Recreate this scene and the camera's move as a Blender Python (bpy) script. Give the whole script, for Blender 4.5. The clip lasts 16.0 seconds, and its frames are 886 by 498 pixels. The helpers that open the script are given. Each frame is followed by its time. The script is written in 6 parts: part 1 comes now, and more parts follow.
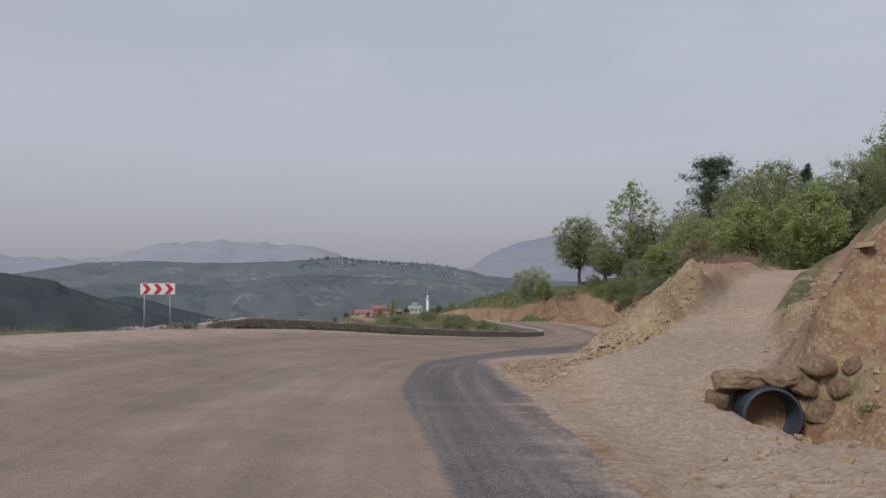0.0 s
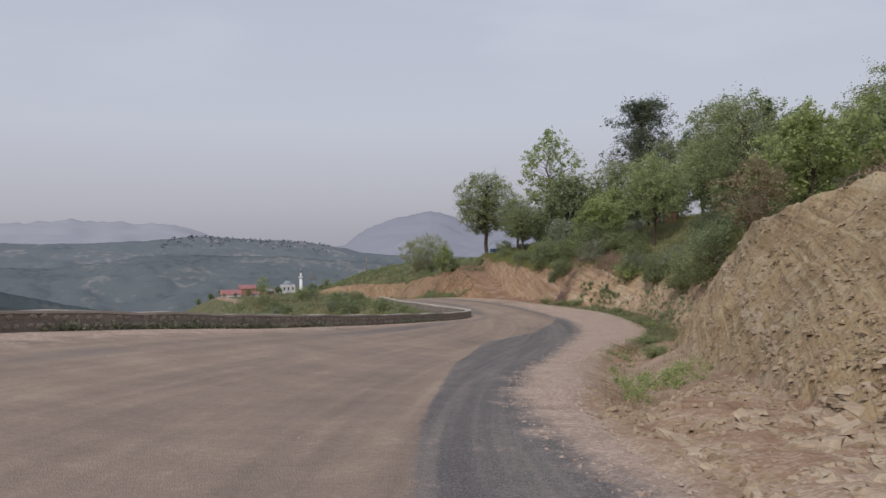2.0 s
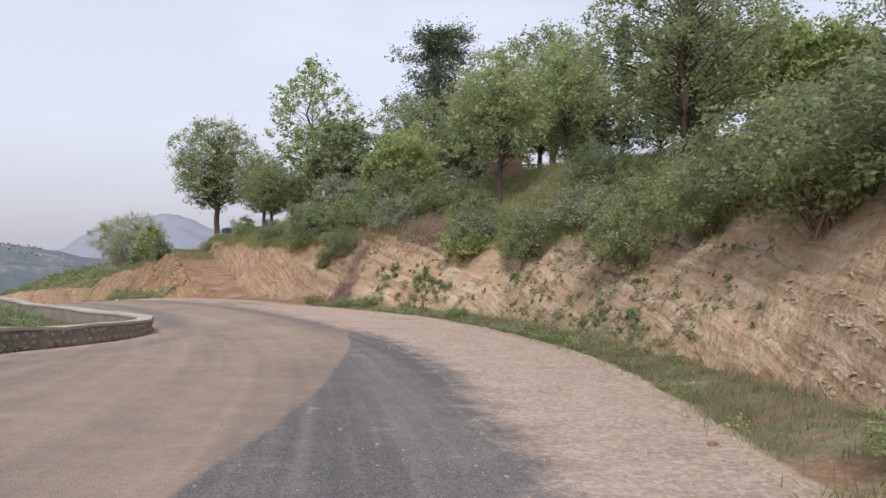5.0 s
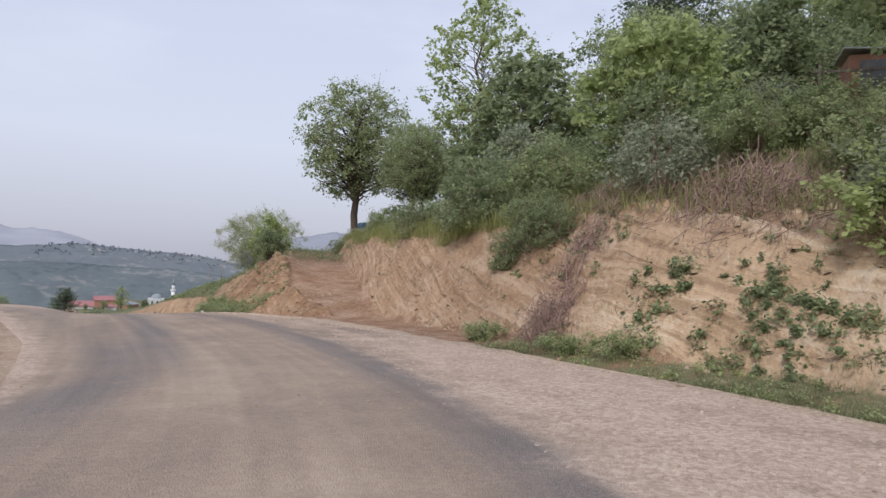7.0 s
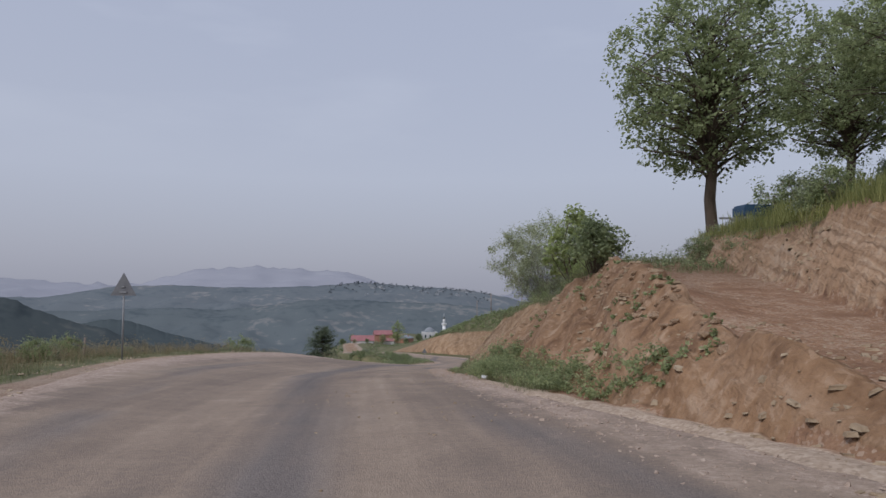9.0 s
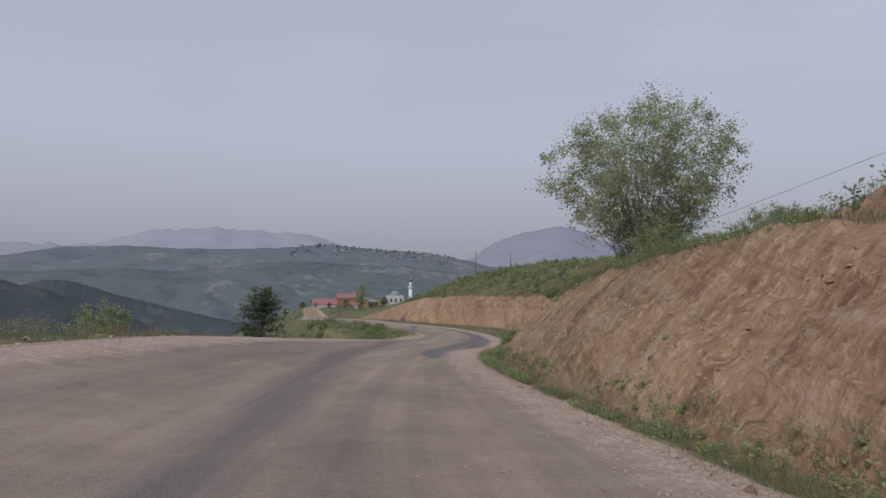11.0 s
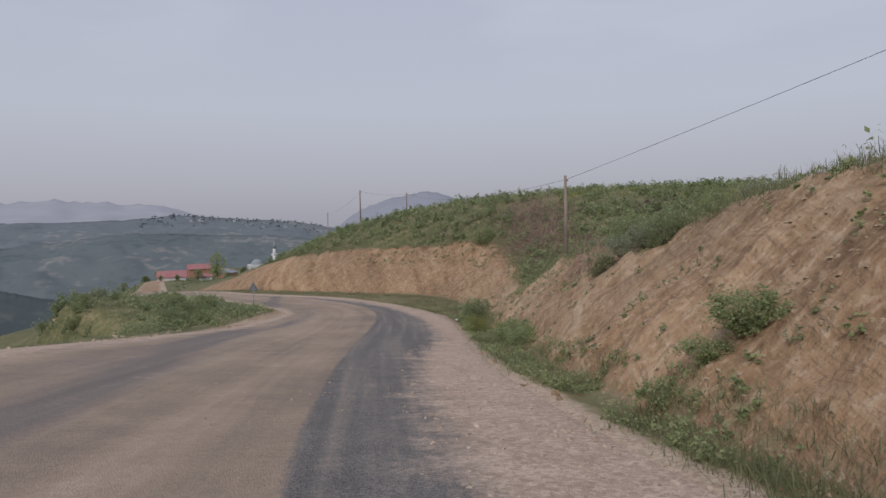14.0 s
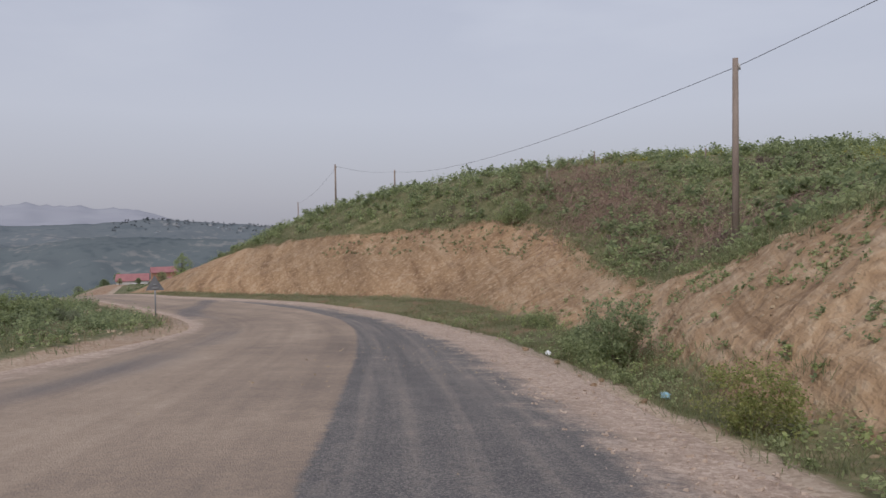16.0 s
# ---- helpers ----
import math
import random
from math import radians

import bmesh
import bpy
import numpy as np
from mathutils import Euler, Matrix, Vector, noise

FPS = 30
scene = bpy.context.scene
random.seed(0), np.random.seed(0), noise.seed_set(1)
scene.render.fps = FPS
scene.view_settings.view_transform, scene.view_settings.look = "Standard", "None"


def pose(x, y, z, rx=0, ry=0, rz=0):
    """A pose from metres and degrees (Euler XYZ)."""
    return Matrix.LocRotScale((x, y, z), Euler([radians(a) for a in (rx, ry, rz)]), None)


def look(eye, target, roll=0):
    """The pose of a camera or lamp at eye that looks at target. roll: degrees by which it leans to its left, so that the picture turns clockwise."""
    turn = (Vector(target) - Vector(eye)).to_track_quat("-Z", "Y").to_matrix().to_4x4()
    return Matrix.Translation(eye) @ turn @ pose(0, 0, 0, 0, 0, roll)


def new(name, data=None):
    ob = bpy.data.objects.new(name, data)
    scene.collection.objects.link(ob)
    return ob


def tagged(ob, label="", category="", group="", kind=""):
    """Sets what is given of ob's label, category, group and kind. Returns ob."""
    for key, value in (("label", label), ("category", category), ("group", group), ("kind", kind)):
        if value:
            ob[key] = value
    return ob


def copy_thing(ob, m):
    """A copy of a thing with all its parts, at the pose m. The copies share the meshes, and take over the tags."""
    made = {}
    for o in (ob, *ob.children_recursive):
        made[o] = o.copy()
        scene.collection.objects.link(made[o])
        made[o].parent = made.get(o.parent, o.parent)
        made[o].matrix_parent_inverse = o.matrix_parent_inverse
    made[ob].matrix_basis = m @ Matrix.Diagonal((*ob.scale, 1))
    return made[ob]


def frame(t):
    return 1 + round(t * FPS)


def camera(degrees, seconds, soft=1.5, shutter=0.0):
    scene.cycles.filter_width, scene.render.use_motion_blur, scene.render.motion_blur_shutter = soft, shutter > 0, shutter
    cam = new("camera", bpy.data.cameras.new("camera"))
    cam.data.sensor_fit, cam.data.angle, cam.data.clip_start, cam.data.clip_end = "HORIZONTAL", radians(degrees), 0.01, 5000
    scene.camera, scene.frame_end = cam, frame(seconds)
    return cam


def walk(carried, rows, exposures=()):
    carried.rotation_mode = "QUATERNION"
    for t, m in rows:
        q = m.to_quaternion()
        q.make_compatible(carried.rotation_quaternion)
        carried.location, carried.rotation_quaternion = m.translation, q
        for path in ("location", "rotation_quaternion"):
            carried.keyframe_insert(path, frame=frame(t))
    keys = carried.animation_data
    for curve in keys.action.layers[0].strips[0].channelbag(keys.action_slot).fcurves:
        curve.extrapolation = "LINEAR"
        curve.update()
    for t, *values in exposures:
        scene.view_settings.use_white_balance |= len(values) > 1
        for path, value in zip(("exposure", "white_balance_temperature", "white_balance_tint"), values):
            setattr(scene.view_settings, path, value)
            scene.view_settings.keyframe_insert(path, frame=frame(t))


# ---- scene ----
# seconds, place, and turn of the carried camera
PATH = [
    (0.0, -0.000, -0.000, 0.000, 91.400, 0.161, -0.000),
    (0.5, -0.588, 5.031, -0.332, 91.120, 0.551, -0.896),
    (1.0, -0.994, 9.876, -0.613, 90.775, 0.047, -2.853),
    (1.5, -1.184, 14.587, -0.957, 89.986, -0.086, -6.528),
    (2.0, -0.998, 19.120, -1.360, 89.406, 1.065, -10.283),
    (2.5, -0.489, 23.487, -1.815, 89.118, 1.517, -14.689),
    (3.0, 0.319, 27.687, -2.293, 89.072, 1.557, -18.910),
    (3.5, 1.450, 31.772, -2.731, 88.980, 1.323, -22.469),
    (4.0, 2.868, 35.785, -3.147, 88.998, 0.970, -26.155),
    (4.5, 4.495, 39.777, -3.565, 89.234, 0.561, -29.147),
    (5.0, 6.233, 43.796, -3.988, 89.796, 0.156, -30.623),
    (5.5, 7.974, 47.893, -4.375, 90.792, -0.181, -29.760),
    (6.0, 9.619, 52.099, -4.699, 91.071, -0.623, -27.364),
    (6.5, 11.075, 56.410, -4.928, 91.308, -1.082, -23.279),
    (7.0, 12.110, 60.841, -5.078, 91.544, -1.934, -17.890),
    (7.5, 12.722, 65.350, -5.234, 92.174, -1.389, -12.014),
    (8.0, 12.835, 69.933, -5.375, 93.220, -0.350, -6.025),
    (8.5, 12.377, 74.645, -5.481, 93.861, -0.791, -0.247),
    (9.0, 11.532, 79.486, -5.550, 93.647, -0.050, 3.146),
    (9.5, 10.580, 84.490, -5.667, 93.156, -0.285, 4.608),
    (10.0, 9.593, 89.695, -5.868, 91.803, -0.357, 3.717),
    (10.5, 8.692, 95.042, -6.194, 91.318, -0.426, 1.780),
    (11.0, 7.930, 100.459, -6.651, 90.742, -0.592, 0.092),
    (11.5, 7.348, 105.903, -7.194, 90.188, -0.790, -1.515),
    (12.0, 6.966, 111.352, -7.759, 89.772, -0.956, -3.212),
    (12.5, 6.770, 116.800, -8.287, 89.608, -1.026, -5.166),
    (13.0, 6.708, 122.247, -8.746, 89.080, -0.297, -6.838),
    (13.5, 6.804, 127.647, -9.254, 88.684, 0.280, -8.778),
    (14.0, 7.059, 132.937, -9.843, 88.020, 1.054, -10.717),
    (14.5, 7.410, 138.081, -10.401, 88.338, 0.608, -11.419),
    (15.0, 7.786, 143.074, -10.889, 88.243, 1.001, -12.123),
    (15.5, 8.232, 147.892, -11.375, 88.257, 0.862, -12.630),
    (16.0, 8.780, 152.530, -11.924, 88.493, 0.765, -12.394),
]
cam = camera(64.38, 16.0)
walk(cam, [(t, pose(x, y, z, rx, ry, rz)) for t, x, y, z, rx, ry, rz in PATH],
     [(t, stops, warm, 12.5) for t, stops, warm in ((0, 0.06, 6220), (1.5, 0.15, 6200), (3, 0.4, 6250), (4.3, 0.65, 6200), (5.5, 0.8, 6120), (7, 0.62, 5980), (8, 0.33, 5900), (9, 0.04, 5850), (10, 0.02, 5880), (12.5, 0.1, 6080), (14.5, 0.12, 6140), (16, 0.2, 6160))])

# ---- sky, sun ----
SUN_EL, SUN_AZ = 43.0, 214.0
world = bpy.data.worlds.new("sky")
scene.world = world
world.use_nodes = True
wt = world.node_tree
wt.nodes.clear()
w_out = wt.nodes.new("ShaderNodeOutputWorld")
w_bg = wt.nodes.new("ShaderNodeBackground")
w_sky = wt.nodes.new("ShaderNodeTexSky")
w_sky.sky_type, w_sky.sun_disc = "NISHITA", False
w_sky.sun_elevation, w_sky.sun_rotation = radians(SUN_EL), radians(SUN_AZ)
w_sky.dust_density, w_sky.air_density = 4.0, 1.2
w_tc = wt.nodes.new("ShaderNodeTexCoord")
w_sep = wt.nodes.new("ShaderNodeSeparateXYZ")
wt.links.new(w_tc.outputs["Generated"], w_sep.inputs[0])
# thin high overcast: grey veil, paler halfway up, mauve in the haze at the skyline
w_ramp = wt.nodes.new("ShaderNodeValToRGB")
wt.links.new(w_sep.outputs["Z"], w_ramp.inputs[0])
els = w_ramp.color_ramp.elements
els[0].position, els[0].color = 0.0, (3.6, 3.54, 3.8, 1)
els[1].position, els[1].color = 1.0, (4.2, 4.35, 4.9, 1)
for p, c in ((0.05, (4.1, 4.05, 4.35, 1)), (0.16, (4.85, 4.9, 5.28, 1)), (0.38, (4.6, 4.75, 5.25, 1))):
    e = els.new(p)
    e.color = c
w_map = wt.nodes.new("ShaderNodeMapping")
w_map.inputs["Scale"].default_value = (1.3, 1.3, 5.0)
wt.links.new(w_tc.outputs["Generated"], w_map.inputs[0])
w_noise = wt.nodes.new("ShaderNodeTexNoise")
w_noise.inputs["Scale"].default_value, w_noise.inputs["Detail"].default_value = 2.2, 7.0
wt.links.new(w_map.outputs[0], w_noise.inputs["Vector"])
w_cl = wt.nodes.new("ShaderNodeValToRGB")
w_cl.color_ramp.elements[0].position, w_cl.color_ramp.elements[0].color = 0.46, (0.985, 0.985, 1.0, 1)
w_cl.color_ramp.elements[1].position, w_cl.color_ramp.elements[1].color = 0.66, (1.13, 1.12, 1.1, 1)
wt.links.new(w_noise.outputs["Fac"], w_cl.inputs[0])
w_mul = wt.nodes.new("ShaderNodeMixRGB")
w_mul.blend_type = "MULTIPLY"
w_high = wt.nodes.new("ShaderNodeMapRange")
w_high.inputs["From Min"].default_value, w_high.inputs["From Max"].default_value = 0.14, 0.36
wt.links.new(w_sep.outputs["Z"], w_high.inputs["Value"])
wt.links.new(w_high.outputs[0], w_mul.inputs[0])
wt.links.new(w_ramp.outputs[0], w_mul.inputs[1])
wt.links.new(w_cl.outputs[0], w_mul.inputs[2])
w_mix = wt.nodes.new("ShaderNodeMixRGB")
w_mix.inputs[0].default_value = 0.86
wt.links.new(w_sky.outputs[0], w_mix.inputs[1])
wt.links.new(w_mul.outputs[0], w_mix.inputs[2])
wt.links.new(w_mix.outputs[0], w_bg.inputs["Color"])
w_bg.inputs["Strength"].default_value = 0.1
wt.links.new(w_bg.outputs[0], w_out.inputs[0])

sun = new("sun", bpy.data.lights.new("sun", "SUN"))
sun.data.energy, sun.data.angle, sun.data.color = 1.7, radians(14), (1.0, 0.95, 0.87)
sa, se = radians(SUN_AZ), radians(SUN_EL)
sun.matrix_world = look((0, 0, 0), (-math.sin(sa) * math.cos(se), -math.cos(sa) * math.cos(se), -math.sin(se)))

# ---- materials ----
def mat(name, base, rough=0.85, metal=0.0):
    m = bpy.data.materials.new(name)
    m.use_nodes = True
    b = m.node_tree.nodes["Principled BSDF"]
    b.inputs["Base Color"].default_value = (*base, 1)
    b.inputs["Roughness"].default_value = rough
    b.inputs["Metallic"].default_value = metal
    b.inputs["Specular IOR Level"].default_value = 0.25
    return m


def nz(m, scale, detail=5.0, stretch=None, world_space=True):
    """A noise value over the surface, at real size."""
    t = m.node_tree
    tc = t.nodes.new("ShaderNodeTexCoord")
    n = t.nodes.new("ShaderNodeTexNoise")
    n.inputs["Scale"].default_value, n.inputs["Detail"].default_value = scale, detail
    src = tc.outputs["Object"]
    if stretch:
        mp = t.nodes.new("ShaderNodeMapping")
        mp.inputs["Scale"].default_value = stretch[:3]
        if len(stretch) > 3:
            mp.inputs["Rotation"].default_value = [radians(a) for a in stretch[3:]]
        t.links.new(src, mp.inputs[0])
        src = mp.outputs[0]
    t.links.new(src, n.inputs["Vector"])
    return n.outputs["Fac"]


def ramp(m, value, stops):
    r = m.node_tree.nodes.new("ShaderNodeValToRGB")
    m.node_tree.links.new(value, r.inputs[0])
    e = r.color_ramp.elements
    e[0].position, e[0].color = stops[0][0], (*stops[0][1], 1)
    e[1].position, e[1].color = stops[-1][0], (*stops[-1][1], 1)
    for p, c in stops[1:-1]:
        e.new(p).color = (*c, 1)
    return r.outputs[0]


def mix(m, fac, a, b, blend="MIX"):
    n = m.node_tree.nodes.new("ShaderNodeMixRGB")
    n.blend_type = blend
    for i, v in enumerate((fac, a, b)):
        if isinstance(v, (int, float)):
            n.inputs[i].default_value = v
        elif isinstance(v, tuple):
            n.inputs[i].default_value = (*v, 1)
        else:
            m.node_tree.links.new(v, n.inputs[i])
    return n.outputs[0]


def calc(m, op, a, b=0.0, clamp=False):
    n = m.node_tree.nodes.new("ShaderNodeMath")
    n.operation, n.use_clamp = op, clamp
    for i, v in enumerate((a, b)):
        if isinstance(v, (int, float)):
            n.inputs[i].default_value = v
        else:
            m.node_tree.links.new(v, n.inputs[i])
    return n.outputs[0]


def attr(m, name):
    n = m.node_tree.nodes.new("ShaderNodeAttribute")
    n.attribute_name = name
    return n.outputs["Fac"]


def put(m, colour=None, bump=None, strength=0.4, distance=0.05, rough=None):
    b = m.node_tree.nodes["Principled BSDF"]
    if colour is not None:
        m.node_tree.links.new(colour, b.inputs["Base Color"])
    if rough is not None:
        m.node_tree.links.new(rough, b.inputs["Roughness"])
    if bump is not None:
        n = m.node_tree.nodes.new("ShaderNodeBump")
        n.inputs["Strength"].default_value, n.inputs["Distance"].default_value = strength, distance
        m.node_tree.links.new(bump, n.inputs["Height"])
        m.node_tree.links.new(n.outputs[0], b.inputs["Normal"])
    return m


def speckled(name, stops, big=0.6, fine=9.0, bump=0.4, distance=0.03, rough=0.9, stretch=None):
    """Two-scale mottled surface: blotches of `big` per metre, grain of `fine` per metre."""
    m = mat(name, stops[0][1], rough)
    a, b = nz(m, big, 6, stretch), nz(m, fine, 4)
    v = calc(m, "ADD", calc(m, "MULTIPLY", a, 0.65), calc(m, "MULTIPLY", b, 0.35))
    return put(m, ramp(m, v, stops), b, bump, distance)


def leafy(name, dark, light, rough=0.6):
    m = mat(name, light, rough)
    t = m.node_tree
    t.nodes["Principled BSDF"].inputs["Specular IOR Level"].default_value = 0.08
    g = t.nodes.new("ShaderNodeNewGeometry")
    big = nz(m, 0.9, 3)
    v = calc(m, "ADD", calc(m, "MULTIPLY", g.outputs["Random Per Island"], 0.6), calc(m, "MULTIPLY", big, 0.5))
    col = ramp(m, v, ((0.15, dark), (0.95, light)))
    b = t.nodes["Principled BSDF"]
    t.links.new(col, b.inputs["Base Color"])
    tr = t.nodes.new("ShaderNodeBsdfTranslucent")
    t.links.new(col, tr.inputs["Color"])
    mx = t.nodes.new("ShaderNodeMixShader")
    mx.inputs[0].default_value = 0.6
    t.links.new(b.outputs[0], mx.inputs[1])
    t.links.new(tr.outputs[0], mx.inputs[2])
    t.links.new(mx.outputs[0], t.nodes["Material Output"].inputs[0])
    return m


def drawn(m, name, along, across, detail, skew=0.0):
    """Noise drawn out along lines of equal `name`, an attribute in metres."""
    t = m.node_tree
    tc, sp, cb, n = (t.nodes.new("ShaderNode" + k) for k in ("TexCoord", "SeparateXYZ", "CombineXYZ", "TexNoise"))
    t.links.new(tc.outputs["Object"], sp.inputs[0])
    x, y, z = sp.outputs
    t.links.new(calc(m, "MULTIPLY", x, along), cb.inputs[0])
    t.links.new(calc(m, "MULTIPLY", calc(m, "ADD", y, calc(m, "MULTIPLY", z, skew)), along), cb.inputs[1])
    t.links.new(calc(m, "MULTIPLY", attr(m, name), across), cb.inputs[2])
    n.inputs["Scale"].default_value, n.inputs["Detail"].default_value = 1.0, detail
    t.links.new(cb.outputs[0], n.inputs["Vector"])
    return n.outputs["Fac"]


def cells(m, scale, stretch=None):
    """Random grey for each of many small lumps, and the lumps' height."""
    t = m.node_tree
    tc, v = t.nodes.new("ShaderNodeTexCoord"), t.nodes.new("ShaderNodeTexVoronoi")
    v.inputs["Scale"].default_value = scale
    t.links.new(tc.outputs["Object"], v.inputs["Vector"])
    sp = t.nodes.new("ShaderNodeSeparateXYZ")
    t.links.new(v.outputs["Color"], sp.inputs[0])
    return sp.outputs[0], v.outputs["Distance"]


def ground_material():
    """Bare earth, gravel, grass and layered rock, mixed by where each lies."""
    m = mat("earth", (0.3, 0.22, 0.15), 0.95)
    big, mid, fine, grit = nz(m, 0.12, 5), nz(m, 0.9, 7), nz(m, 5.0, 6), nz(m, 28.0, 3)
    lump, lump_h = cells(m, 9.0)
    chip, chip_h = cells(m, 24.0)
    bed, thin = drawn(m, "bed", 0.1, 2.4, 4), drawn(m, "bed", 0.22, 8.0, 4)
    mark = drawn(m, "mark", 0.12, 2.6, 6)
    rockv = calc(m, "ADD", calc(m, "MULTIPLY", bed, 0.5), calc(m, "ADD", calc(m, "MULTIPLY", mid, 0.25), calc(m, "MULTIPLY", fine, 0.25)))
    rock = ramp(m, rockv, ((0.34, (0.245, 0.163, 0.098)), (0.45, (0.36, 0.25, 0.155)), (0.54, (0.43, 0.306, 0.195)), (0.66, (0.55, 0.43, 0.305))))
    rock = mix(m, ramp(m, calc(m, "MULTIPLY", lump, calc(m, "ADD", mid, 0.1)), ((0.42, (0, 0, 0)), (0.6, (0.55, 0.55, 0.55)))), rock, (0.5, 0.4, 0.29))
    rock = mix(m, ramp(m, calc(m, "ADD", thin, calc(m, "MULTIPLY", calc(m, "SUBTRACT", mid, 0.5), 0.35)), ((0.55, (0, 0, 0)), (0.65, (0.46, 0.46, 0.46)))), rock, (0.57, 0.47, 0.345))
    rock = mix(m, ramp(m, calc(m, "ADD", thin, calc(m, "MULTIPLY", calc(m, "SUBTRACT", fine, 0.5), 0.25)), ((0.34, (0.46, 0.46, 0.46)), (0.44, (0, 0, 0)))), rock, (0.165, 0.108, 0.066))
    # dug faces: one colour, raked by the digger's teeth
    soil = ramp(m, calc(m, "ADD", calc(m, "MULTIPLY", mark, 0.42), calc(m, "ADD", calc(m, "MULTIPLY", mid, 0.3), calc(m, "MULTIPLY", fine, 0.28))),
                ((0.38, (0.17, 0.104, 0.06)), (0.48, (0.285, 0.187, 0.108)), (0.55, (0.34, 0.23, 0.137)), (0.65, (0.46, 0.345, 0.23))))
    soil = mix(m, ramp(m, calc(m, "MULTIPLY", lump, calc(m, "ADD", fine, 0.1)), ((0.45, (0, 0, 0)), (0.62, (0.5, 0.5, 0.5)))), soil, (0.48, 0.37, 0.26))
    soil = mix(m, ramp(m, bed, ((0.56, (0, 0, 0)), (0.72, (0.45, 0.45, 0.45)))), soil, (0.44, 0.335, 0.23))
    soil = mix(m, ramp(m, thin, ((0.34, (0.35, 0.35, 0.35)), (0.43, (0, 0, 0)))), soil, (0.19, 0.115, 0.063))
    soil = mix(m, 1.0, soil, (0.97, 0.95, 0.94), "MULTIPLY")
    rock = mix(m, attr(m, "ochre"), rock, mix(m, 1.0, rock, (0.86, 0.9, 0.8), "MULTIPLY"))
    rock = mix(m, attr(m, "dug"), rock, soil)
    grav = ramp(m, calc(m, "ADD", calc(m, "MULTIPLY", fine, 0.35), calc(m, "ADD", calc(m, "MULTIPLY", chip, 0.35), calc(m, "MULTIPLY", grit, 0.3))),
                ((0.28, (0.27, 0.203, 0.15)), (0.5, (0.375, 0.29, 0.218)), (0.72, (0.47, 0.38, 0.298))))
    grass = ramp(m, calc(m, "ADD", calc(m, "MULTIPLY", mid, 0.5), calc(m, "MULTIPLY", fine, 0.5)),
                 ((0.32, (0.065, 0.076, 0.033)), (0.46, (0.115, 0.121, 0.055)), (0.55, (0.165, 0.155, 0.08)), (0.66, (0.26, 0.212, 0.132))))
    dirt = ramp(m, calc(m, "ADD", calc(m, "MULTIPLY", mid, 0.45), calc(m, "ADD", calc(m, "MULTIPLY", fine, 0.3), calc(m, "MULTIPLY", grit, 0.25))),
                ((0.32, (0.2, 0.117, 0.073)), (0.5, (0.305, 0.193, 0.12)), (0.68, (0.44, 0.32, 0.215))))
    dirt = mix(m, ramp(m, calc(m, "MULTIPLY", chip, calc(m, "ADD", mid, 0.1)), ((0.42, (0, 0, 0)), (0.58, (0.6, 0.6, 0.6)))), dirt, (0.5, 0.42, 0.33))
    wob = calc(m, "MULTIPLY", calc(m, "SUBTRACT", calc(m, "ADD", calc(m, "MULTIPLY", mid, 0.6), calc(m, "MULTIPLY", fine, 0.4)), 0.5), 1.7)

    def edge(name, soft=0.12):
        return ramp(m, calc(m, "ADD", attr(m, name), wob), ((0.5 - soft, (0, 0, 0)), (0.5 + soft, (1, 1, 1))))
    col = mix(m, edge("rock"), dirt, rock)
    col = mix(m, attr(m, "red"), col, mix(m, 1.0, col, (0.84, 0.78, 0.76), "MULTIPLY"))
    col = mix(m, edge("gravel", 0.42), col, grav)
    col = mix(m, edge("grass"), col, grass)
    pale = ramp(m, big, ((0.35, (0.86, 0.86, 0.86)), (0.65, (1.1, 1.08, 1.05))))
    col = mix(m, 1.0, col, pale, "MULTIPLY")
    layers = calc(m, "MULTIPLY", attr(m, "rock"), calc(m, "ADD", calc(m, "MULTIPLY", thin, 0.55), calc(m, "MULTIPLY", mark, 0.3)))
    h = calc(m, "ADD", layers, calc(m, "ADD", calc(m, "MULTIPLY", fine, 0.5), calc(m, "ADD", calc(m, "MULTIPLY", grit, 0.15), calc(m, "MULTIPLY", lump_h, -0.12))))
    h = calc(m, "MULTIPLY", h, calc(m, "SUBTRACT", 1.0, calc(m, "MULTIPLY", attr(m, "gravel"), 0.9, True)))
    return put(m, col, h, 0.8, 0.2)


def lane_noise(m, across, along, detail):
    """Noise drawn out along the way the traffic runs."""
    t = m.node_tree
    cb, n = t.nodes.new("ShaderNodeCombineXYZ"), t.nodes.new("ShaderNodeTexNoise")
    t.links.new(calc(m, "MULTIPLY", attr(m, "off"), across), cb.inputs[0])
    t.links.new(calc(m, "MULTIPLY", attr(m, "run"), along), cb.inputs[1])
    n.inputs["Scale"].default_value, n.inputs["Detail"].default_value = 1.0, detail
    t.links.new(cb.outputs[0], n.inputs["Vector"])
    return n.outputs["Fac"]


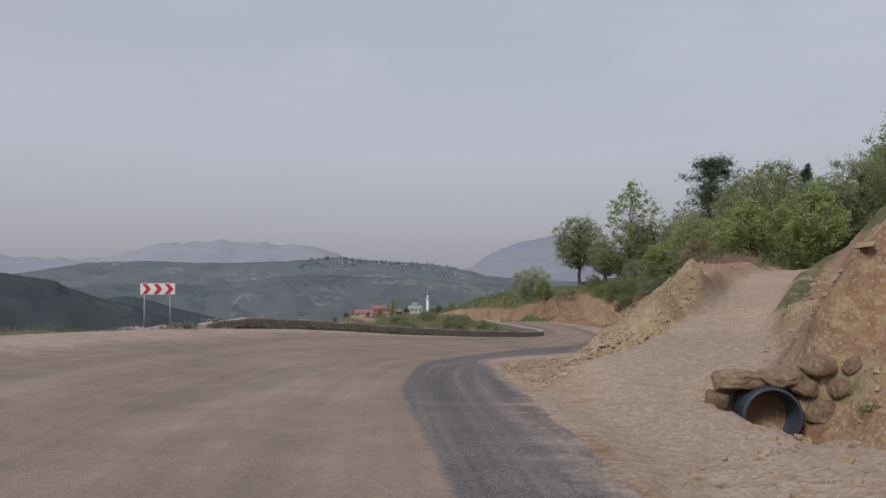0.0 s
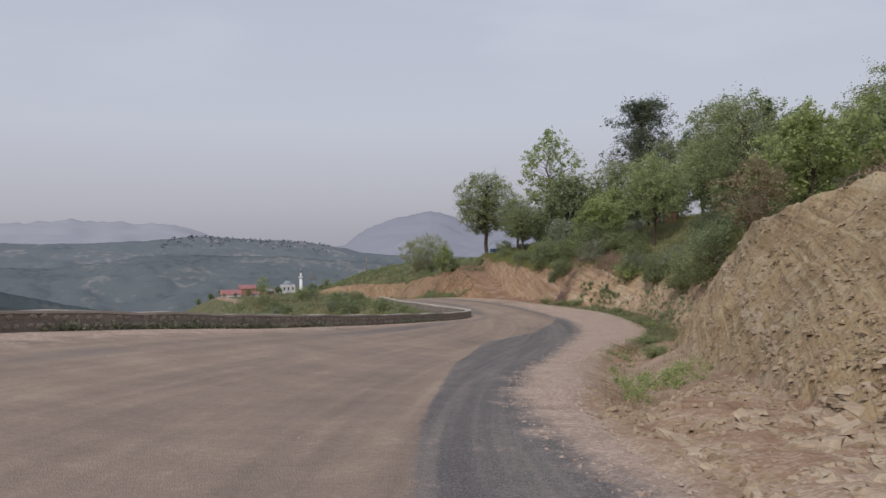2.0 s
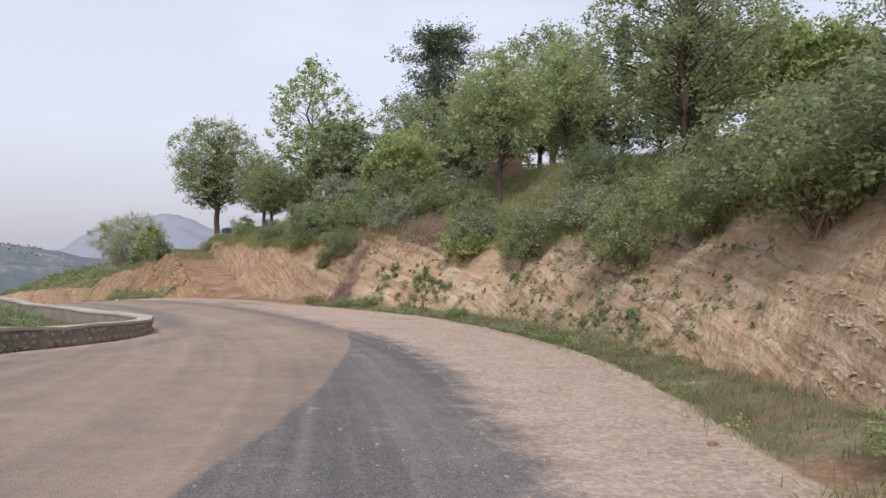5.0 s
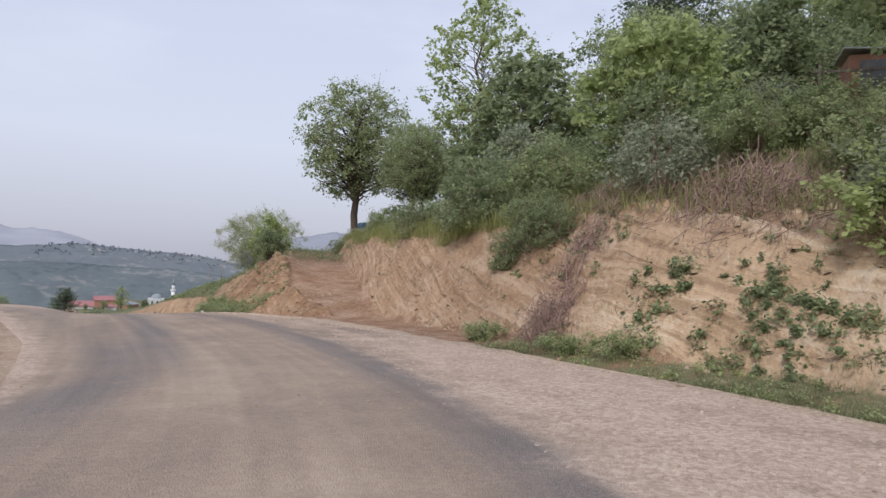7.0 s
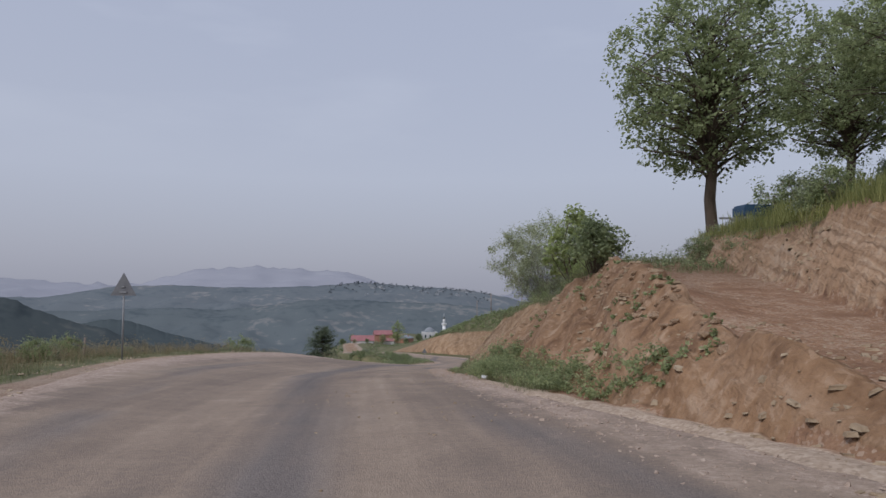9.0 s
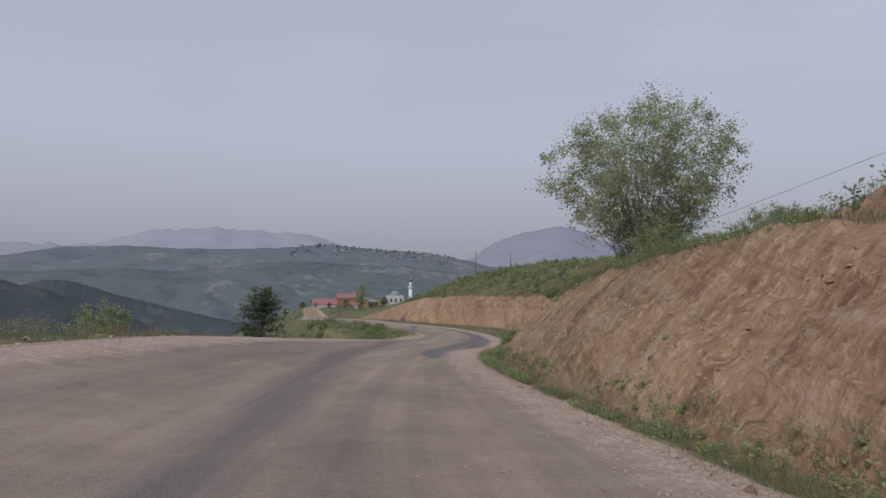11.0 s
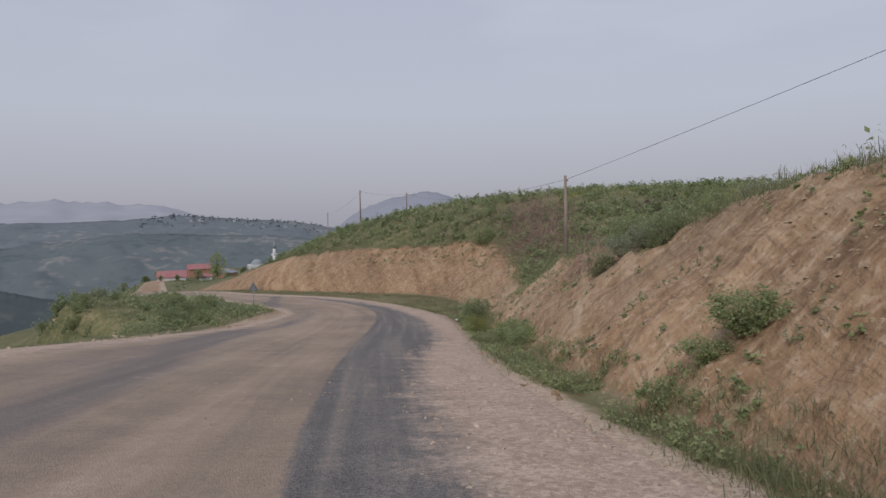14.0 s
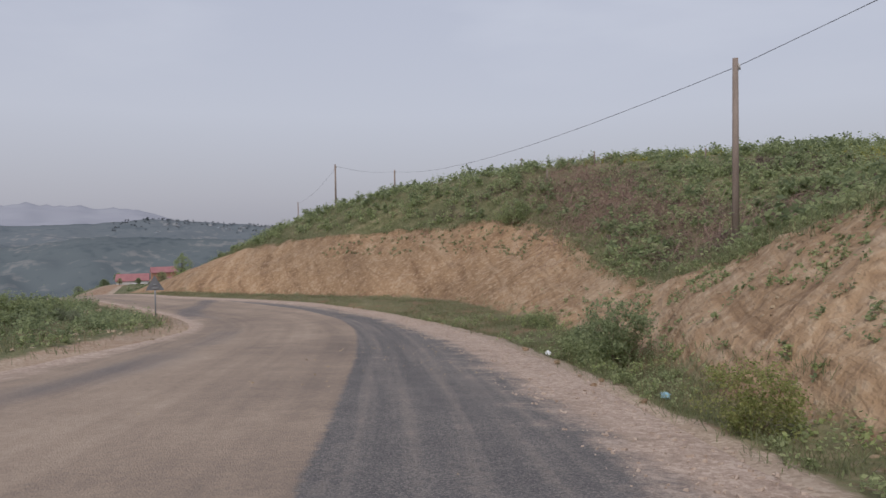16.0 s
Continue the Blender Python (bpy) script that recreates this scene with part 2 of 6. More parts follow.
def road_material():
    """Worn chip-seal road: pinkish dust over grey, with a newer dark strip in one lane and rubbed wheel tracks."""
    m = mat("road_surface", (0.2, 0.18, 0.16), 0.9)
    chips, fine = nz(m, 60.0, 3), nz(m, 9.0, 5)
    grit, grit_h = cells(m, 70.0)
    streak, thin = lane_noise(m, 0.8, 0.05, 5), lane_noise(m, 4.0, 0.09, 4)
    blot, mid = nz(m, 0.3, 5), nz(m, 1.6, 5)
    grain = calc(m, "ADD", calc(m, "MULTIPLY", chips, 0.1), calc(m, "MULTIPLY", grit, 0.1))
    pebble, pebble_h = cells(m, 20.0)
    mottle = calc(m, "ADD", calc(m, "MULTIPLY", mid, 0.14), calc(m, "MULTIPLY", pebble, 0.05))
    old = ramp(m, calc(m, "ADD", calc(m, "ADD", calc(m, "MULTIPLY", streak, 0.33), mottle), calc(m, "ADD", calc(m, "ADD", calc(m, "MULTIPLY", blot, 0.22), calc(m, "MULTIPLY", thin, 0.14)), calc(m, "MULTIPLY", grain, 0.6))),
               ((0.36, (0.18, 0.141, 0.115)), (0.45, (0.24, 0.186, 0.147)), (0.52, (0.305, 0.233, 0.177)), (0.62, (0.395, 0.31, 0.237))))
    dark = ramp(m, calc(m, "ADD", calc(m, "MULTIPLY", streak, 0.25), calc(m, "ADD", calc(m, "MULTIPLY", thin, 0.25), calc(m, "ADD", calc(m, "MULTIPLY", grit, 0.3), calc(m, "MULTIPLY", mid, 0.2)))),
                ((0.3, (0.085, 0.079, 0.08)), (0.5, (0.14, 0.129, 0.125)), (0.68, (0.25, 0.22, 0.195))))
    dust = ramp(m, calc(m, "ADD", calc(m, "ADD", calc(m, "MULTIPLY", grit, 0.2), calc(m, "MULTIPLY", pebble, 0.26)), calc(m, "ADD", calc(m, "MULTIPLY", fine, 0.28), calc(m, "MULTIPLY", mid, 0.28))), ((0.28, (0.27, 0.195, 0.15)), (0.5, (0.4, 0.302, 0.238)), (0.72, (0.54, 0.43, 0.35))))
    wob = calc(m, "MULTIPLY", calc(m, "SUBTRACT", fine, 0.5), 0.5)
    wob2 = calc(m, "ADD", calc(m, "MULTIPLY", calc(m, "SUBTRACT", thin, 0.5), 0.5), calc(m, "MULTIPLY", calc(m, "SUBTRACT", mid, 0.5), 1.2))
    wob3 = calc(m, "ADD", calc(m, "MULTIPLY", calc(m, "SUBTRACT", streak, 0.5), 1.6), calc(m, "MULTIPLY", calc(m, "SUBTRACT", blot, 0.5), 1.2))
    e1 = ramp(m, calc(m, "ADD", attr(m, "patch"), wob), ((0.4, (0, 0, 0)), (0.6, (1, 1, 1))))
    e2 = ramp(m, calc(m, "ADD", attr(m, "dust"), calc(m, "ADD", wob, wob2)), ((0.2, (0, 0, 0)), (0.85, (1, 1, 1))))
    e3 = ramp(m, calc(m, "ADD", attr(m, "worn"), wob3), ((0.4, (0, 0, 0)), (0.95, (0.8, 0.8, 0.8))))
    wear = ramp(m, calc(m, "ADD", calc(m, "MULTIPLY", thin, 0.6), calc(m, "MULTIPLY", grit, 0.4)), ((0.3, (0.11, 0.098, 0.098)), (0.7, (0.2, 0.175, 0.163))))
    col = mix(m, e3, old, wear)
    col = mix(m, e1, col, dark)
    col = mix(m, calc(m, "MULTIPLY", e1, ramp(m, calc(m, "ADD", thin, wob), ((0.5, (0, 0, 0)), (0.75, (0.5, 0.5, 0.5))))), col, (0.27, 0.225, 0.19))
    col = mix(m, e2, col, dust)
    h = calc(m, "ADD", chips, calc(m, "ADD", calc(m, "MULTIPLY", fine, 0.6), calc(m, "MULTIPLY", grit_h, -0.5)))
    return put(m, col, h, 0.5, 0.02)


M_GROUND, M_ROAD = ground_material(), road_material()
M_BARK = speckled("bark", ((0.3, (0.06, 0.045, 0.035)), (0.7, (0.17, 0.13, 0.1))), 3, 25, 0.7, 0.02, 0.95, (1, 1, 0.25))
M_WOODGREY = speckled("grey_wood", ((0.3, (0.16, 0.12, 0.1)), (0.7, (0.32, 0.26, 0.22))), 4, 30, 0.5, 0.01, 0.9, (1, 1, 0.15))
M_TWIG = speckled("dry_twig", ((0.3, (0.17, 0.11, 0.092)), (0.7, (0.39, 0.27, 0.215))), 2, 20, 0.3, 0.01)
M_STONE = speckled("field_stone", ((0.3, (0.19, 0.16, 0.13)), (0.55, (0.34, 0.295, 0.245)), (0.75, (0.56, 0.5, 0.43))), 2.5, 18, 0.6, 0.03)
M_MORTAR = speckled("mortar", ((0.3, (0.15, 0.127, 0.105)), (0.7, (0.31, 0.275, 0.235))), 1.5, 22, 0.6, 0.02)
M_COPING = speckled("concrete_coping", ((0.3, (0.3, 0.26, 0.22)), (0.7, (0.5, 0.45, 0.39))), 0.8, 14, 0.5, 0.02)
M_ROCK = speckled("yellow_rock", ((0.3, (0.3, 0.19, 0.11)), (0.55, (0.45, 0.31, 0.2)), (0.75, (0.6, 0.48, 0.36))), 1.8, 14, 0.8, 0.05)
M_STEEL = speckled("galvanised", ((0.3, (0.2, 0.2, 0.21)), (0.7, (0.34, 0.34, 0.35))), 3, 20, 0.1, 0.005, 0.5)
M_SIGNBACK = speckled("sign_back", ((0.3, (0.12, 0.12, 0.13)), (0.7, (0.2, 0.2, 0.21))), 3, 20, 0.1, 0.005, 0.55)
M_RED = speckled("sign_red", ((0.3, (0.42, 0.02, 0.03)), (0.7, (0.55, 0.05, 0.06))), 3, 20, 0.05, 0.002, 0.45)
M_WHITE = speckled("sign_white", ((0.3, (0.62, 0.62, 0.62)), (0.7, (0.8, 0.8, 0.8))), 3, 20, 0.05, 0.002, 0.45)
M_PLASTER = speckled("white_plaster", ((0.3, (0.42, 0.41, 0.4)), (0.7, (0.62, 0.61, 0.6))), 0.5, 5, 0.2, 0.02, 0.8)
M_TILE = speckled("red_roof", ((0.3, (0.27, 0.115, 0.12)), (0.7, (0.36, 0.175, 0.172))), 0.6, 5, 0.3, 0.04, 0.7)
M_ORANGE = speckled("orange_wall", ((0.3, (0.3, 0.15, 0.1)), (0.7, (0.4, 0.22, 0.15))), 0.5, 5, 0.2, 0.02, 0.8)
M_LEAD = speckled("lead_dome", ((0.3, (0.2, 0.22, 0.24)), (0.7, (0.28, 0.3, 0.32))), 0.6, 5, 0.1, 0.02, 0.6)
M_PANE = mat("window_glass", (0.04, 0.05, 0.06), 0.12)
M_WIRE = mat("cable", (0.06, 0.06, 0.07), 0.6)
M_TARP = speckled("blue_tarp", ((0.3, (0.03, 0.06, 0.11)), (0.7, (0.06, 0.11, 0.18))), 1.5, 10, 0.3, 0.03, 0.5)
M_LITTER = mat("plastic", (0.75, 0.75, 0.78), 0.4)
M_LITTERB = mat("blue_plastic", (0.3, 0.5, 0.62), 0.4)
L_MID = leafy("leaves_green", (0.185, 0.222, 0.105), (0.49, 0.54, 0.29), 0.75)
L_DARK = leafy("leaves_dark", (0.15, 0.186, 0.1), (0.42, 0.47, 0.26), 0.75)
L_LIGHT = leafy("leaves_light", (0.235, 0.285, 0.115), (0.54, 0.6, 0.28), 0.75)
L_GREY = leafy("leaves_grey", (0.2, 0.225, 0.14), (0.49, 0.52, 0.37), 0.75)
L_SILVER = leafy("leaves_silver", (0.25, 0.28, 0.15), (0.56, 0.58, 0.38), 0.75)
L_PINE = leafy("needles", (0.085, 0.105, 0.075), (0.24, 0.285, 0.18), 0.75)
L_GRASS = leafy("grass_blades", (0.115, 0.135, 0.065), (0.33, 0.34, 0.19), 0.8)
L_FRESH = leafy("leaves_fresh", (0.235, 0.28, 0.125), (0.55, 0.61, 0.32), 0.75)
L_LUSH = leafy("long_grass", (0.17, 0.2, 0.07), (0.48, 0.48, 0.2), 0.8)
L_DRY = leafy("dry_grass", (0.2, 0.165, 0.095), (0.45, 0.38, 0.24), 0.8)

# ---- the lie of the land, by the distance y along the road ----
_GRID = np.arange(-80.0, 700.0, 0.5)


def table(text, smooth=2.5):
    """A smooth function of y from 'y:value' pairs."""
    pairs = [tuple(float(v) for v in p.split(":")) for p in text.split()]
    v = np.interp(_GRID, [p[0] for p in pairs], [p[1] for p in pairs])
    k = np.exp(-0.5 * (np.arange(-20, 21) * 0.5 / smooth) ** 2)
    v = np.convolve(np.pad(v, 20, mode="edge"), k / k.sum(), mode="valid")
    return lambda y: np.interp(y, _GRID, v)


# height of the driven lane, its line, and its cross fall (right side low if positive)
ROAD_Z = table("-80:2.9 -40:0.75 0:-1.32 9.9:-1.93 19.1:-2.68 27.7:-3.61 35.8:-4.47 43.8:-5.31 52.1:-6.02 60.8:-6.4 69.9:-6.7 79.5:-6.87 89.7:-7.19 "
               "100.5:-7.97 111.4:-9.08 122:-10.07 133:-11.16 143:-12.21 152.5:-13.24 163:-14.15 178:-15.25 190:-15.7 201:-16.2 212:-16.7 230:-18 260:-20.8 300:-23.6 420:-30 620:-37", 3)
LANE_X = table("-80:6 -40:3 0:0 5:-0.6 9.9:-1 14.6:-1.18 19:-1 23.5:-0.5 27.7:0.3 31.8:1.45 35.8:2.87 39.8:4.5 43.8:6.2 47.9:8 52:9.6 56.4:11.1 60.8:12.1 65.3:12.7 70:12.8 "
               "74.6:12.4 79.5:11.5 84.5:10.6 90:9.6 95:8.7 100:7.9 106:7.35 111:7 117:6.8 122:6.7 128:6.8 133:7 138:7.4 143:7.8 148:8.2 153:8.8 160:9.9 170:11 178:11.2 184:10 190:7 198:3.5 205:0 218:-6 240:-14 300:-25 420:-49", 2)
BANK = table("-80:0.02 10:0.02 28:0.045 50:0.045 62:0.01 75:-0.02 92:-0.015 106:0.005 120:0.03 150:0.03 172:0.03 190:-0.02 220:-0.02 420:0", 4)
# edges of the surfacing, of the gravel, toe and brow of the roadside cut
LEFT = table("-80:-7 -40:-9.5 0:-11 20:-11 27:-10.2 31:-9.6 36:-8 45:-2.8 52:1.3 60:6 65.5:9.3 70:9.8 77:8.5 84:6.2 90:4.2 97:1.6 104:-0.2 115:-0.6 125:-0.6 140:-0.5 150:0.6 157:2.4 163:4.1 170:5.2 176:5.6 181:5 187:3.4 196:-0.2 205:-4 218:-11 240:-20 300:-31 420:-55", 1.2)
RIGHT = table("-80:9.5 -40:6.5 0:2.4 4:1.5 22:1.5 26:2.2 30.7:3.3 33:4.6 36.5:5.6 38.3:6.4 41:7.8 45:9.7 48:12.0 52:14.9 55:16.5 58.5:17.7 62.5:18.4 66:18.8 69:18.5 72:17.8 75:17.2 77:16.4 80.5:15.7 84:14.9 87:13.9 "
              "90.7:12.6 94:11.9 98:11.3 105:10.6 112:10.1 120:9.6 127:9.3 134:9.55 140:9.9 145:10.4 152:11.4 158:12.4 164:13.4 170:13.9 176:13.7 182:12.7 190:9.8 197.6:5.6 205:1 218:-5 240:-14 300:-25 420:-49", 1.0)
PAVED = table("-80:6 -40:4 0:1.6 4:1.3 22:1.3 27:1.5 31:2.3 36:4 41:6.6 46:8.8 50:10.6 54:12.5 58:13.9 62:14.7 66:15 72:15.2 78:14.5 84:13.6 90:11.9 98:10.6 106:9.9 115:9.2 122:8.6 130:8 137:8 143:8.5 149:9.3 156:11.2 163:12 170:12.5 178:12.4 186:10.4 194:6.4 205:0 218:-6 240:-15 300:-26 420:-50", 1.5)
PATCH = table("-80:5 -20:0.4 0:0.5 5:0.1 12:-0.75 20:-0.7 24:-0.4 28:0.3 32.6:1.4 37:2.5 42:4.2 46:5.4 52.7:9.5 56:11.2 60:13.2 64:14.6 66:15.3 70:15.4 126:9 130:7.4 135:6.75 140:6.9 147:7.5 153:8.2 160:9.2 166:10 171:10.5 175:10.8 180:10.7 186:9.4 194:6 218:-4 240:-13 420:-49", 1.0)
TOE_A = table("-80:13 -40:10 0:4.8 8:4.8 11:5.6 13:6.2 15.5:5 17:3.9 20:3.6 25:4.6 31:7.0 35:8.6 39:10.2 43:12.0 47.5:14.4 52:17 57.6:19.1 62:20.1 66:20.7 69:20.4 72:19.6 75:18.7 80:18 86:17.5 95:18.6 107:19.5 112:20 420:20", 0.9)
TOP_A = table("-80:18 -40:15 0:8.2 8:8.4 11:9.4 13:10.2 15.5:8 17:7.1 20:7.3 25:8.6 31:11.3 35:12.5 39:13.4 43:15 47.5:17.4 52:19.8 57.6:21.3 62:22.3 66:23 69:22.9 72:21.8 75:21 80:19.7 86:19.3 95:19.7 107:20.4 112:21 420:21", 0.9)
BROW_A = table("-80:6 -40:3.5 4:1 10:1 13:0.5 15.5:-1.2 17:-0.9 20:-0.4 25:-0.08 31:-0.02 35:-0.12 39:-0.6 43:-1.1 47.5:-2.1 52:-3.1 57.6:-3.8 62:-3.7 66:-4.1 69:-4 72:-3.6 75:-3.6 80:-4.1 86:-4 95:-3.7 107:-3.3 112:-3.6 118:-5 420:-5", 0.9)
TOE_B = table("84:15.6 88:13.9 92:13 97:12.4 103:11.9 107:11.5 113:11 119:10.6 126:10.2 133:10.4 140:10.9 147:11.8 151:12.6 159:13.9 165:15.2 172:16.6 180:17.4 186:17.2 190:16 194:13.6 200:9.5 205:6 210:2.6 218:-2.5 240:-10.5 300:-21 420:-45", 1.2)
TOP_B = table("84:16 88:14.7 92:15 98:15.4 103:14.9 108:15 113:14 119:13.3 126:13 133:13.9 141:14.7 147:15.6 151:16.2 159:17 163:17.6 167:18.2 172:19.4 177:20.2 182:21.4 186:22.2 190:22.6 194:21.3 200:16.6 205:13 210:10 218:5 240:-2.5 300:-12 420:-34", 1.2)
BROW_B = table("84:-6.9 88:-6.35 92:-5.8 98:-4.75 100:-4.5 103:-5.1 108:-5.5 113:-6.1 119:-6.6 126:-7.4 133:-8 137:-8.6 141:-9.1 147:-9.8 151:-10.3 158:-11.1 163:-11.9 167:-12.9 172:-13.8 177:-13.7 182:-12.9 187:-12.1 191:-11.7 194:-11.6 200:-12 210:-12.6 218:-13.4 230:-15 240:-17 300:-21 380:-28 440:-32.5 620:-38", 1.5)
RAMP_Z = table("70:-6.8 82:-6.75 90:-6.15 98:-5.2 104:-4.5 107.5:-4.25 112:-4.5 116:-5 420:-5", 1.5)
RISE_A = table("-80:0.3 10:0.3 20:-0.05 30:0.02 40:0.12 47:0.3 55:0.45 64:0.62 75:0.5 86:0.35 100:0.25 110:0.2 420:0.2", 3)
RISE_B = table("84:0 112:0.02 118:0.12 126:0.25 150:0.22 162:0.25 170:0.42 185:0.42 196:0.45 206:0.54 215:0.55 226:0.5 240:0.3 260:0.1 420:0.03", 4)
# the outer edge stands higher than the cross fall gives
LIFT = table("-80:0.5 26:0.5 30:0.45 38:0.43 41:0.39 45:0.29 56:0.27 60:0.17 63.5:0.04 66:0 79:0.05 85:0.2 90:0.27 96:0.33 103:0.5 108:0.65 114:0.75 122:0.75 130:0.57 138:0.38 149:0.25 160:0 420:0", 1)
# rise of the rock beds along the road, summed
DIP = table("-80:0.13 68:0.14 77:0.19 84:0.25 96:0.2 112:0.1 180:0.1 192:0.22 420:0.2", 2)
_BEDZ = np.cumsum(DIP(_GRID)) * 0.5
# the side track that climbs away at the start
TRACK = np.array([(2.2, 9.5, -2.0), (3.2, 11.8, -1.93), (4.4, 13.9, -1.86), (6.0, 16.0, -1.62), (8.4, 19.6, -1.15), (11.6, 25.3, -0.58), (15.0, 31.0, -0.28), (19.0, 38.0, -0.35), (24.0, 47.0, -0.5)])


def road_z(x, y):
    lx = LANE_X(y)
    k = (LANE_X(y + 1.0) - LANE_X(y - 1.0)) / 2.0
    ys = y + np.clip(x - lx, -14, 14) * k / (1 + k * k)
    out = np.clip((lx - 2.5 - x) / np.maximum(lx - 2.5 - LEFT(y), 2.0), 0, 1.1)
    return ROAD_Z(ys) - BANK(y) * np.clip(x - lx, -14, 14) + LIFT(y) * out


def step(a, b, v):
    t = np.clip((v - a) / (b - a + 1e-9), 0, 1)
    return t * t * (3 - 2 * t)


def wave(x, y, s, seed=0.0):
    """Cheap smooth noise from crossed sines, about -1 to 1."""
    a = np.sin(x * s * 1.0 + 1.7 * np.sin(y * s * 0.63 + seed) + seed) * np.cos(y * s * 1.1 + 1.3 * np.sin(x * s * 0.71 + 2 * seed))
    b = np.sin(x * s * 2.3 + y * s * 1.1 + seed * 3) * np.cos(y * s * 2.1 - x * s * 0.7 + seed)
    return 0.65 * a + 0.35 * b


_LATTICE = np.random.default_rng(77).random((128, 128))


def lumps(x, y, s):
    """Smoothed random heights on a lattice of 1/s metres, 0 to 1, in two octaves."""
    out = 0
    for k, a in ((1.0, 0.65), (2.3, 0.35)):
        u, v = x * s * k + 31.7 * k, y * s * k + 17.3
        i, j = np.floor(u).astype(int), np.floor(v).astype(int)
        f, g = u - i, v - j
        f, g = f * f * (3 - 2 * f), g * g * (3 - 2 * g)
        q = _LATTICE
        i0, i1, j0, j1 = i % 128, (i + 1) % 128, j % 128, (j + 1) % 128
        out = out + a * ((q[i0, j0] * (1 - f) + q[i1, j0] * f) * (1 - g) + (q[i0, j1] * (1 - f) + q[i1, j1] * f) * g)
    return out


def bed_at(x, y, z):
    """Height within the rock beds, and across the digger's marks."""
    bed = z - np.interp(y, _GRID, _BEDZ) + 0.3 * lumps(x, y, 0.3)
    k = np.interp(y, [0, 100, 112, 175, 188, 420], [0.8, 0.8, 0.05, 0.05, 3.2, 3.2])
    return bed, (y - k * z) / np.sqrt(1 + k * k)


def track_at(x, y):
    """Signed distance to the side track (right of it positive) and its height there."""
    best = np.full(np.shape(x), 1e9)
    side, height = np.zeros(np.shape(x)), np.zeros(np.shape(x))
    for a, b in zip(TRACK[:-1], TRACK[1:]):
        d = b[:2] - a[:2]
        t = np.clip(((x - a[0]) * d[0] + (y - a[1]) * d[1]) / (d @ d), 0, 1)
        px, py = a[0] + t * d[0], a[1] + t * d[1]
        r = np.hypot(x - px, y - py)
        near = r < best
        best = np.where(near, r, best)
        side = np.where(near, np.sign((x - a[0]) * d[1] - (y - a[1]) * d[0]) * r, side)
        height = np.where(near, a[2] + t * (b[2] - a[2]), height)
    return side, height


def face(p):
    """Profile of a cut slope from toe (0) to brow (1)."""
    return np.clip(p, 0, 1) ** 0.9


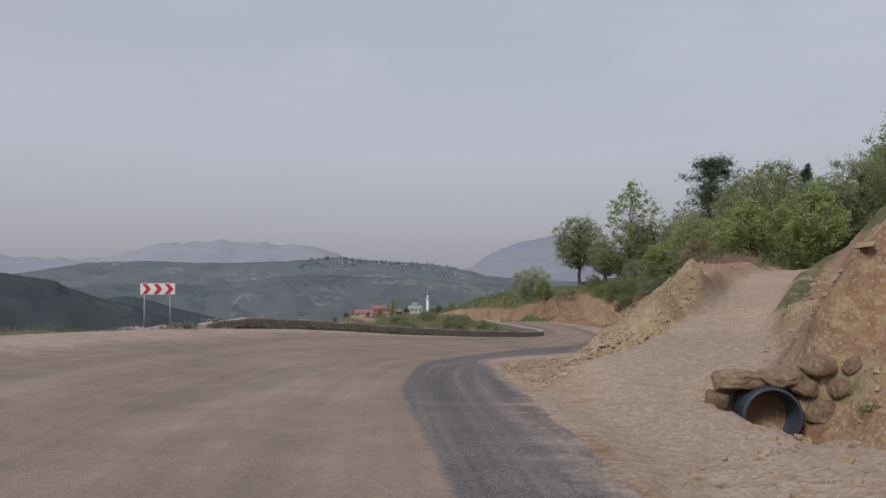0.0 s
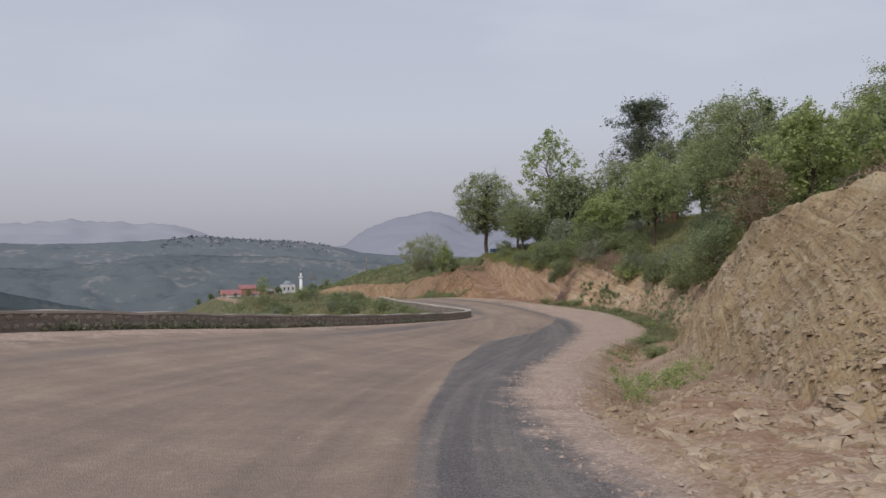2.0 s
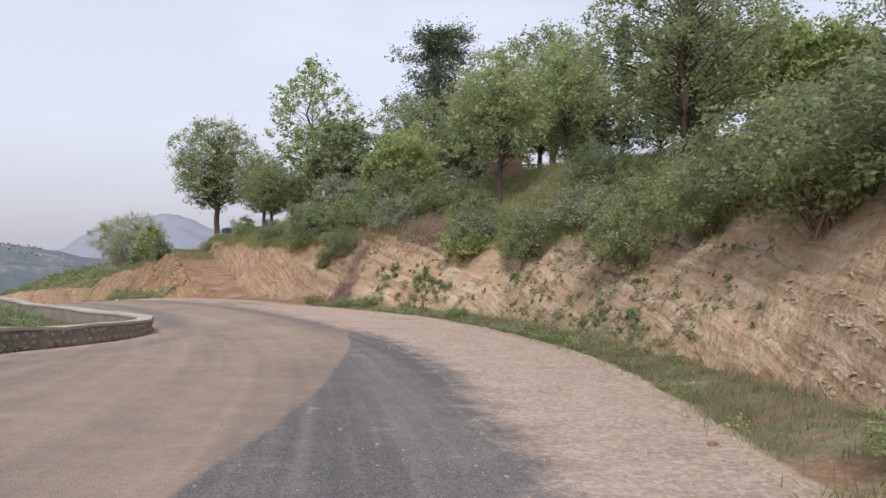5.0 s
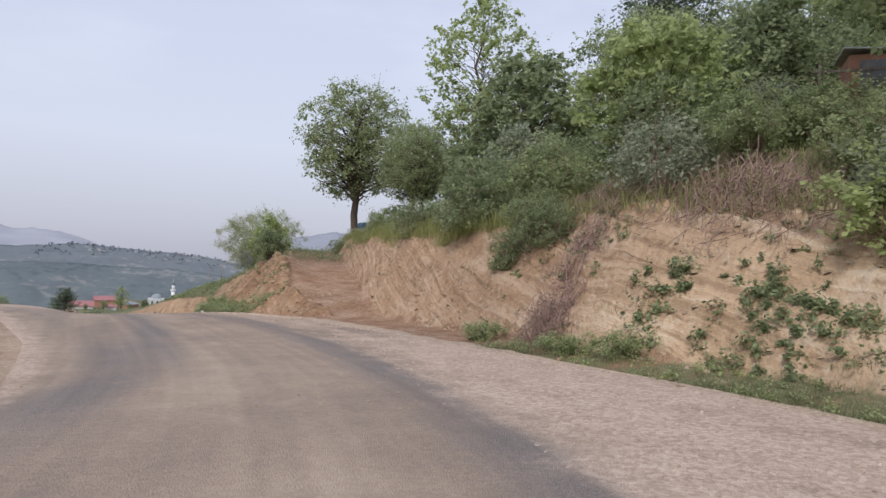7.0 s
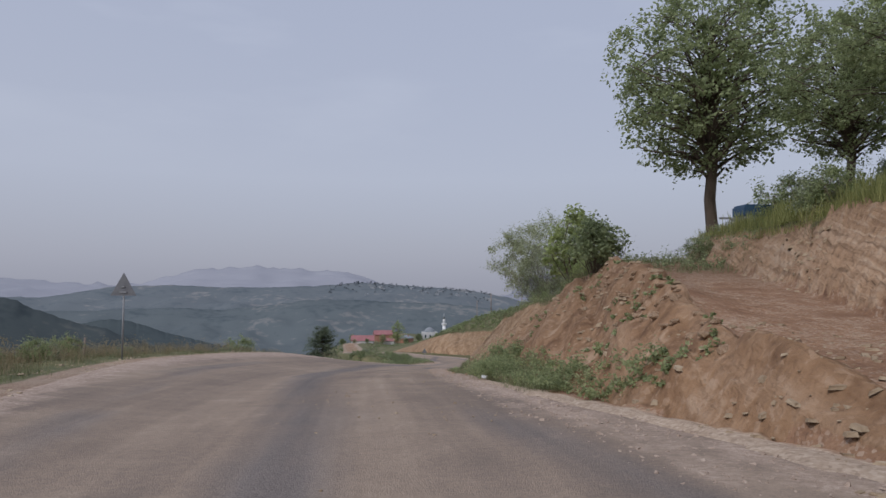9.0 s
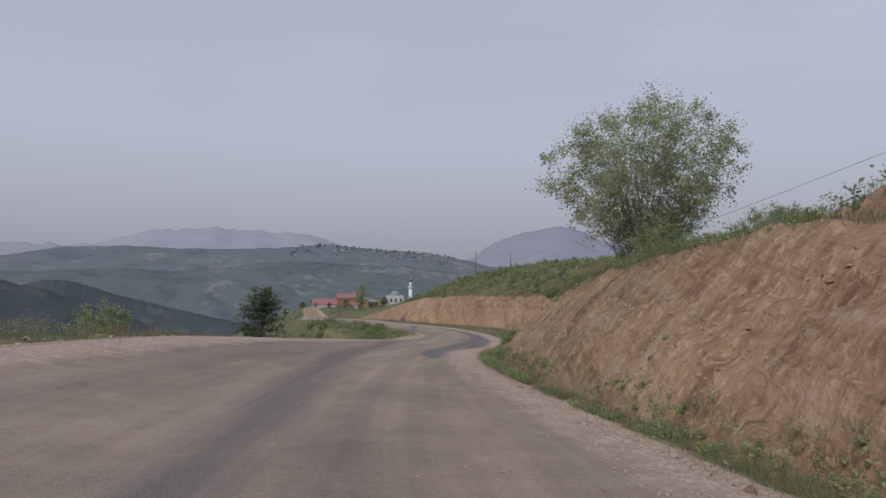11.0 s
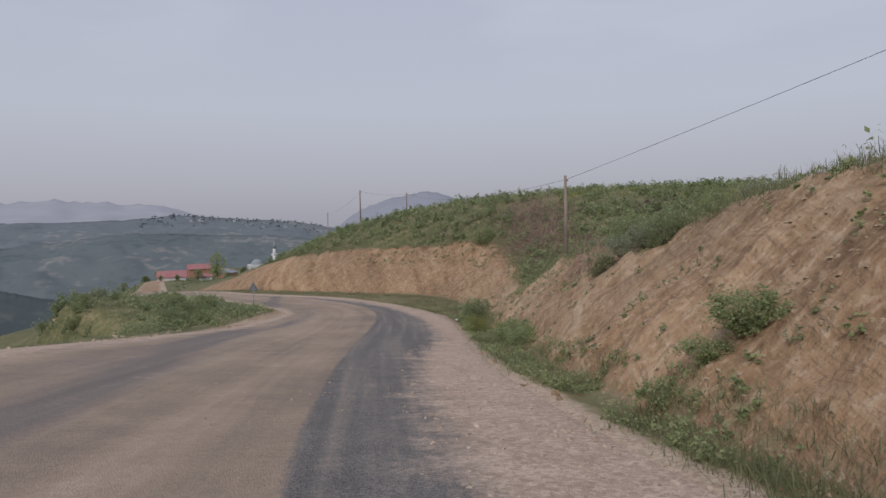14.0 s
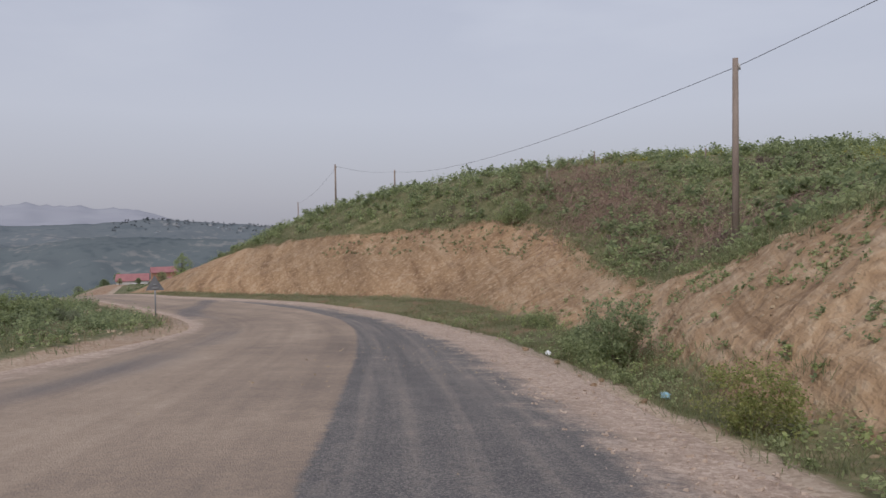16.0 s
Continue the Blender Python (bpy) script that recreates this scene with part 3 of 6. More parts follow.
def land(x, y, rough=True):
    """Height of the land, and how much of it is gravel, grass and rock."""
    x, y = np.broadcast_arrays(np.asarray(x, float), np.asarray(y, float))
    r, l = RIGHT(y), LEFT(y)
    z = road_z(np.clip(x, l, r), y)
    zr = road_z(r, y)
    gravel = np.where((x > PAVED(y) - 0.3) & (x < r + 0.45), 1.0, 0.0)
    grass, rock = np.zeros_like(z), np.zeros_like(z)
    # cut A: mound, cliff under the trees
    ta, ca, ba = TOE_A(y), np.maximum(TOP_A(y), TOE_A(y) + 0.8), BROW_A(y)
    za = zr + 0.05 + (ba - zr) * face((x - ta) / (ca - ta)) + RISE_A(y) * np.clip(x - ca, 0, 6.5) + 0.16 * np.clip(x - ca - 6.5, 0, 60)
    # cut B: knoll and the long bank after it
    tb, cb, bb = TOE_B(y), np.maximum(TOP_B(y), TOE_B(y) + 0.6), BROW_B(y)
    zb = zr + 0.05 + (bb - zr) * face((x - tb) / (cb - tb)) + RISE_B(y) * 11 * np.tanh(np.clip(x - cb, 0, 60) / 11) + 0.01 * np.clip(x - cb - 15, 0, 60)
    ramp_floor = RAMP_Z(y)
    pr = (x - ta) / (ca - ta)
    behind = np.where(x > ta, ramp_floor + (ba - ramp_floor) * face(pr) + RISE_A(y) * np.clip(x - ca, 0, 6.5) + 0.16 * np.clip(x - ca - 6.5, 0, 60), ramp_floor)
    zmid = np.where(x < cb, zb, bb + (behind - bb) * step(0.2, 1.6, x - cb))
    wa = step(82.5, 87.5, y)
    wb = step(109, 116, y)
    right = za * (1 - wa) + zmid * wa * (1 - wb) + zb * wb
    deep = step(28, 33, y) * (1 - step(43, 49, y))
    ditch = -(0.12 + 0.36 * deep) * np.exp(-((x - (r + 0.7 + 0.8 * deep)) / (0.5 + 0.55 * deep)) ** 2) * (1 - step(72, 80, y) * (1 - step(92, 98, y)))
    on_r = x > r
    z = np.where(on_r, right + ditch, z)
    toe = np.where(y < 85, ta, tb)
    top = np.where(y < 85, ca, cb)
    verge = on_r * (1 - step(toe - 0.3, toe + 0.6, x))
    dirt_mouth = step(73, 78, y) * (1 - step(90, 95, y))
    grass = verge * 0.62 * step(r - 0.1, r + 0.5, x) * (1 - dirt_mouth) * (0.3 + 0.7 * step(40, 52, y)) * step(26, 33, y)
    gravel = np.maximum(gravel, verge * 0.58 * (1 - step(38, 48, y)))
    rock = np.where(on_r & (x >= toe) & (x <= top + 0.2), 1.0, rock)
    grass = np.maximum(grass, on_r * 0.85 * step(top - 0.2, top + 0.5, x))
    in_ramp = (wa > 0.02) & (wb < 0.98)
    ramp_dirt = in_ramp * step(cb - 0.6, cb, x) * (1 - step(ta, ta + 0.4, x))
    grass = grass * (1 - ramp_dirt)
    rock = np.where(in_ramp & (x > ta) & (x < ca), 1.0, rock)
    grass = np.where(in_ramp & (x > ta) & (x < ca), 0.0, grass)
    grass = np.where((y > 19) & (y < 42) & (x > top) & (x < top + 3), 0.25, grass)
    # beyond the far bend the banks are overgrown
    fade = step(222, 240, y) * on_r
    grass, rock = np.maximum(grass, 0.85 * fade), rock * (1 - fade)
    # side track, and the rough bank beyond it
    sd, th = track_at(x, y)
    half = np.interp(y, [9, 13, 17, 22, 30], [2.4, 1.7, 0.75, 0.7, 0.9])
    near = (1 - step(half, half + 0.65, np.abs(sd))) * step(r + 0.2, r + 1.5, x)
    far_bank = step(1.5, 3.9, sd) * step(r + 2.5, r + 4, x) * (1 - step(40, 50, y))
    z = np.where(on_r & (far_bank > 0), np.maximum(z, th + 2.6 * far_bank), z)
    z = np.where(on_r, z * (1 - near) + th * near, z)
    gravel = np.maximum(gravel * (sd < 1.4) * np.where(on_r & (y > 12) & (y < 36), 0.55, 1.0), near)
    grass, rock = grass * (1 - near), rock * (1 - near)
    rock = np.where((far_bank > 0.05) & (far_bank < 0.98) & on_r, 0.45, rock)
    rock = np.where(on_r & (y < 14), np.minimum(rock, 0.45), rock)
    grass = np.where((far_bank > 0.05) & (far_bank < 0.7) & on_r, 0.15, grass)
    # the drain that runs into the culvert under the track
    mid_x = np.interp(y, [-20, 3, 7, 10], [7.0, 5.7, 5.15, 4.6])
    drain = -2.52 + 1.35 * np.clip(np.abs(x - mid_x) - 0.38, 0, 3)
    in_drain = on_r & (y < 10.1 + 0.5 * (np.abs(x - 4.6) < 0.55)) & (drain < z)
    z = np.where(in_drain, drain, z)
    lid = np.exp(-((x - 4.65) / 0.75) ** 2) * step(10.35, 10.65, y) * (1 - step(11.4, 12.8, y))
    z = np.where(on_r & (lid > 0.02), np.maximum(z, -2.0 + 0.42 * lid), z)
    gravel = np.where(in_drain, 0.0, np.where(on_r & (y < 11) & (x < mid_x), 0.9, gravel))
    grass = np.where(in_drain, 0.35, grass)
    # left: verge, then down into the valley
    dl = np.clip(l - x, 0, None)
    zl = road_z(l, y)
    shelf = table_shelf(y)
    zleft = zl - 0.03 * np.clip(dl, 0, shelf) - (0.46 + 0.6 * step(150, 160, y) * (1 - step(330, 390, y))) * np.clip(dl - shelf, 0, 60) - 0.42 * np.clip(dl - shelf - 90, 0, 150)
    z = np.where(x < l, zleft, z)
    grass = np.where(x < l - 0.8, 0.8, grass)
    gravel = np.where((x < l + 0.2) & (x > l - 1.6), 0.6, gravel)
    hump = step(70, 78, y) * (1 - step(90, 99, y)) * step(1.5, 4.0, dl) * (1 - step(10, 17, dl))
    z = np.where(x < l, z + 0.55 * hump, z)
    prom = np.interp(y, [160, 164, 168, 172, 177, 182, 187, 193, 199], [0, 0.3, 0.8, 1.05, 1.0, 0.6, 0.25, 0.1, 0])
    z = np.where(x < l, z + prom * (1.15 * step(2.0, 8.5, dl) * (1 - step(10.5, 14, dl)) * (0.5 + lumps(x, y, 0.3)) + 0.25 * step(0.2, 1.2, dl)), z)
    if rough:
        bare = rock * (on_r)
        bed, mark = bed_at(x, y, z)
        dug = step(108, 116, y)
        apron = on_r * step(12, 15, y) * (1 - step(30, 34, y)) * (x < toe + 0.6) * (1 - near)
        z = z + apron * (0.22 * (lumps(x, y, 1.3) - 0.55) + 0.1 * (lumps(x, y, 4.0) - 0.5))
        tier = lumps(bed, y * 0.06 + 3, 1.6) + 0.7 * lumps(bed, y * 0.12 + 40, 4.5)
        scar = lumps(mark, z * 0.1 + 9, 2.2)
        z = z + bare * (1 - dug) * ((0.38 + 0.3 * step(58, 66, y)) * (tier - 0.85) + 0.3 * (lumps(x + z, y, 1.1) - 0.5) + 0.14 * (lumps(x + 2 * z, y, 3.6) - 0.5))
        z = z + bare * dug * (0.22 * (scar - 0.5) + 0.3 * (lumps(x + z, y, 0.8) - 0.5) + 0.1 * (lumps(x + 2 * z, y, 3.2) - 0.5) + 0.12 * (tier - 0.85))
        z = z + np.where(on_r & (x > toe), 0.12 * wave(x, y, 0.8, 3.0), 0) * (1 - ramp_dirt)
        z = z + np.where(on_r & (x > r + 0.3), 0.035 * wave(x, y, 3.1, 4.0), 0)
        z = z + np.where(x < l - 1.0, 0.12 * wave(x, y, 0.9, 5.0) + 0.05 * wave(x, y, 2.7, 6.0), 0)
    return z, gravel, grass, rock


def table_shelf(y):
    return np.interp(y, [-80, 0, 20, 28, 34, 62, 68, 80, 95, 105, 118, 135, 150, 160, 166, 170, 180, 190, 205, 215, 240], [8, 6, 4, 1.6, 0.8, 0.8, 1.5, 8, 11, 9, 4, 3, 2.5, 2.5, 5, 10, 12, 9, 5, 3, 2])


def up(x, y):
    """Height of the ground at one spot."""
    return float(land(np.array([x]), np.array([y]))[0][0])


def sheet(name, X, Y, Z, material, layers=None, flip=False):
    """One mesh from a grid of rows and columns."""
    rows, cols = X.shape
    i = np.arange(rows * cols).reshape(rows, cols)
    quads = np.stack([i[:-1, :-1], i[:-1, 1:], i[1:, 1:], i[1:, :-1]], -1).reshape(-1, 4)
    if flip:
        quads = quads[:, ::-1]
    me = bpy.data.meshes.new(name)
    me.vertices.add(rows * cols)
    me.vertices.foreach_set("co", np.stack([X, Y, Z], -1).astype(np.float32).ravel())
    me.loops.add(quads.size)
    me.loops.foreach_set("vertex_index", quads.astype(np.int32).ravel())
    me.polygons.add(len(quads))
    me.polygons.foreach_set("loop_start", np.arange(0, quads.size, 4, dtype=np.int32))
    me.polygons.foreach_set("loop_total", np.full(len(quads), 4, dtype=np.int32))
    me.update(calc_edges=True)
    me.polygons.foreach_set("use_smooth", np.ones(len(quads), dtype=bool))
    for key, v in (layers or {}).items():
        a = me.attributes.new(key, "FLOAT", "POINT")
        a.data.foreach_set("value", v.astype(np.float32).ravel())
    me.materials.append(material)
    return new(name, me)


# ground: fine across the road corridor, coarser outwards, in one sheet
rows_y = np.concatenate([np.arange(-60, -6, 2.0), np.arange(-6, 8, 0.4), np.arange(8, 205, 0.22), np.arange(205, 215, 0.4), np.arange(215, 640, 3.0)])
left_off = np.concatenate([-np.geomspace(260, 14, 34), np.arange(-13.5, -0.05, 0.5)])
mid_frac = np.linspace(0, 1, 15)
right_off = np.concatenate([np.arange(0.16, 8, 0.16), np.arange(8, 13, 0.24), np.geomspace(13.3, 170, 34)])
Yg = np.repeat(rows_y[:, None], len(left_off) + len(mid_frac) + len(right_off), 1)
lg, rg = LEFT(rows_y)[:, None], RIGHT(rows_y)[:, None]
Xg = np.concatenate([lg + left_off[None], lg + (rg - lg) * mid_frac[None], rg + right_off[None]], 1)
Zg, g_gravel, g_grass, g_rock = land(Xg, Yg)
Zs = land(Xg, Yg, False)[0]
g_bed, g_mark = bed_at(Xg, Yg, 0.8 * Zs + 0.2 * Zg)
g_red = step(71, 78, Yg) * (1 - step(103, 112, Yg))
g_dug = np.maximum(step(108, 116, Yg), step(82, 86, Yg) * (1 - step(0.3, 1.5, Xg - TOP_B(Yg)))) * (1 - 0.35 * step(136, 147, Yg) * (1 - step(178, 187, Yg)))
on_road = (Xg > lg + 0.02) & (Xg < rg - 0.02)
Zg = np.where(on_road, Zg - 0.1, Zg)
ground = tagged(sheet("ground", Xg, Yg, Zg, M_GROUND, {"gravel": g_gravel, "grass": g_grass, "rock": g_rock, "bed": g_bed, "mark": g_mark, "dug": g_dug, "red": g_red, "ochre": 1 - step(43, 50, Yg)}),
                "sandy roadside earth with cut rock banks and rough grass", "ground", kind="structure")

# road surface, laid a little proud of the ground
fr = np.linspace(0, 1, 60)
ry = np.arange(-60, 300, 0.5)
Yr = np.repeat(ry[:, None], len(fr), 1)
LX = LEFT(ry)[:, None] - 0.1
edge_r = RIGHT(ry)[:, None] + 0.1
Xr = LX + (edge_r - LX) * fr[None]
Xr[:, -1] += 0.16 * wave(ry, ry * 0.3, 1.9, 1.0) + 0.08 * wave(ry, ry * 0.7, 6.3, 2.0)
Zr = road_z(Xr, Yr) + 0.01
Zr[:, -1] -= 0.07
Zr[:, 0] -= 0.07
Zr[:, 1:-1] += 0.012 * wave(Xr, Yr, 1.1, 3.0)[:, 1:-1]
d_patch = step(-0.25, 0.25, Xr - PATCH(Yr)) * step(-0.7, 0.2, PAVED(Yr) - Xr) * (1 - step(61, 66, Yr) * (1 - step(126, 134, Yr)))
d_dust = step(-0.8, 0.9, Xr - PAVED(Yr))
lsh = np.interp(ry, [-60, 20, 40, 58, 66, 90, 104, 118, 140, 160, 172, 200], [3.6, 3.4, 2.2, 1.0, 0.6, 1.0, 2.0, 2.2, 2.0, 1.2, 0.8, 0.8])[:, None]
d_dust = np.maximum(d_dust, 1 - step(0.2, 1.1, (Xr - LX) / lsh))
ctr = np.interp(ry, [-60, 0, 40, 60, 72, 78, 84, 90, 95, 104, 112, 122, 130, 150], [-4, -4.4, -1.5, 6, 11.2, 10.8, 10.0, 8.9, 7.7, 6.0, 5.2, 4.3, 3.8, 4.0])[:, None]
d_worn = (0.45 + 0.4 * step(70, 78, Yr) + 0.15 * step(86, 94, Yr)) * np.exp(-((Xr - ctr) / 0.75) ** 2) + 0.6 * np.exp(-((Xr - LX - lsh - 0.7) / 0.6) ** 2)
d_worn = d_worn * (1 - d_patch) + (1.0 - 0.6 * step(88, 94, Yr)) * np.exp(-((Xr - PAVED(Yr) + 0.55) / 0.6) ** 2) * step(60, 64, Yr) * (1 - step(120, 130, Yr))
d_dust = d_dust * (1 - 0.6 * step(73, 79, Yr) * (1 - step(86, 93, Yr)) * (Xr > LANE_X(Yr)))
run = np.repeat(np.cumsum(np.hypot(0.5, np.gradient(LANE_X(ry))))[:, None], len(fr), 1)
road = tagged(sheet("road", Xr, Yr, Zr, M_ROAD, {"patch": d_patch, "dust": d_dust, "worn": d_worn, "off": Xr - LANE_X(Yr), "run": run}),
              "worn two-lane road with pinkish dust and a dark resurfaced lane", "road", kind="structure")


# ---- distance ----
def far_material(name, dark, mid, pale, scale):
    m = mat(name, mid, 1.0)
    a, b = nz(m, scale, 6, (1, 1, 2.5)), nz(m, scale * 7, 5)
    v = calc(m, "ADD", calc(m, "MULTIPLY", a, 0.55), calc(m, "MULTIPLY", b, 0.45))
    m.node_tree.nodes["Principled BSDF"].inputs["Specular IOR Level"].default_value = 0.0
    return put(m, ramp(m, v, ((0.34, dark), (0.46, mid), (0.55, mid), (0.63, pale))))


def far_hill(name, label, crest, foot_z, r_foot, r_crest, material, bump=0.0, crag=0.05, seed=0.0):
    """A range of hills round the eye's neighbourhood: crest as 'bearing:elevation' in degrees, bearings from +y to the right."""
    pairs = [tuple(float(v) for v in p.split(":")) for p in crest.split()]
    az = np.linspace(pairs[0][0], pairs[-1][0], 420)
    el = np.interp(az, [p[0] for p in pairs], [p[1] for p in pairs])
    k = np.array([1, 2, 3, 2, 1]) / 9.0
    el = np.convolve(np.pad(el, 2, mode="edge"), k, mode="valid")
    rag = crag * (wave(az, az * 0.3, 1.3, seed) + 0.6 * wave(az, az * 0.7, 4.1, seed + 2) + 0.35 * wave(az, az, 13.0, seed + 4))
    t = np.concatenate([np.linspace(0, 1, 40), [1.04, 1.1, 1.25]])
    A, T = np.meshgrid(az, t)
    E = el[None] + rag[None] * np.clip(T, 0, 1) ** 30
    R = r_foot + (r_crest - r_foot) * T
    ztop = R * 0 + r_crest * np.tan(np.radians(E))
    Z = foot_z + (ztop - foot_z) * np.clip(T, 0, 1) ** 1.15
    Z = np.where(T > 1, ztop - (T - 1) * r_crest * 0.35, Z)
    span = r_crest * 0.02
    amp = bump * np.sin(np.clip(T, 0, 1) * np.pi) ** 0.7
    Z = Z + amp * wave(np.radians(A) * r_crest * 0.5, R, 1.0 / span, seed) + 0.35 * amp * wave(np.radians(A) * r_crest * 0.5, R, 3.1 / span, seed + 1)
    X, Y = 5 + R * np.sin(np.radians(A)), 60 + R * np.cos(np.radians(A))
    return tagged(sheet(name, X, Y, Z, material, flip=True), label, "hills", kind="structure")


# Aerial haze is painted in here as pale blue-grey, close to the skyline tone.
M_FAR = far_material("far_mountain_hazed", (0.3, 0.305, 0.345), (0.315, 0.32, 0.358), (0.33, 0.335, 0.37), 0.0015)
# Haze over the farmed slope is put into its blue-grey base colour.
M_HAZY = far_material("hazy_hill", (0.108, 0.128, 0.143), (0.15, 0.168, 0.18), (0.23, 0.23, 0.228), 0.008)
# Ridge and spur: woodland green greyed and blued to paint in nearer haze.
M_NEARH = far_material("wooded_hill_hazed", (0.055, 0.067, 0.072), (0.074, 0.087, 0.089), (0.105, 0.113, 0.108), 0.02)
M_SPUR = far_material("wooded_spur_hazed", (0.066, 0.081, 0.087), (0.08, 0.096, 0.1), (0.11, 0.12, 0.118), 0.015)
# Mid-valley hills: thinner painted haze, so the stops are darker.
M_MIDH = far_material("valley_hill_hazed", (0.092, 0.111, 0.122), (0.127, 0.146, 0.153), (0.2, 0.203, 0.2), 0.011)
# The floor's greens are dulled to hold the valley haze as well.
M_FLOOR = far_material("valley_floor_hazed", (0.07, 0.09, 0.09), (0.1, 0.12, 0.115), (0.2, 0.19, 0.17), 0.006)
# Nearer side mountain: a little less haze blue mixed into its colour.
M_FARR = far_material("side_mountain_hazed", (0.245, 0.255, 0.295), (0.26, 0.27, 0.31), (0.28, 0.288, 0.325), 0.002)

far_hill("backdrop", "mountains along the skyline, blue haze painted into their colour", "-75:1.5 -45:1.8 -33:0.9 -29:0.6 -27:0.5 -25:1.0 -22.4:1.75 -20:1.9 -18:2.1 -16.5:1.9 -15:2.05 -13.5:1.7 -10.5:1.7 -8.3:0.9 -6.5:0.1 -4:-0.1 0:-0.2 2:-0.1 40:0 100:1",
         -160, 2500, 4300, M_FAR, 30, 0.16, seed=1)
far_hill("backdrop", "steep mountain beyond the valley, haze blue painted in", "0:-0.6 2.2:-0.2 4.0:1.2 6:1.9 8:2.25 9.3:2.5 10.6:2.2 12:1.6 14:1.0 18:0.6 24:0.4 30:0.9 40:0.8 60:0.6",
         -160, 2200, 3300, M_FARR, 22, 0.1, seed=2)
far_hill("backdrop", "farmed hillside across the valley, haze painted into its colour", "-75:0.6 -32:-0.45 -28:0.35 -24:0.5 -20:0.3 -16:0.35 -13:0.45 -9.5:0.75 -8:0.65 -4:0.35 -1:0.15 1.5:-0.3 4:-0.9 8:-1.2 14:-1.4 40:-1.6",
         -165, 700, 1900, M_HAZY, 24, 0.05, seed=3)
far_hill("backdrop", "dark wooded ridge running down into the valley, haze-tinted", "-100:4 -60:2.6 -45:0.8 -38:-0.1 -33:-0.9 -31:-1.8 -29:-2.6 -27.6:-2.9 -26.3:-3.4 -24.5:-4.2 -22:-5.0 -19.5:-6.2 -17:-8.5",
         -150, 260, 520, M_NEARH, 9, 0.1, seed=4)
far_hill("backdrop", "rounded wooded spur below the ridge, haze-tinted", "-40:-3 -31:-2.9 -29:-2.6 -27.6:-2.4 -26.3:-2.35 -24.5:-2.9 -22:-3.7 -19.5:-4.4 -16:-5.2 -12:-6.4",
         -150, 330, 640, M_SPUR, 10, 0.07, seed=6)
far_hill("backdrop", "green hills in the middle of the valley, haze painted in", "-40:-1.6 -30:-1.5 -24:-1.3 -20:-1.5 -16:-1.1 -13:-0.7 -10:-0.75 -7:-0.9 -3:-1.0 2:-1.5 8:-2",
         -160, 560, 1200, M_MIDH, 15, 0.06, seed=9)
fa = np.radians(np.linspace(-180, 180, 181))
rr = np.concatenate([np.geomspace(230, 4800, 50)])
FA, FR = np.meshgrid(fa, rr)
FZ = np.where(np.abs(FA) < 10, -150.0, 0) + 8 * wave(FR * np.sin(FA), FR * np.cos(FA), 0.01, 2.0) - 20 * step(230, 400, FR)
tagged(sheet("ground_far", 5 + FR * np.sin(FA), 60 + FR * np.cos(FA), FZ, M_FLOOR, flip=True), "green valley floor with pale fields, haze in its colour", "ground", kind="structure")


# ---- helpers for things ----
def empty(name, x, y, z, rz=0.0, label="", category="", group="", kind=""):
    ob = new(name)
    ob.matrix_world = pose(x, y, z, 0, 0, rz)
    ob.empty_display_size = 0.2
    return tagged(ob, label, category, group, kind)


def raw_mesh(name, verts, faces, material, smooth=False):
    me = bpy.data.meshes.new(name)
    me.from_pydata([tuple(v) for v in verts], [], [tuple(int(i) for i in q) for q in faces])
    me.materials.append(material)
    if smooth:
        me.polygons.foreach_set("use_smooth", np.ones(len(me.polygons), dtype=bool))
    me.update()
    return me


def quads_mesh(name, co, material):
    """Separate four-cornered leaves: co is n x 4 x 3."""
    n = len(co)
    me = bpy.data.meshes.new(name)
    me.vertices.add(n * 4)
    me.vertices.foreach_set("co", co.astype(np.float32).ravel())
    me.loops.add(n * 4)
    me.loops.foreach_set("vertex_index", np.arange(n * 4, dtype=np.int32))
    me.polygons.add(n)
    me.polygons.foreach_set("loop_start", np.arange(0, n * 4, 4, dtype=np.int32))
    me.polygons.foreach_set("loop_total", np.full(n, 4, dtype=np.int32))
    me.update(calc_edges=True)
    me.materials.append(material)
    return me


def part(name, bm, material, parent, label=""):
    """One bmesh or mesh as one object under its thing."""
    if isinstance(bm, bmesh.types.BMesh):
        me = bpy.data.meshes.new(name)
        bm.to_mesh(me)
        bm.free()
        me.materials.append(material)
    else:
        me = bm
    ob = new(name, me)
    ob.parent = parent
    return tagged(ob, label) if label else ob


def block(sx, sy, sz, at=(0, 0, 0), bevel=0.0, turn=None):
    bm = bmesh.new()
    bmesh.ops.create_cube(bm, size=1.0, matrix=Matrix.Diagonal((sx, sy, sz, 1)))
    if bevel:
        bmesh.ops.bevel(bm, geom=bm.edges[:], offset=bevel, segments=2, affect="EDGES")
    if turn is not None:
        bmesh.ops.transform(bm, matrix=turn, verts=bm.verts[:])
    bmesh.ops.translate(bm, vec=at, verts=bm.verts[:])
    return bm


def rod(r0, r1, h, at=(0, 0, 0), sides=10, turn=None):
    bm = bmesh.new()
    bmesh.ops.create_cone(bm, cap_ends=True, segments=sides, radius1=r0, radius2=r1, depth=h, matrix=Matrix.Translation((0, 0, h / 2)))
    if turn is not None:
        bmesh.ops.transform(bm, matrix=turn, verts=bm.verts[:])
    bmesh.ops.translate(bm, vec=at, verts=bm.verts[:])
    for f in bm.faces:
        f.smooth = len(f.verts) == 4
    return bm


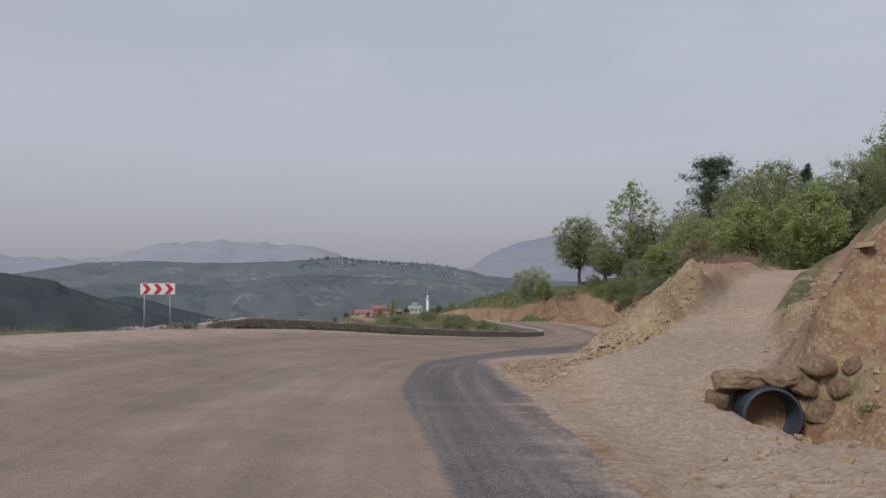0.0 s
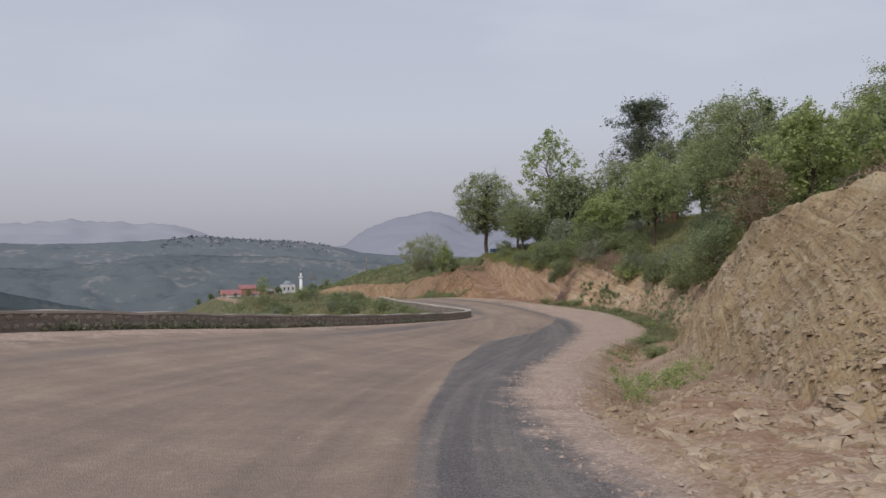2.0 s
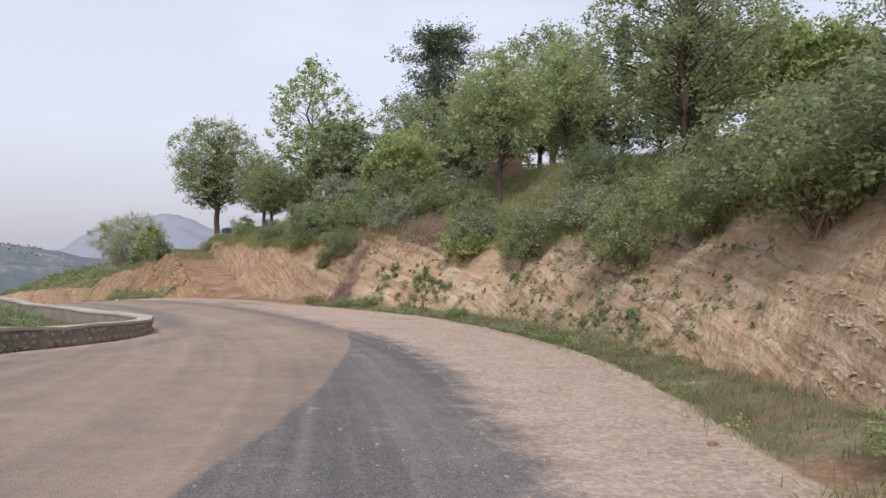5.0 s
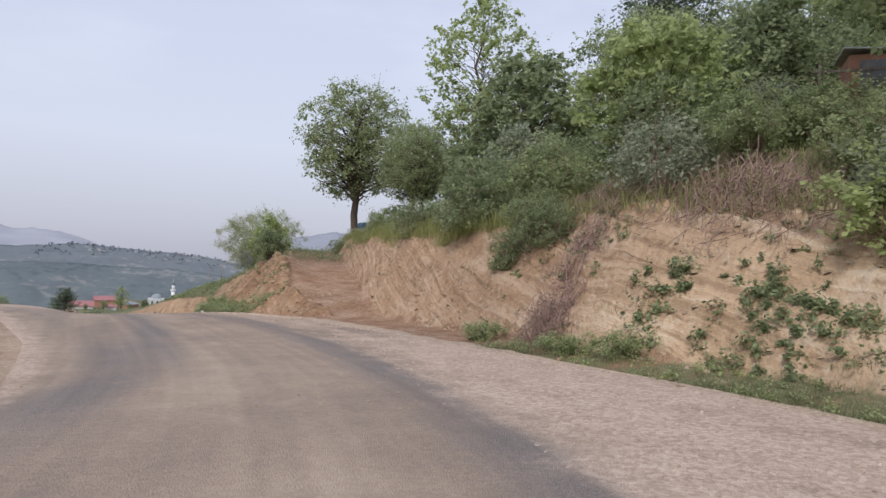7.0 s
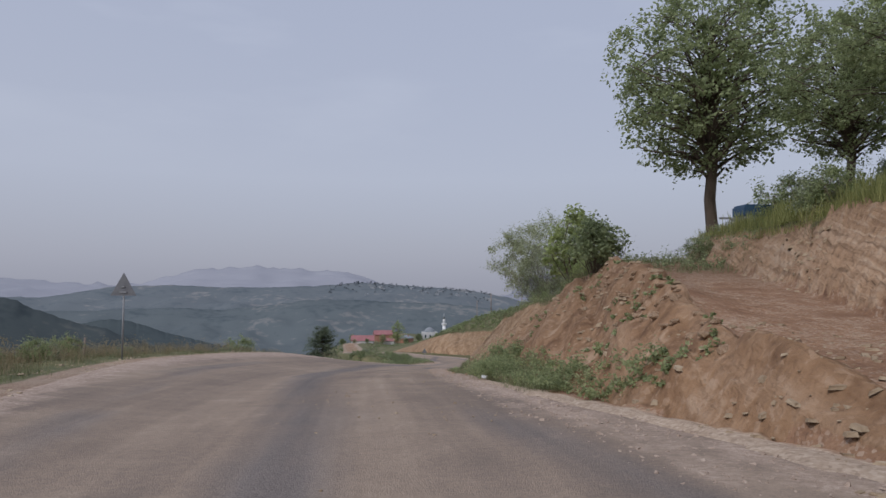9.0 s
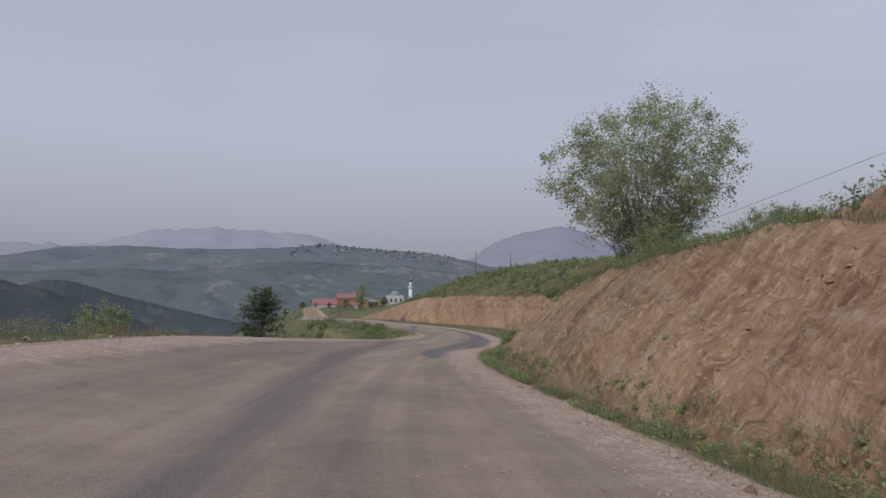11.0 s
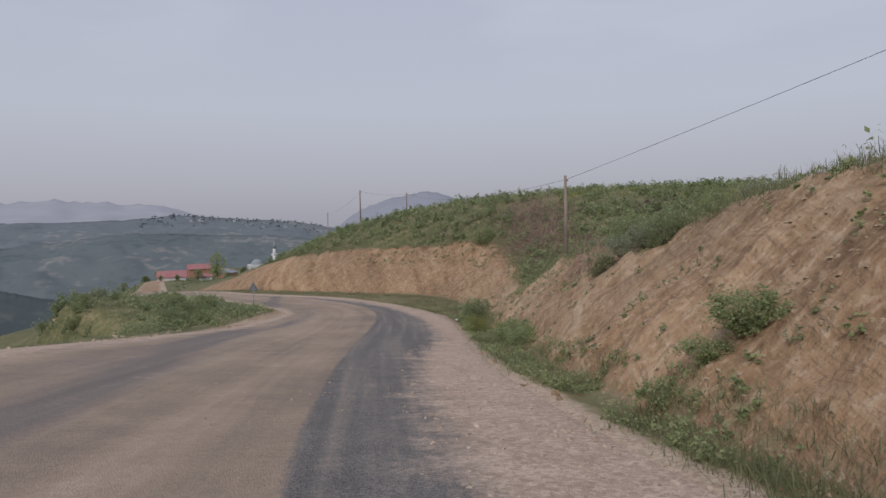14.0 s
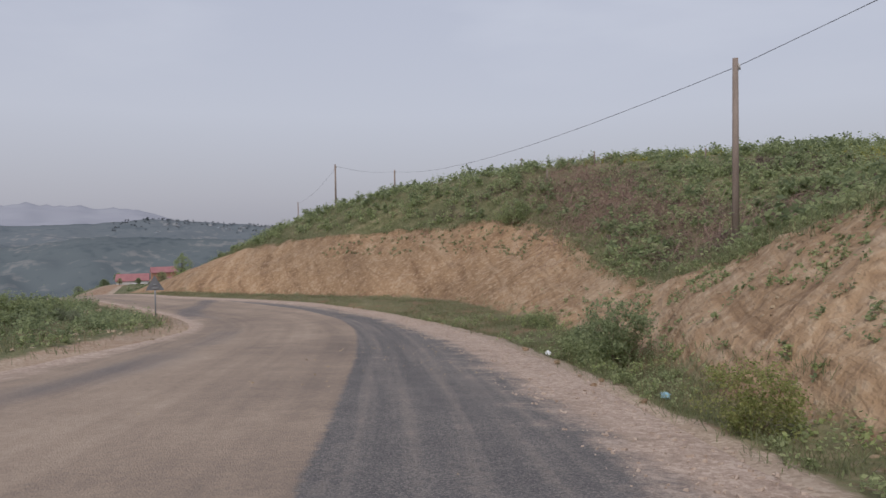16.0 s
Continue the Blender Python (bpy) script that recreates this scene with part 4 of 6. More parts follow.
def prism(outline, depth, axis="y"):
    """A flat outline (pairs) given thickness along y."""
    bm = bmesh.new()
    a = [bm.verts.new((u, 0, v)) for u, v in outline]
    b = [bm.verts.new((u, depth, v)) for u, v in outline]
    bm.faces.new(a)
    bm.faces.new(b[::-1])
    n = len(a)
    for i in range(n):
        bm.faces.new((a[i], b[i], b[(i + 1) % n], a[(i + 1) % n]))
    bmesh.ops.recalc_face_normals(bm, faces=bm.faces[:])
    return bm


# ---- plants ----
def leaves(rng, centres, radii, per, size, long=1.5, squash=0.8, sprigs=5):
    """Leaf quads set along a few sprigs in each clump, mostly facing up and outwards."""
    m = len(centres)
    n = m * per
    sp = rng.normal(size=(m, sprigs, 3)) * np.array([1, 1, squash]) + np.array([0, 0, 0.15])
    sp /= np.linalg.norm(sp, axis=2)[:, :, None] + 1e-9
    sp *= rng.uniform(0.55, 1.3, (m, sprigs, 1))
    i = np.repeat(np.arange(m), per)
    k = rng.integers(0, sprigs, n)
    d = sp[i, k]
    r = radii[i][:, None]
    p = centres[i] + d * r * rng.random((n, 1)) ** 0.6 + rng.normal(size=(n, 3)) * r * 0.2
    face = d * 0.5 + np.array([0, 0, 0.75]) + rng.normal(size=(n, 3)) * 0.55
    face /= np.linalg.norm(face, axis=1)[:, None] + 1e-9
    u = np.cross(face, rng.normal(size=(n, 3)))
    u /= np.linalg.norm(u, axis=1)[:, None] + 1e-9
    v = np.cross(face, u)
    s = size * rng.uniform(0.55, 1.35, (n, 1))
    a, b = u * s * long * 0.5, v * s * 0.5
    return np.stack([p - a, p + b - a * 0.1, p + a, p - b - a * 0.1], 1)


def tubes(paths, sides=5):
    """Round-ish tapering branches along polylines of (x, y, z, r)."""
    V, F = [], []
    for path in paths:
        path = np.asarray(path, float)
        base = len(V)
        for i, q in enumerate(path):
            t = path[min(i + 1, len(path) - 1), :3] - path[max(i - 1, 0), :3]
            t = t / (np.linalg.norm(t) + 1e-9)
            s = np.cross(t, (0.3, 0.9, 0.2))
            s /= np.linalg.norm(s) + 1e-9
            w = np.cross(t, s)
            for k in range(sides):
                an = 2 * math.pi * k / sides
                V.append(q[:3] + q[3] * (math.cos(an) * s + math.sin(an) * w))
            if i:
                for k in range(sides):
                    a, b = base + (i - 1) * sides + k, base + (i - 1) * sides + (k + 1) % sides
                    F.append((a, b, b + sides, a + sides))
        F.append(tuple(base + (len(path) - 1) * sides + k for k in range(sides)))
    return V, F


def limb(rng, a, b, r0, r1, n=5, sag=0.12):
    a, b = np.asarray(a, float), np.asarray(b, float)
    L = np.linalg.norm(b - a)
    out = []
    off = rng.normal(size=3) * L * sag
    for i in range(n + 1):
        t = i / n
        q = a + (b - a) * t + off * math.sin(math.pi * t) + np.array([0, 0, 0.18 * L * math.sin(math.pi * t)]) + rng.normal(size=3) * L * 0.012
        out.append((*q, r0 + (r1 - r0) * t))
    return out


def branchy(rng, h, w, base, count, along, droop, taper):
    """Clump centres along tiers of side branches, for conifers."""
    out = []
    for i in range(count):
        t = rng.random() ** 0.9
        z0 = base + (h - base) * t
        L = w * (1.03 - t) ** taper * rng.uniform(0.45, 1.1) + 0.15
        an = rng.random() * 2 * math.pi
        for j in range(along):
            q = (j + rng.random()) / along
            q = 0.15 + 0.85 * q
            out.append((L * q * math.cos(an), L * q * math.sin(an), z0 + droop * L * q * q + rng.normal() * 0.06))
    return np.array(out)


def envelope(rng, kind, h, w, base, n):
    """Clump centres for a crown of a given outline."""
    if kind == "pine":
        return branchy(rng, h, w, base, max(8, n // 5), 5, 0.1, 0.34)
    if kind == "spruce":
        return branchy(rng, h, w, base, max(8, n // 4), 4, -0.2, 0.85)
    u = rng.normal(size=(n, 3))
    u /= np.linalg.norm(u, axis=1)[:, None]
    r = rng.random(n) ** 0.3
    an = np.arctan2(u[:, 1], u[:, 0])
    # lobes make the outline uneven
    lobe = 1 + 0.16 * np.sin(3 * an + 2.2 * u[:, 2] + base) + 0.12 * np.sin(5 * an - 3.1 * u[:, 2] + 2 * w) + rng.normal(size=n) * 0.06
    z = base + (h - base) * (0.5 + 0.5 * u[:, 2] * r)
    t = (z - base) / (h - base)
    if kind == "spread":
        rad = w * (0.25 + 0.8 * np.sin(np.clip(t, 0.02, 1) * 2.3)) * np.hypot(u[:, 0], u[:, 1]) ** 0.5 * r
    elif kind == "tall":
        rad = w * np.sin(np.clip(t * 0.86 + 0.12, 0, 1) * math.pi) ** 0.7 * np.hypot(u[:, 0], u[:, 1]) * r * 1.15
    else:
        rad = w * np.hypot(u[:, 0], u[:, 1]) * r
    rad = rad * lobe
    return np.stack([rad * np.cos(an), rad * np.sin(an), z], 1)


def plant(name, label, category, kind, h, w, base, trunk_r, clumps, per, leaf, material, clump_r=0.5, bark=None, seed=0, lean=(0, 0), stems=1, group=""):
    """A tree or shrub at the origin: a trunk mesh with limbs, and a crown of separate leaves."""
    rng = np.random.default_rng(seed)
    c = envelope(rng, kind, h, w, base, clumps)
    clumps = len(c)
    c[:, 0] += lean[0] * c[:, 2] / h
    c[:, 1] += lean[1] * c[:, 2] / h
    radii = clump_r * rng.uniform(0.6, 1.35, clumps)
    top = np.array([lean[0] * 0.8, lean[1] * 0.8, base + (h - base) * (0.97 if kind in ("pine", "spruce") else 0.8)])
    paths = []
    if stems == 1:
        paths.append(limb(rng, (0, 0, -0.4), top, trunk_r, trunk_r * 0.2, 8, 0.02))
    for i in rng.permutation(clumps)[: max(6, int(clumps * 0.5))]:
        q = c[i]
        t0 = np.clip((q[2] - 0.35 * np.hypot(q[0], q[1]) - 0.2) / top[2], 0.12 if stems > 1 else base / h * 0.75, 0.9)
        if kind in ("pine", "spruce"):
            t0 = np.clip(q[2] / top[2], 0.05, 0.97)
        if stems > 1:
            a = np.array([rng.normal() * 0.1 * w, rng.normal() * 0.1 * w, -0.1])
        else:
            a = top * t0
        r = trunk_r * (0.26 * (1 - t0) + 0.07) if stems == 1 else trunk_r * 0.45
        paths.append(limb(rng, a, q, r, r * 0.25, 4, 0.12 if kind not in ("pine", "spruce") else 0.03))
    V, F = tubes(paths)
    ob = empty(name, 0, 0, 0, 0, label, category, group)
    part("trunk" if stems == 1 else "branchwork", raw_mesh("trunk", V, F, bark or M_BARK, True), None, ob)
    part("crown" if h > 2.4 else "foliage", quads_mesh("crown", leaves(rng, c, radii, per, leaf), material), None, ob)
    return ob


def at(x, y, rz=0.0, s=1.0, sink=0.05, sz=1.0):
    return Matrix.LocRotScale((x, y, up(x, y) - sink), Euler((0, 0, radians(rz))), (s, s, s * sz))


def stand(ob, x, y, rz=0.0, s=1.0, sink=0.05):
    ob.matrix_world = at(x, y, rz, s, sink)
    return ob


T_ROUND = stand(plant("broadleaf_tree", "round-crowned broadleaf tree with a stout bare trunk beside the dirt ramp", "tree", "round", 10.6, 3.9, 2.8, 0.27, 420, 58, 0.112, L_MID, 0.62, seed=1), 21.2, 109.6, 0, 1.06)
T_POPLAR = stand(plant("poplar_tree", "tall airy poplar with pale fluttering leaves", "tree", "tall", 14.2, 3.7, 2.2, 0.17, 250, 34, 0.17, L_LIGHT, 0.62, seed=2), 27.3, 101.2)
T_PINE = stand(plant("pine_tree", "tall dark pine with an uneven wind-bent crown", "tree", "pine", 14.6, 6.6, 2.0, 0.22, 620, 52, 0.13, L_PINE, 0.85, seed=3, lean=(0.8, 0)), 36.0, 95.5)
T_SPRUCE = stand(plant("spruce_tree", "narrow dark spruce standing among broadleaf trees", "tree", "spruce", 9.8, 1.9, 0.8, 0.14, 300, 30, 0.12, L_PINE, 0.3, seed=4), 40.4, 78.0)
T_WILLOW = stand(plant("broadleaf_tree", "feathery green tree with slim dark trunk on grassy slope", "tree", "round", 7.3, 2.5, 1.9, 0.13, 300, 34, 0.115, L_FRESH, 0.55, seed=5), 25.5, 70.9)
T_BIG = stand(plant("broadleaf_tree", "full green tree above the rock bank", "tree", "round", 9.2, 3.5, 1.0, 0.15, 420, 44, 0.1, L_MID, 0.6, seed=6), 27.2, 61.6)
T_LIGHT = stand(plant("young_tree", "light-green young tree behind the mound", "tree", "tall", 5.6, 2.0, 0.6, 0.09, 170, 50, 0.12, L_LIGHT, 0.5, seed=7), 20.6, 47.0)
T_CHESTNUT = stand(plant("broadleaf_tree", "dark broad-leaved tree beside the poplar", "tree", "round", 7.2, 3.0, 1.0, 0.16, 260, 34, 0.19, L_DARK, 0.62, seed=8), 26.6, 92.0)
SHRUB_L = stand(plant("shrub", "yellow-green tree shrub at the brow of the cut", "shrub", "round", 4.4, 2.2, 0.3, 0.05, 150, 56, 0.13, L_LIGHT, 0.5, seed=9, stems=4), 24.2, 78.4)
SHRUB_G = stand(plant("shrub", "grey-green silvery shrub above the cut", "shrub", "round", 3.2, 1.7, 0.2, 0.05, 110, 60, 0.1, L_GREY, 0.42, seed=10, stems=4), 23.4, 86.0)
T_SILVER = stand(plant("silver_tree", "wide silvery shrub tree with fine fanned branches on the bank", "tree", "spread", 6.8, 3.5, 0.2, 0.024, 460, 100, 0.07, L_SILVER, 0.6, M_WOODGREY, seed=11, stems=6), 16.0, 129.0)
stand(plant("fig_tree", "small fig tree with large bright leaves on the bank", "tree", "tall", 3.3, 1.05, 0.3, 0.05, 90, 34, 0.13, L_LIGHT, 0.36, seed=12, stems=3), 15.4, 108.8)
stand(plant("young_tree", "small dark bushy tree on the knoll", "tree", "tall", 1.7, 0.65, 0.1, 0.03, 70, 50, 0.075, L_DARK, 0.33, seed=13, stems=3), 14.9, 100.6)
T_FIR = stand(plant("pine_tree", "small bushy pine at the outer edge of the road", "tree", "pine", 2.8, 1.75, 0.15, 0.055, 420, 20, 0.075, L_PINE, 0.24, seed=14), -2.1, 139.1)
stand(plant("shrub", "sparse yellowish shrub on top of the rock mound", "shrub", "tall", 3.0, 1.3, 0.1, 0.035, 80, 34, 0.09, L_DRY, 0.4, M_TWIG, seed=15, stems=5), 15.9, 44.0)

# wood behind the brow
wood_rng = random.Random(5)
SPOTS = [(32, 74, 0.95), (31, 52, 0.8), (37, 77, 0.7), (41, 86, 1.1), (33, 84, 0.85), (38, 92, 1.15), (28, 50, 0.75), (32, 45, 0.85), (44, 70, 1.2), (37, 57, 0.95), (37, 69, 1.1), (35, 80, 0.7), (36, 51, 1.0), (45, 79, 0.8), (25, 98, 0.62), (23.6, 103, 0.55), (34, 104, 0.8), (30, 88, 0.85), (29.5, 80, 0.65), (22.6, 97.5, 0.45)]
for i, (x, y, s) in enumerate(SPOTS):
    src = (T_WILLOW, T_BIG, T_CHESTNUT, T_ROUND)[i % 4]
    copy_thing(src, at(x, y, wood_rng.uniform(0, 360), s * wood_rng.uniform(0.9, 1.1), 0.1))
copy_thing(T_LIGHT, at(23.5, 45.0, 120, 1.05, 0.1))
copy_thing(T_LIGHT, at(27.5, 83, 200, 0.95, 0.1))

# shrubs along the brow and over the cut faces
BUSH = [plant("bush", "loose green bush on the roadside bank", "bush", "round", 1.9, 1.15, 0.0, 0.03, 90, 62, 0.064, L_MID, 0.36, M_TWIG, seed=21, stems=4, group="bushes on the bank"),
        plant("bush", "dark green bush overhanging the cut", "bush", "round", 2.1, 1.25, -0.2, 0.03, 100, 62, 0.064, L_DARK, 0.38, M_TWIG, seed=22, stems=4, group="bushes on the bank"),
        plant("bush", "grey-green bush on the roadside bank", "bush", "round", 1.6, 1.05, 0.0, 0.03, 80, 62, 0.06, L_GREY, 0.36, M_TWIG, seed=23, stems=4, group="bushes on the bank"),
        plant("bush", "pale yellow-green bush on the bank", "bush", "round", 1.5, 0.95, 0.0, 0.03, 80, 60, 0.066, L_LIGHT, 0.36, M_TWIG, seed=24, stems=4, group="bushes on the bank"),
        plant("bush", "low weedy bush with small leaves at the verge", "bush", "spread", 0.6, 0.5, 0.0, 0.006, 70, 60, 0.034, L_MID, 0.2, M_TWIG, seed=25, stems=4, group="bushes at the verge")]
PLACED = [(1, 20.1, 81.6, 1.35), (1, 20.4, 82.9, 1.2), (3, 22.3, 69.2, 1.15), (0, 23.6, 70.5, 1.0), (1, 22.6, 64.9, 1.1), (0, 22.0, 59.4, 1.1), (0, 20.6, 57.9, 1.0), (3, 20.4, 85.2, 0.8), (1, 19.6, 87.2, 0.9), (1, 19.9, 90.5, 0.55),
          (2, 22.0, 74.8, 1.1), (0, 21.4, 79.2, 1.3), (1, 17.9, 49.2, 1.2), (0, 18.7, 51.2, 1.2), (1, 20.3, 53.4, 1.3), (0, 21.3, 56.0, 1.1), (2, 23.0, 62.4, 1.0), (0, 19.3, 51.8, 0.9), (0, 20.2, 55.2, 0.8),
          (0, 24.6, 72.5, 0.9), (2, 22.9, 69.3, 1.0), (1, 23.3, 76.9, 1.2), (3, 22.9, 81.0, 1.2), (0, 24.4, 84.8, 1.0), (1, 23.6, 88.9, 1.0), (3, 22.6, 93.4, 0.7), (0, 24.6, 91.8, 1.0), (1, 25.4, 95.5, 1.1), (0, 25.4, 87.5, 1.1), (2, 23.2, 99.5, 0.7), (0, 22.3, 105.0, 1.0), (1, 19.4, 105.3, 0.5),
          (3, 15.0, 103.5, 0.4), (0, 15.8, 106.0, 0.4), (0, 16.4, 112.5, 0.5), (2, 15.6, 116.0, 0.5), (0, 17.0, 120.0, 0.6), (0, 15.2, 124.0, 0.8), (0, 16.6, 134.5, 0.4), (1, 17.0, 138.5, 0.35), (2, 17.5, 131.0, 0.9), (0, 17.5, 143.0, 0.45), (2, 19.0, 150.0, 0.5), (3, 14.2, 132.5, 0.5), (0, 14.9, 136.2, 0.5),
          (1, 14.45, 164.0, 0.52), (1, 14.7, 165.6, 0.44), (0, 16.4, 152.0, 0.45), (1, 17.2, 154.5, 0.4), (2, 18.7, 160.5, 0.4), (0, 16.6, 148.5, 0.4),
          (0, -5.0, 127.0, 0.85), (0, -6.5, 120.0, 0.7), (2, -8.0, 112.0, 0.8), (0, 21.9, 192.6, 0.9), (0, 27.5, 57.0, 1.2), (1, 26.6, 65.0, 1.2), (2, 28.4, 68.0, 1.1), (1, 18.6, 47.8, 1.3)]
for k, x, y, s in PLACED:
    copy_thing(BUSH[k], at(x, y, wood_rng.uniform(0, 360), s * wood_rng.uniform(0.9, 1.1), 0.12, wood_rng.uniform(0.8, 1.1)))
for i in range(30):
    y = wood_rng.uniform(46, 104)
    x = float(TOP_A(y)) + wood_rng.uniform(0.6, 9.0)
    copy_thing(BUSH[wood_rng.choice((0, 0, 1, 2, 3))], at(x, y, wood_rng.uniform(0, 360), wood_rng.uniform(0.35, 0.75), 0.1))
# undergrowth below the trees
for i in range(14):
    x, y = wood_rng.uniform(28.5, 36), wood_rng.uniform(50, 100)
    copy_thing((SHRUB_L, SHRUB_G, BUSH[1], BUSH[0])[i % 4], at(x, y, wood_rng.uniform(0, 360), wood_rng.uniform(0.6, 1.0) * (1.0 if i % 4 < 2 else 1.6), 0.15))
# shrubs on the hillock inside the far bend
for i in range(30):
    y = wood_rng.uniform(163, 180)
    x = float(LEFT(y)) - wood_rng.uniform(2.5, 13)
    copy_thing(BUSH[wood_rng.choice((0, 1, 0, 2))], at(x, y, wood_rng.uniform(0, 360), wood_rng.uniform(0.25, 0.5), 0.1))
# shrubs and dead scrub on the outer verge
for i in range(16):
    y = wood_rng.uniform(92, 114)
    x = float(LEFT(y)) - wood_rng.uniform(2.8, 9)
    copy_thing(BUSH[wood_rng.choice((0, 2, 2, 1))], at(x, y, wood_rng.uniform(0, 360), wood_rng.uniform(0.3, 0.55), 0.1))
# scrub on the hump behind the wall
for i in range(34):
    y = wood_rng.uniform(73, 90)
    x = float(LEFT(y)) - wood_rng.uniform(3.2, 15)
    copy_thing(BUSH[wood_rng.choice((0, 1, 0, 2))], at(x, y, wood_rng.uniform(0, 360), wood_rng.uniform(0.4, 0.68), 0.1))
for x, y, s in ((12.2, 98.2, 1.3), (12.0, 99.6, 1.5), (11.9, 97.2, 1.1), (11.8, 101.0, 1.2), (12.3, 100.4, 1.4), (14.4, 165.2, 1.3), (14.2, 164.0, 1.1), (11.95, 140.1, 0.9), (11.45, 140.2, 0.6), (11.05, 140.4, 0.7), (11.6, 136.4, 0.75), (11.2, 135.2, 0.6), (10.5, 131.0, 0.7), (12.8, 152.5, 1.2), (13.2, 153.6, 1.1), (12.6, 151.0, 1.0), (18.7, 73.4, 1.1), (19.2, 72.2, 0.9), (18.0, 76.0, 0.9), (20.0, 66.0, 0.9), (10.6, 42.0, 0.8), (12.8, 46.8, 0.9)):
    copy_thing(BUSH[4], at(x, y, wood_rng.uniform(0, 360), s * wood_rng.uniform(0.8, 1.0), 0.06, wood_rng.uniform(0.7, 1.1)))
# dark bushes hanging over the brow of the cuts
for k, x, y, rz, s in ((1, 19.75, 77.2, 40, 0.62), (1, 20.0, 76.6, 130, 0.55), (0, 20.2, 77.9, 250, 0.7), (1, 19.5, 78.1, 310, 0.5),
                       (1, 14.98, 151.26, 20, 0.34), (2, 15.22, 150.41, 100, 0.42), (2, 15.35, 149.35, 200, 0.46), (1, 15.42, 148.52, 300, 0.42)):
    copy_thing(BUSH[k], at(x, y, rz, s, 0.12))
for i, b in enumerate(BUSH):
    b.matrix_world = at((23.4, 24.0, 26.0, 22.8, 16.2)[i], (73.6, 82.4, 76.0, 89.6, 172.6)[i], 40 * i, 0.9, 0.1)

for x, y, s in ((13.1, 158.4, 0.85), (13.5, 156.6, 0.5)):
    tuft = plant("grass_tuft", "tall feathery tuft of pale green grass", "grass", "spread", 0.9, 0.5, 0.0, 0.006, 80, 60, 0.026, L_LUSH, 0.22, M_TWIG, seed=int(y), stems=6)
    stand(tuft, x, y, 0, s)


def scatter(n, seed, y0, y1, place):
    """Spots (n x 3) on the ground: place gives x from y and a random number."""
    rng = np.random.default_rng(seed)
    y = rng.uniform(y0, y1, n)
    x = place(y, rng.random(n))
    return np.stack([x, y, land(x, y)[0]], 1), rng


def blades(name, label, pts, rng, height, width, material, per=7, spread=0.14, flop=0.5):
    """Tufts of grass, each a few bent blades, all one sheet of stuff."""
    p = np.repeat(pts, per, 0) + np.concatenate([rng.normal(size=(len(pts) * per, 2)) * spread, np.zeros((len(pts) * per, 1))], 1)
    n = len(p)
    an = rng.random(n) * 2 * math.pi
    d = np.stack([np.cos(an), np.sin(an), np.zeros(n)], 1)
    s = np.stack([-np.sin(an), np.cos(an), np.zeros(n)], 1) * width * rng.uniform(0.6, 1.3, (n, 1))
    h = height * rng.uniform(0.45, 1.25, (n, 1))
    tip = p + d * h * flop * rng.random((n, 1)) + np.array([0, 0, 1.0]) * h
    mid = p * 0.5 + tip * 0.5 - d * h * 0.08
    co = np.stack([p - s * 0.6, p + s * 0.6, mid + s * 0.5 + (tip - mid), mid - s * 0.2 + (tip - mid) * 0.9], 1)
    co[:, 0, 2] -= 0.03
    co[:, 1, 2] -= 0.03
    return tagged(new(name, quads_mesh(name, co, material)), label, "grass", kind="stuff")


def weeds(name, label, pts, rng, size, spread, per, material, lift=0.5):
    """Low leafy weeds of uneven size, all one sheet of stuff."""
    r = spread * rng.uniform(0.4, 1.5, len(pts))
    c = pts + np.stack([np.zeros(len(pts)), np.zeros(len(pts)), r * lift], 1)
    return tagged(new(name, quads_mesh(name, leaves(rng, c, r, per, size, 1.6, 0.9), material)), label, "weeds", kind="stuff")


def patchy(pts, s, limit, seed=0.0):
    """Keep the spots that fall in uneven patches."""
    return pts[lumps(pts[:, 0] + seed, pts[:, 1] - seed, s) > limit]


def verge_x(y, u):
    toe = np.where(y < 85, TOE_A(y), TOE_B(y))
    return RIGHT(y) + 0.25 + u ** 1.2 * np.maximum(toe - RIGHT(y) + 0.1, 0.5)


def off_mouth(pts):
    return pts[~((pts[:, 1] > 75) & (pts[:, 1] < 92))]


def on_face(y, u):
    a = y < 85
    toe, top = np.where(a, TOE_A(y), TOE_B(y)), np.where(a, TOP_A(y), TOP_B(y))
    return toe + (top - toe) * u


pts, rng = scatter(9000, 31, 43, 215, verge_x)
blades("grass", "rough green verge grass at the foot of the banks", patchy(off_mouth(pts), 0.9, 0.42), rng, 0.1, 0.007, L_GRASS, 15, 0.15, 2.0)
pts, rng = scatter(3000, 32, 30, 215, verge_x)
pts = pts[(pts[:, 1] < 108) | (pts[:, 1] > 140) | (rng.random(len(pts)) < 0.25)]
blades("grass", "dry yellow grass stalks on the verge", patchy(off_mouth(pts), 0.6, 0.45, 9), rng, 0.2, 0.005, L_DRY, 8, 0.12, 0.8)
pts, rng = scatter(2600, 39, 40, 180, verge_x)
pts = patchy(off_mouth(pts), 0.5, 0.5, 4)
weeds("verge_weeds", "mixed leafy weeds along the foot of the banks", pts, rng, 0.03, 0.13, 40, L_MID)
pts, rng = scatter(700, 40, 44, 178, verge_x)
weeds("verge_weeds", "pale leafy weeds among the verge grass", patchy(off_mouth(pts), 0.4, 0.58, 14), rng, 0.034, 0.15, 40, L_LIGHT)
pts, rng = scatter(7500, 33, 44, 112, lambda y, u: TOP_A(y) - 0.1 + u ** 1.5 * 11)
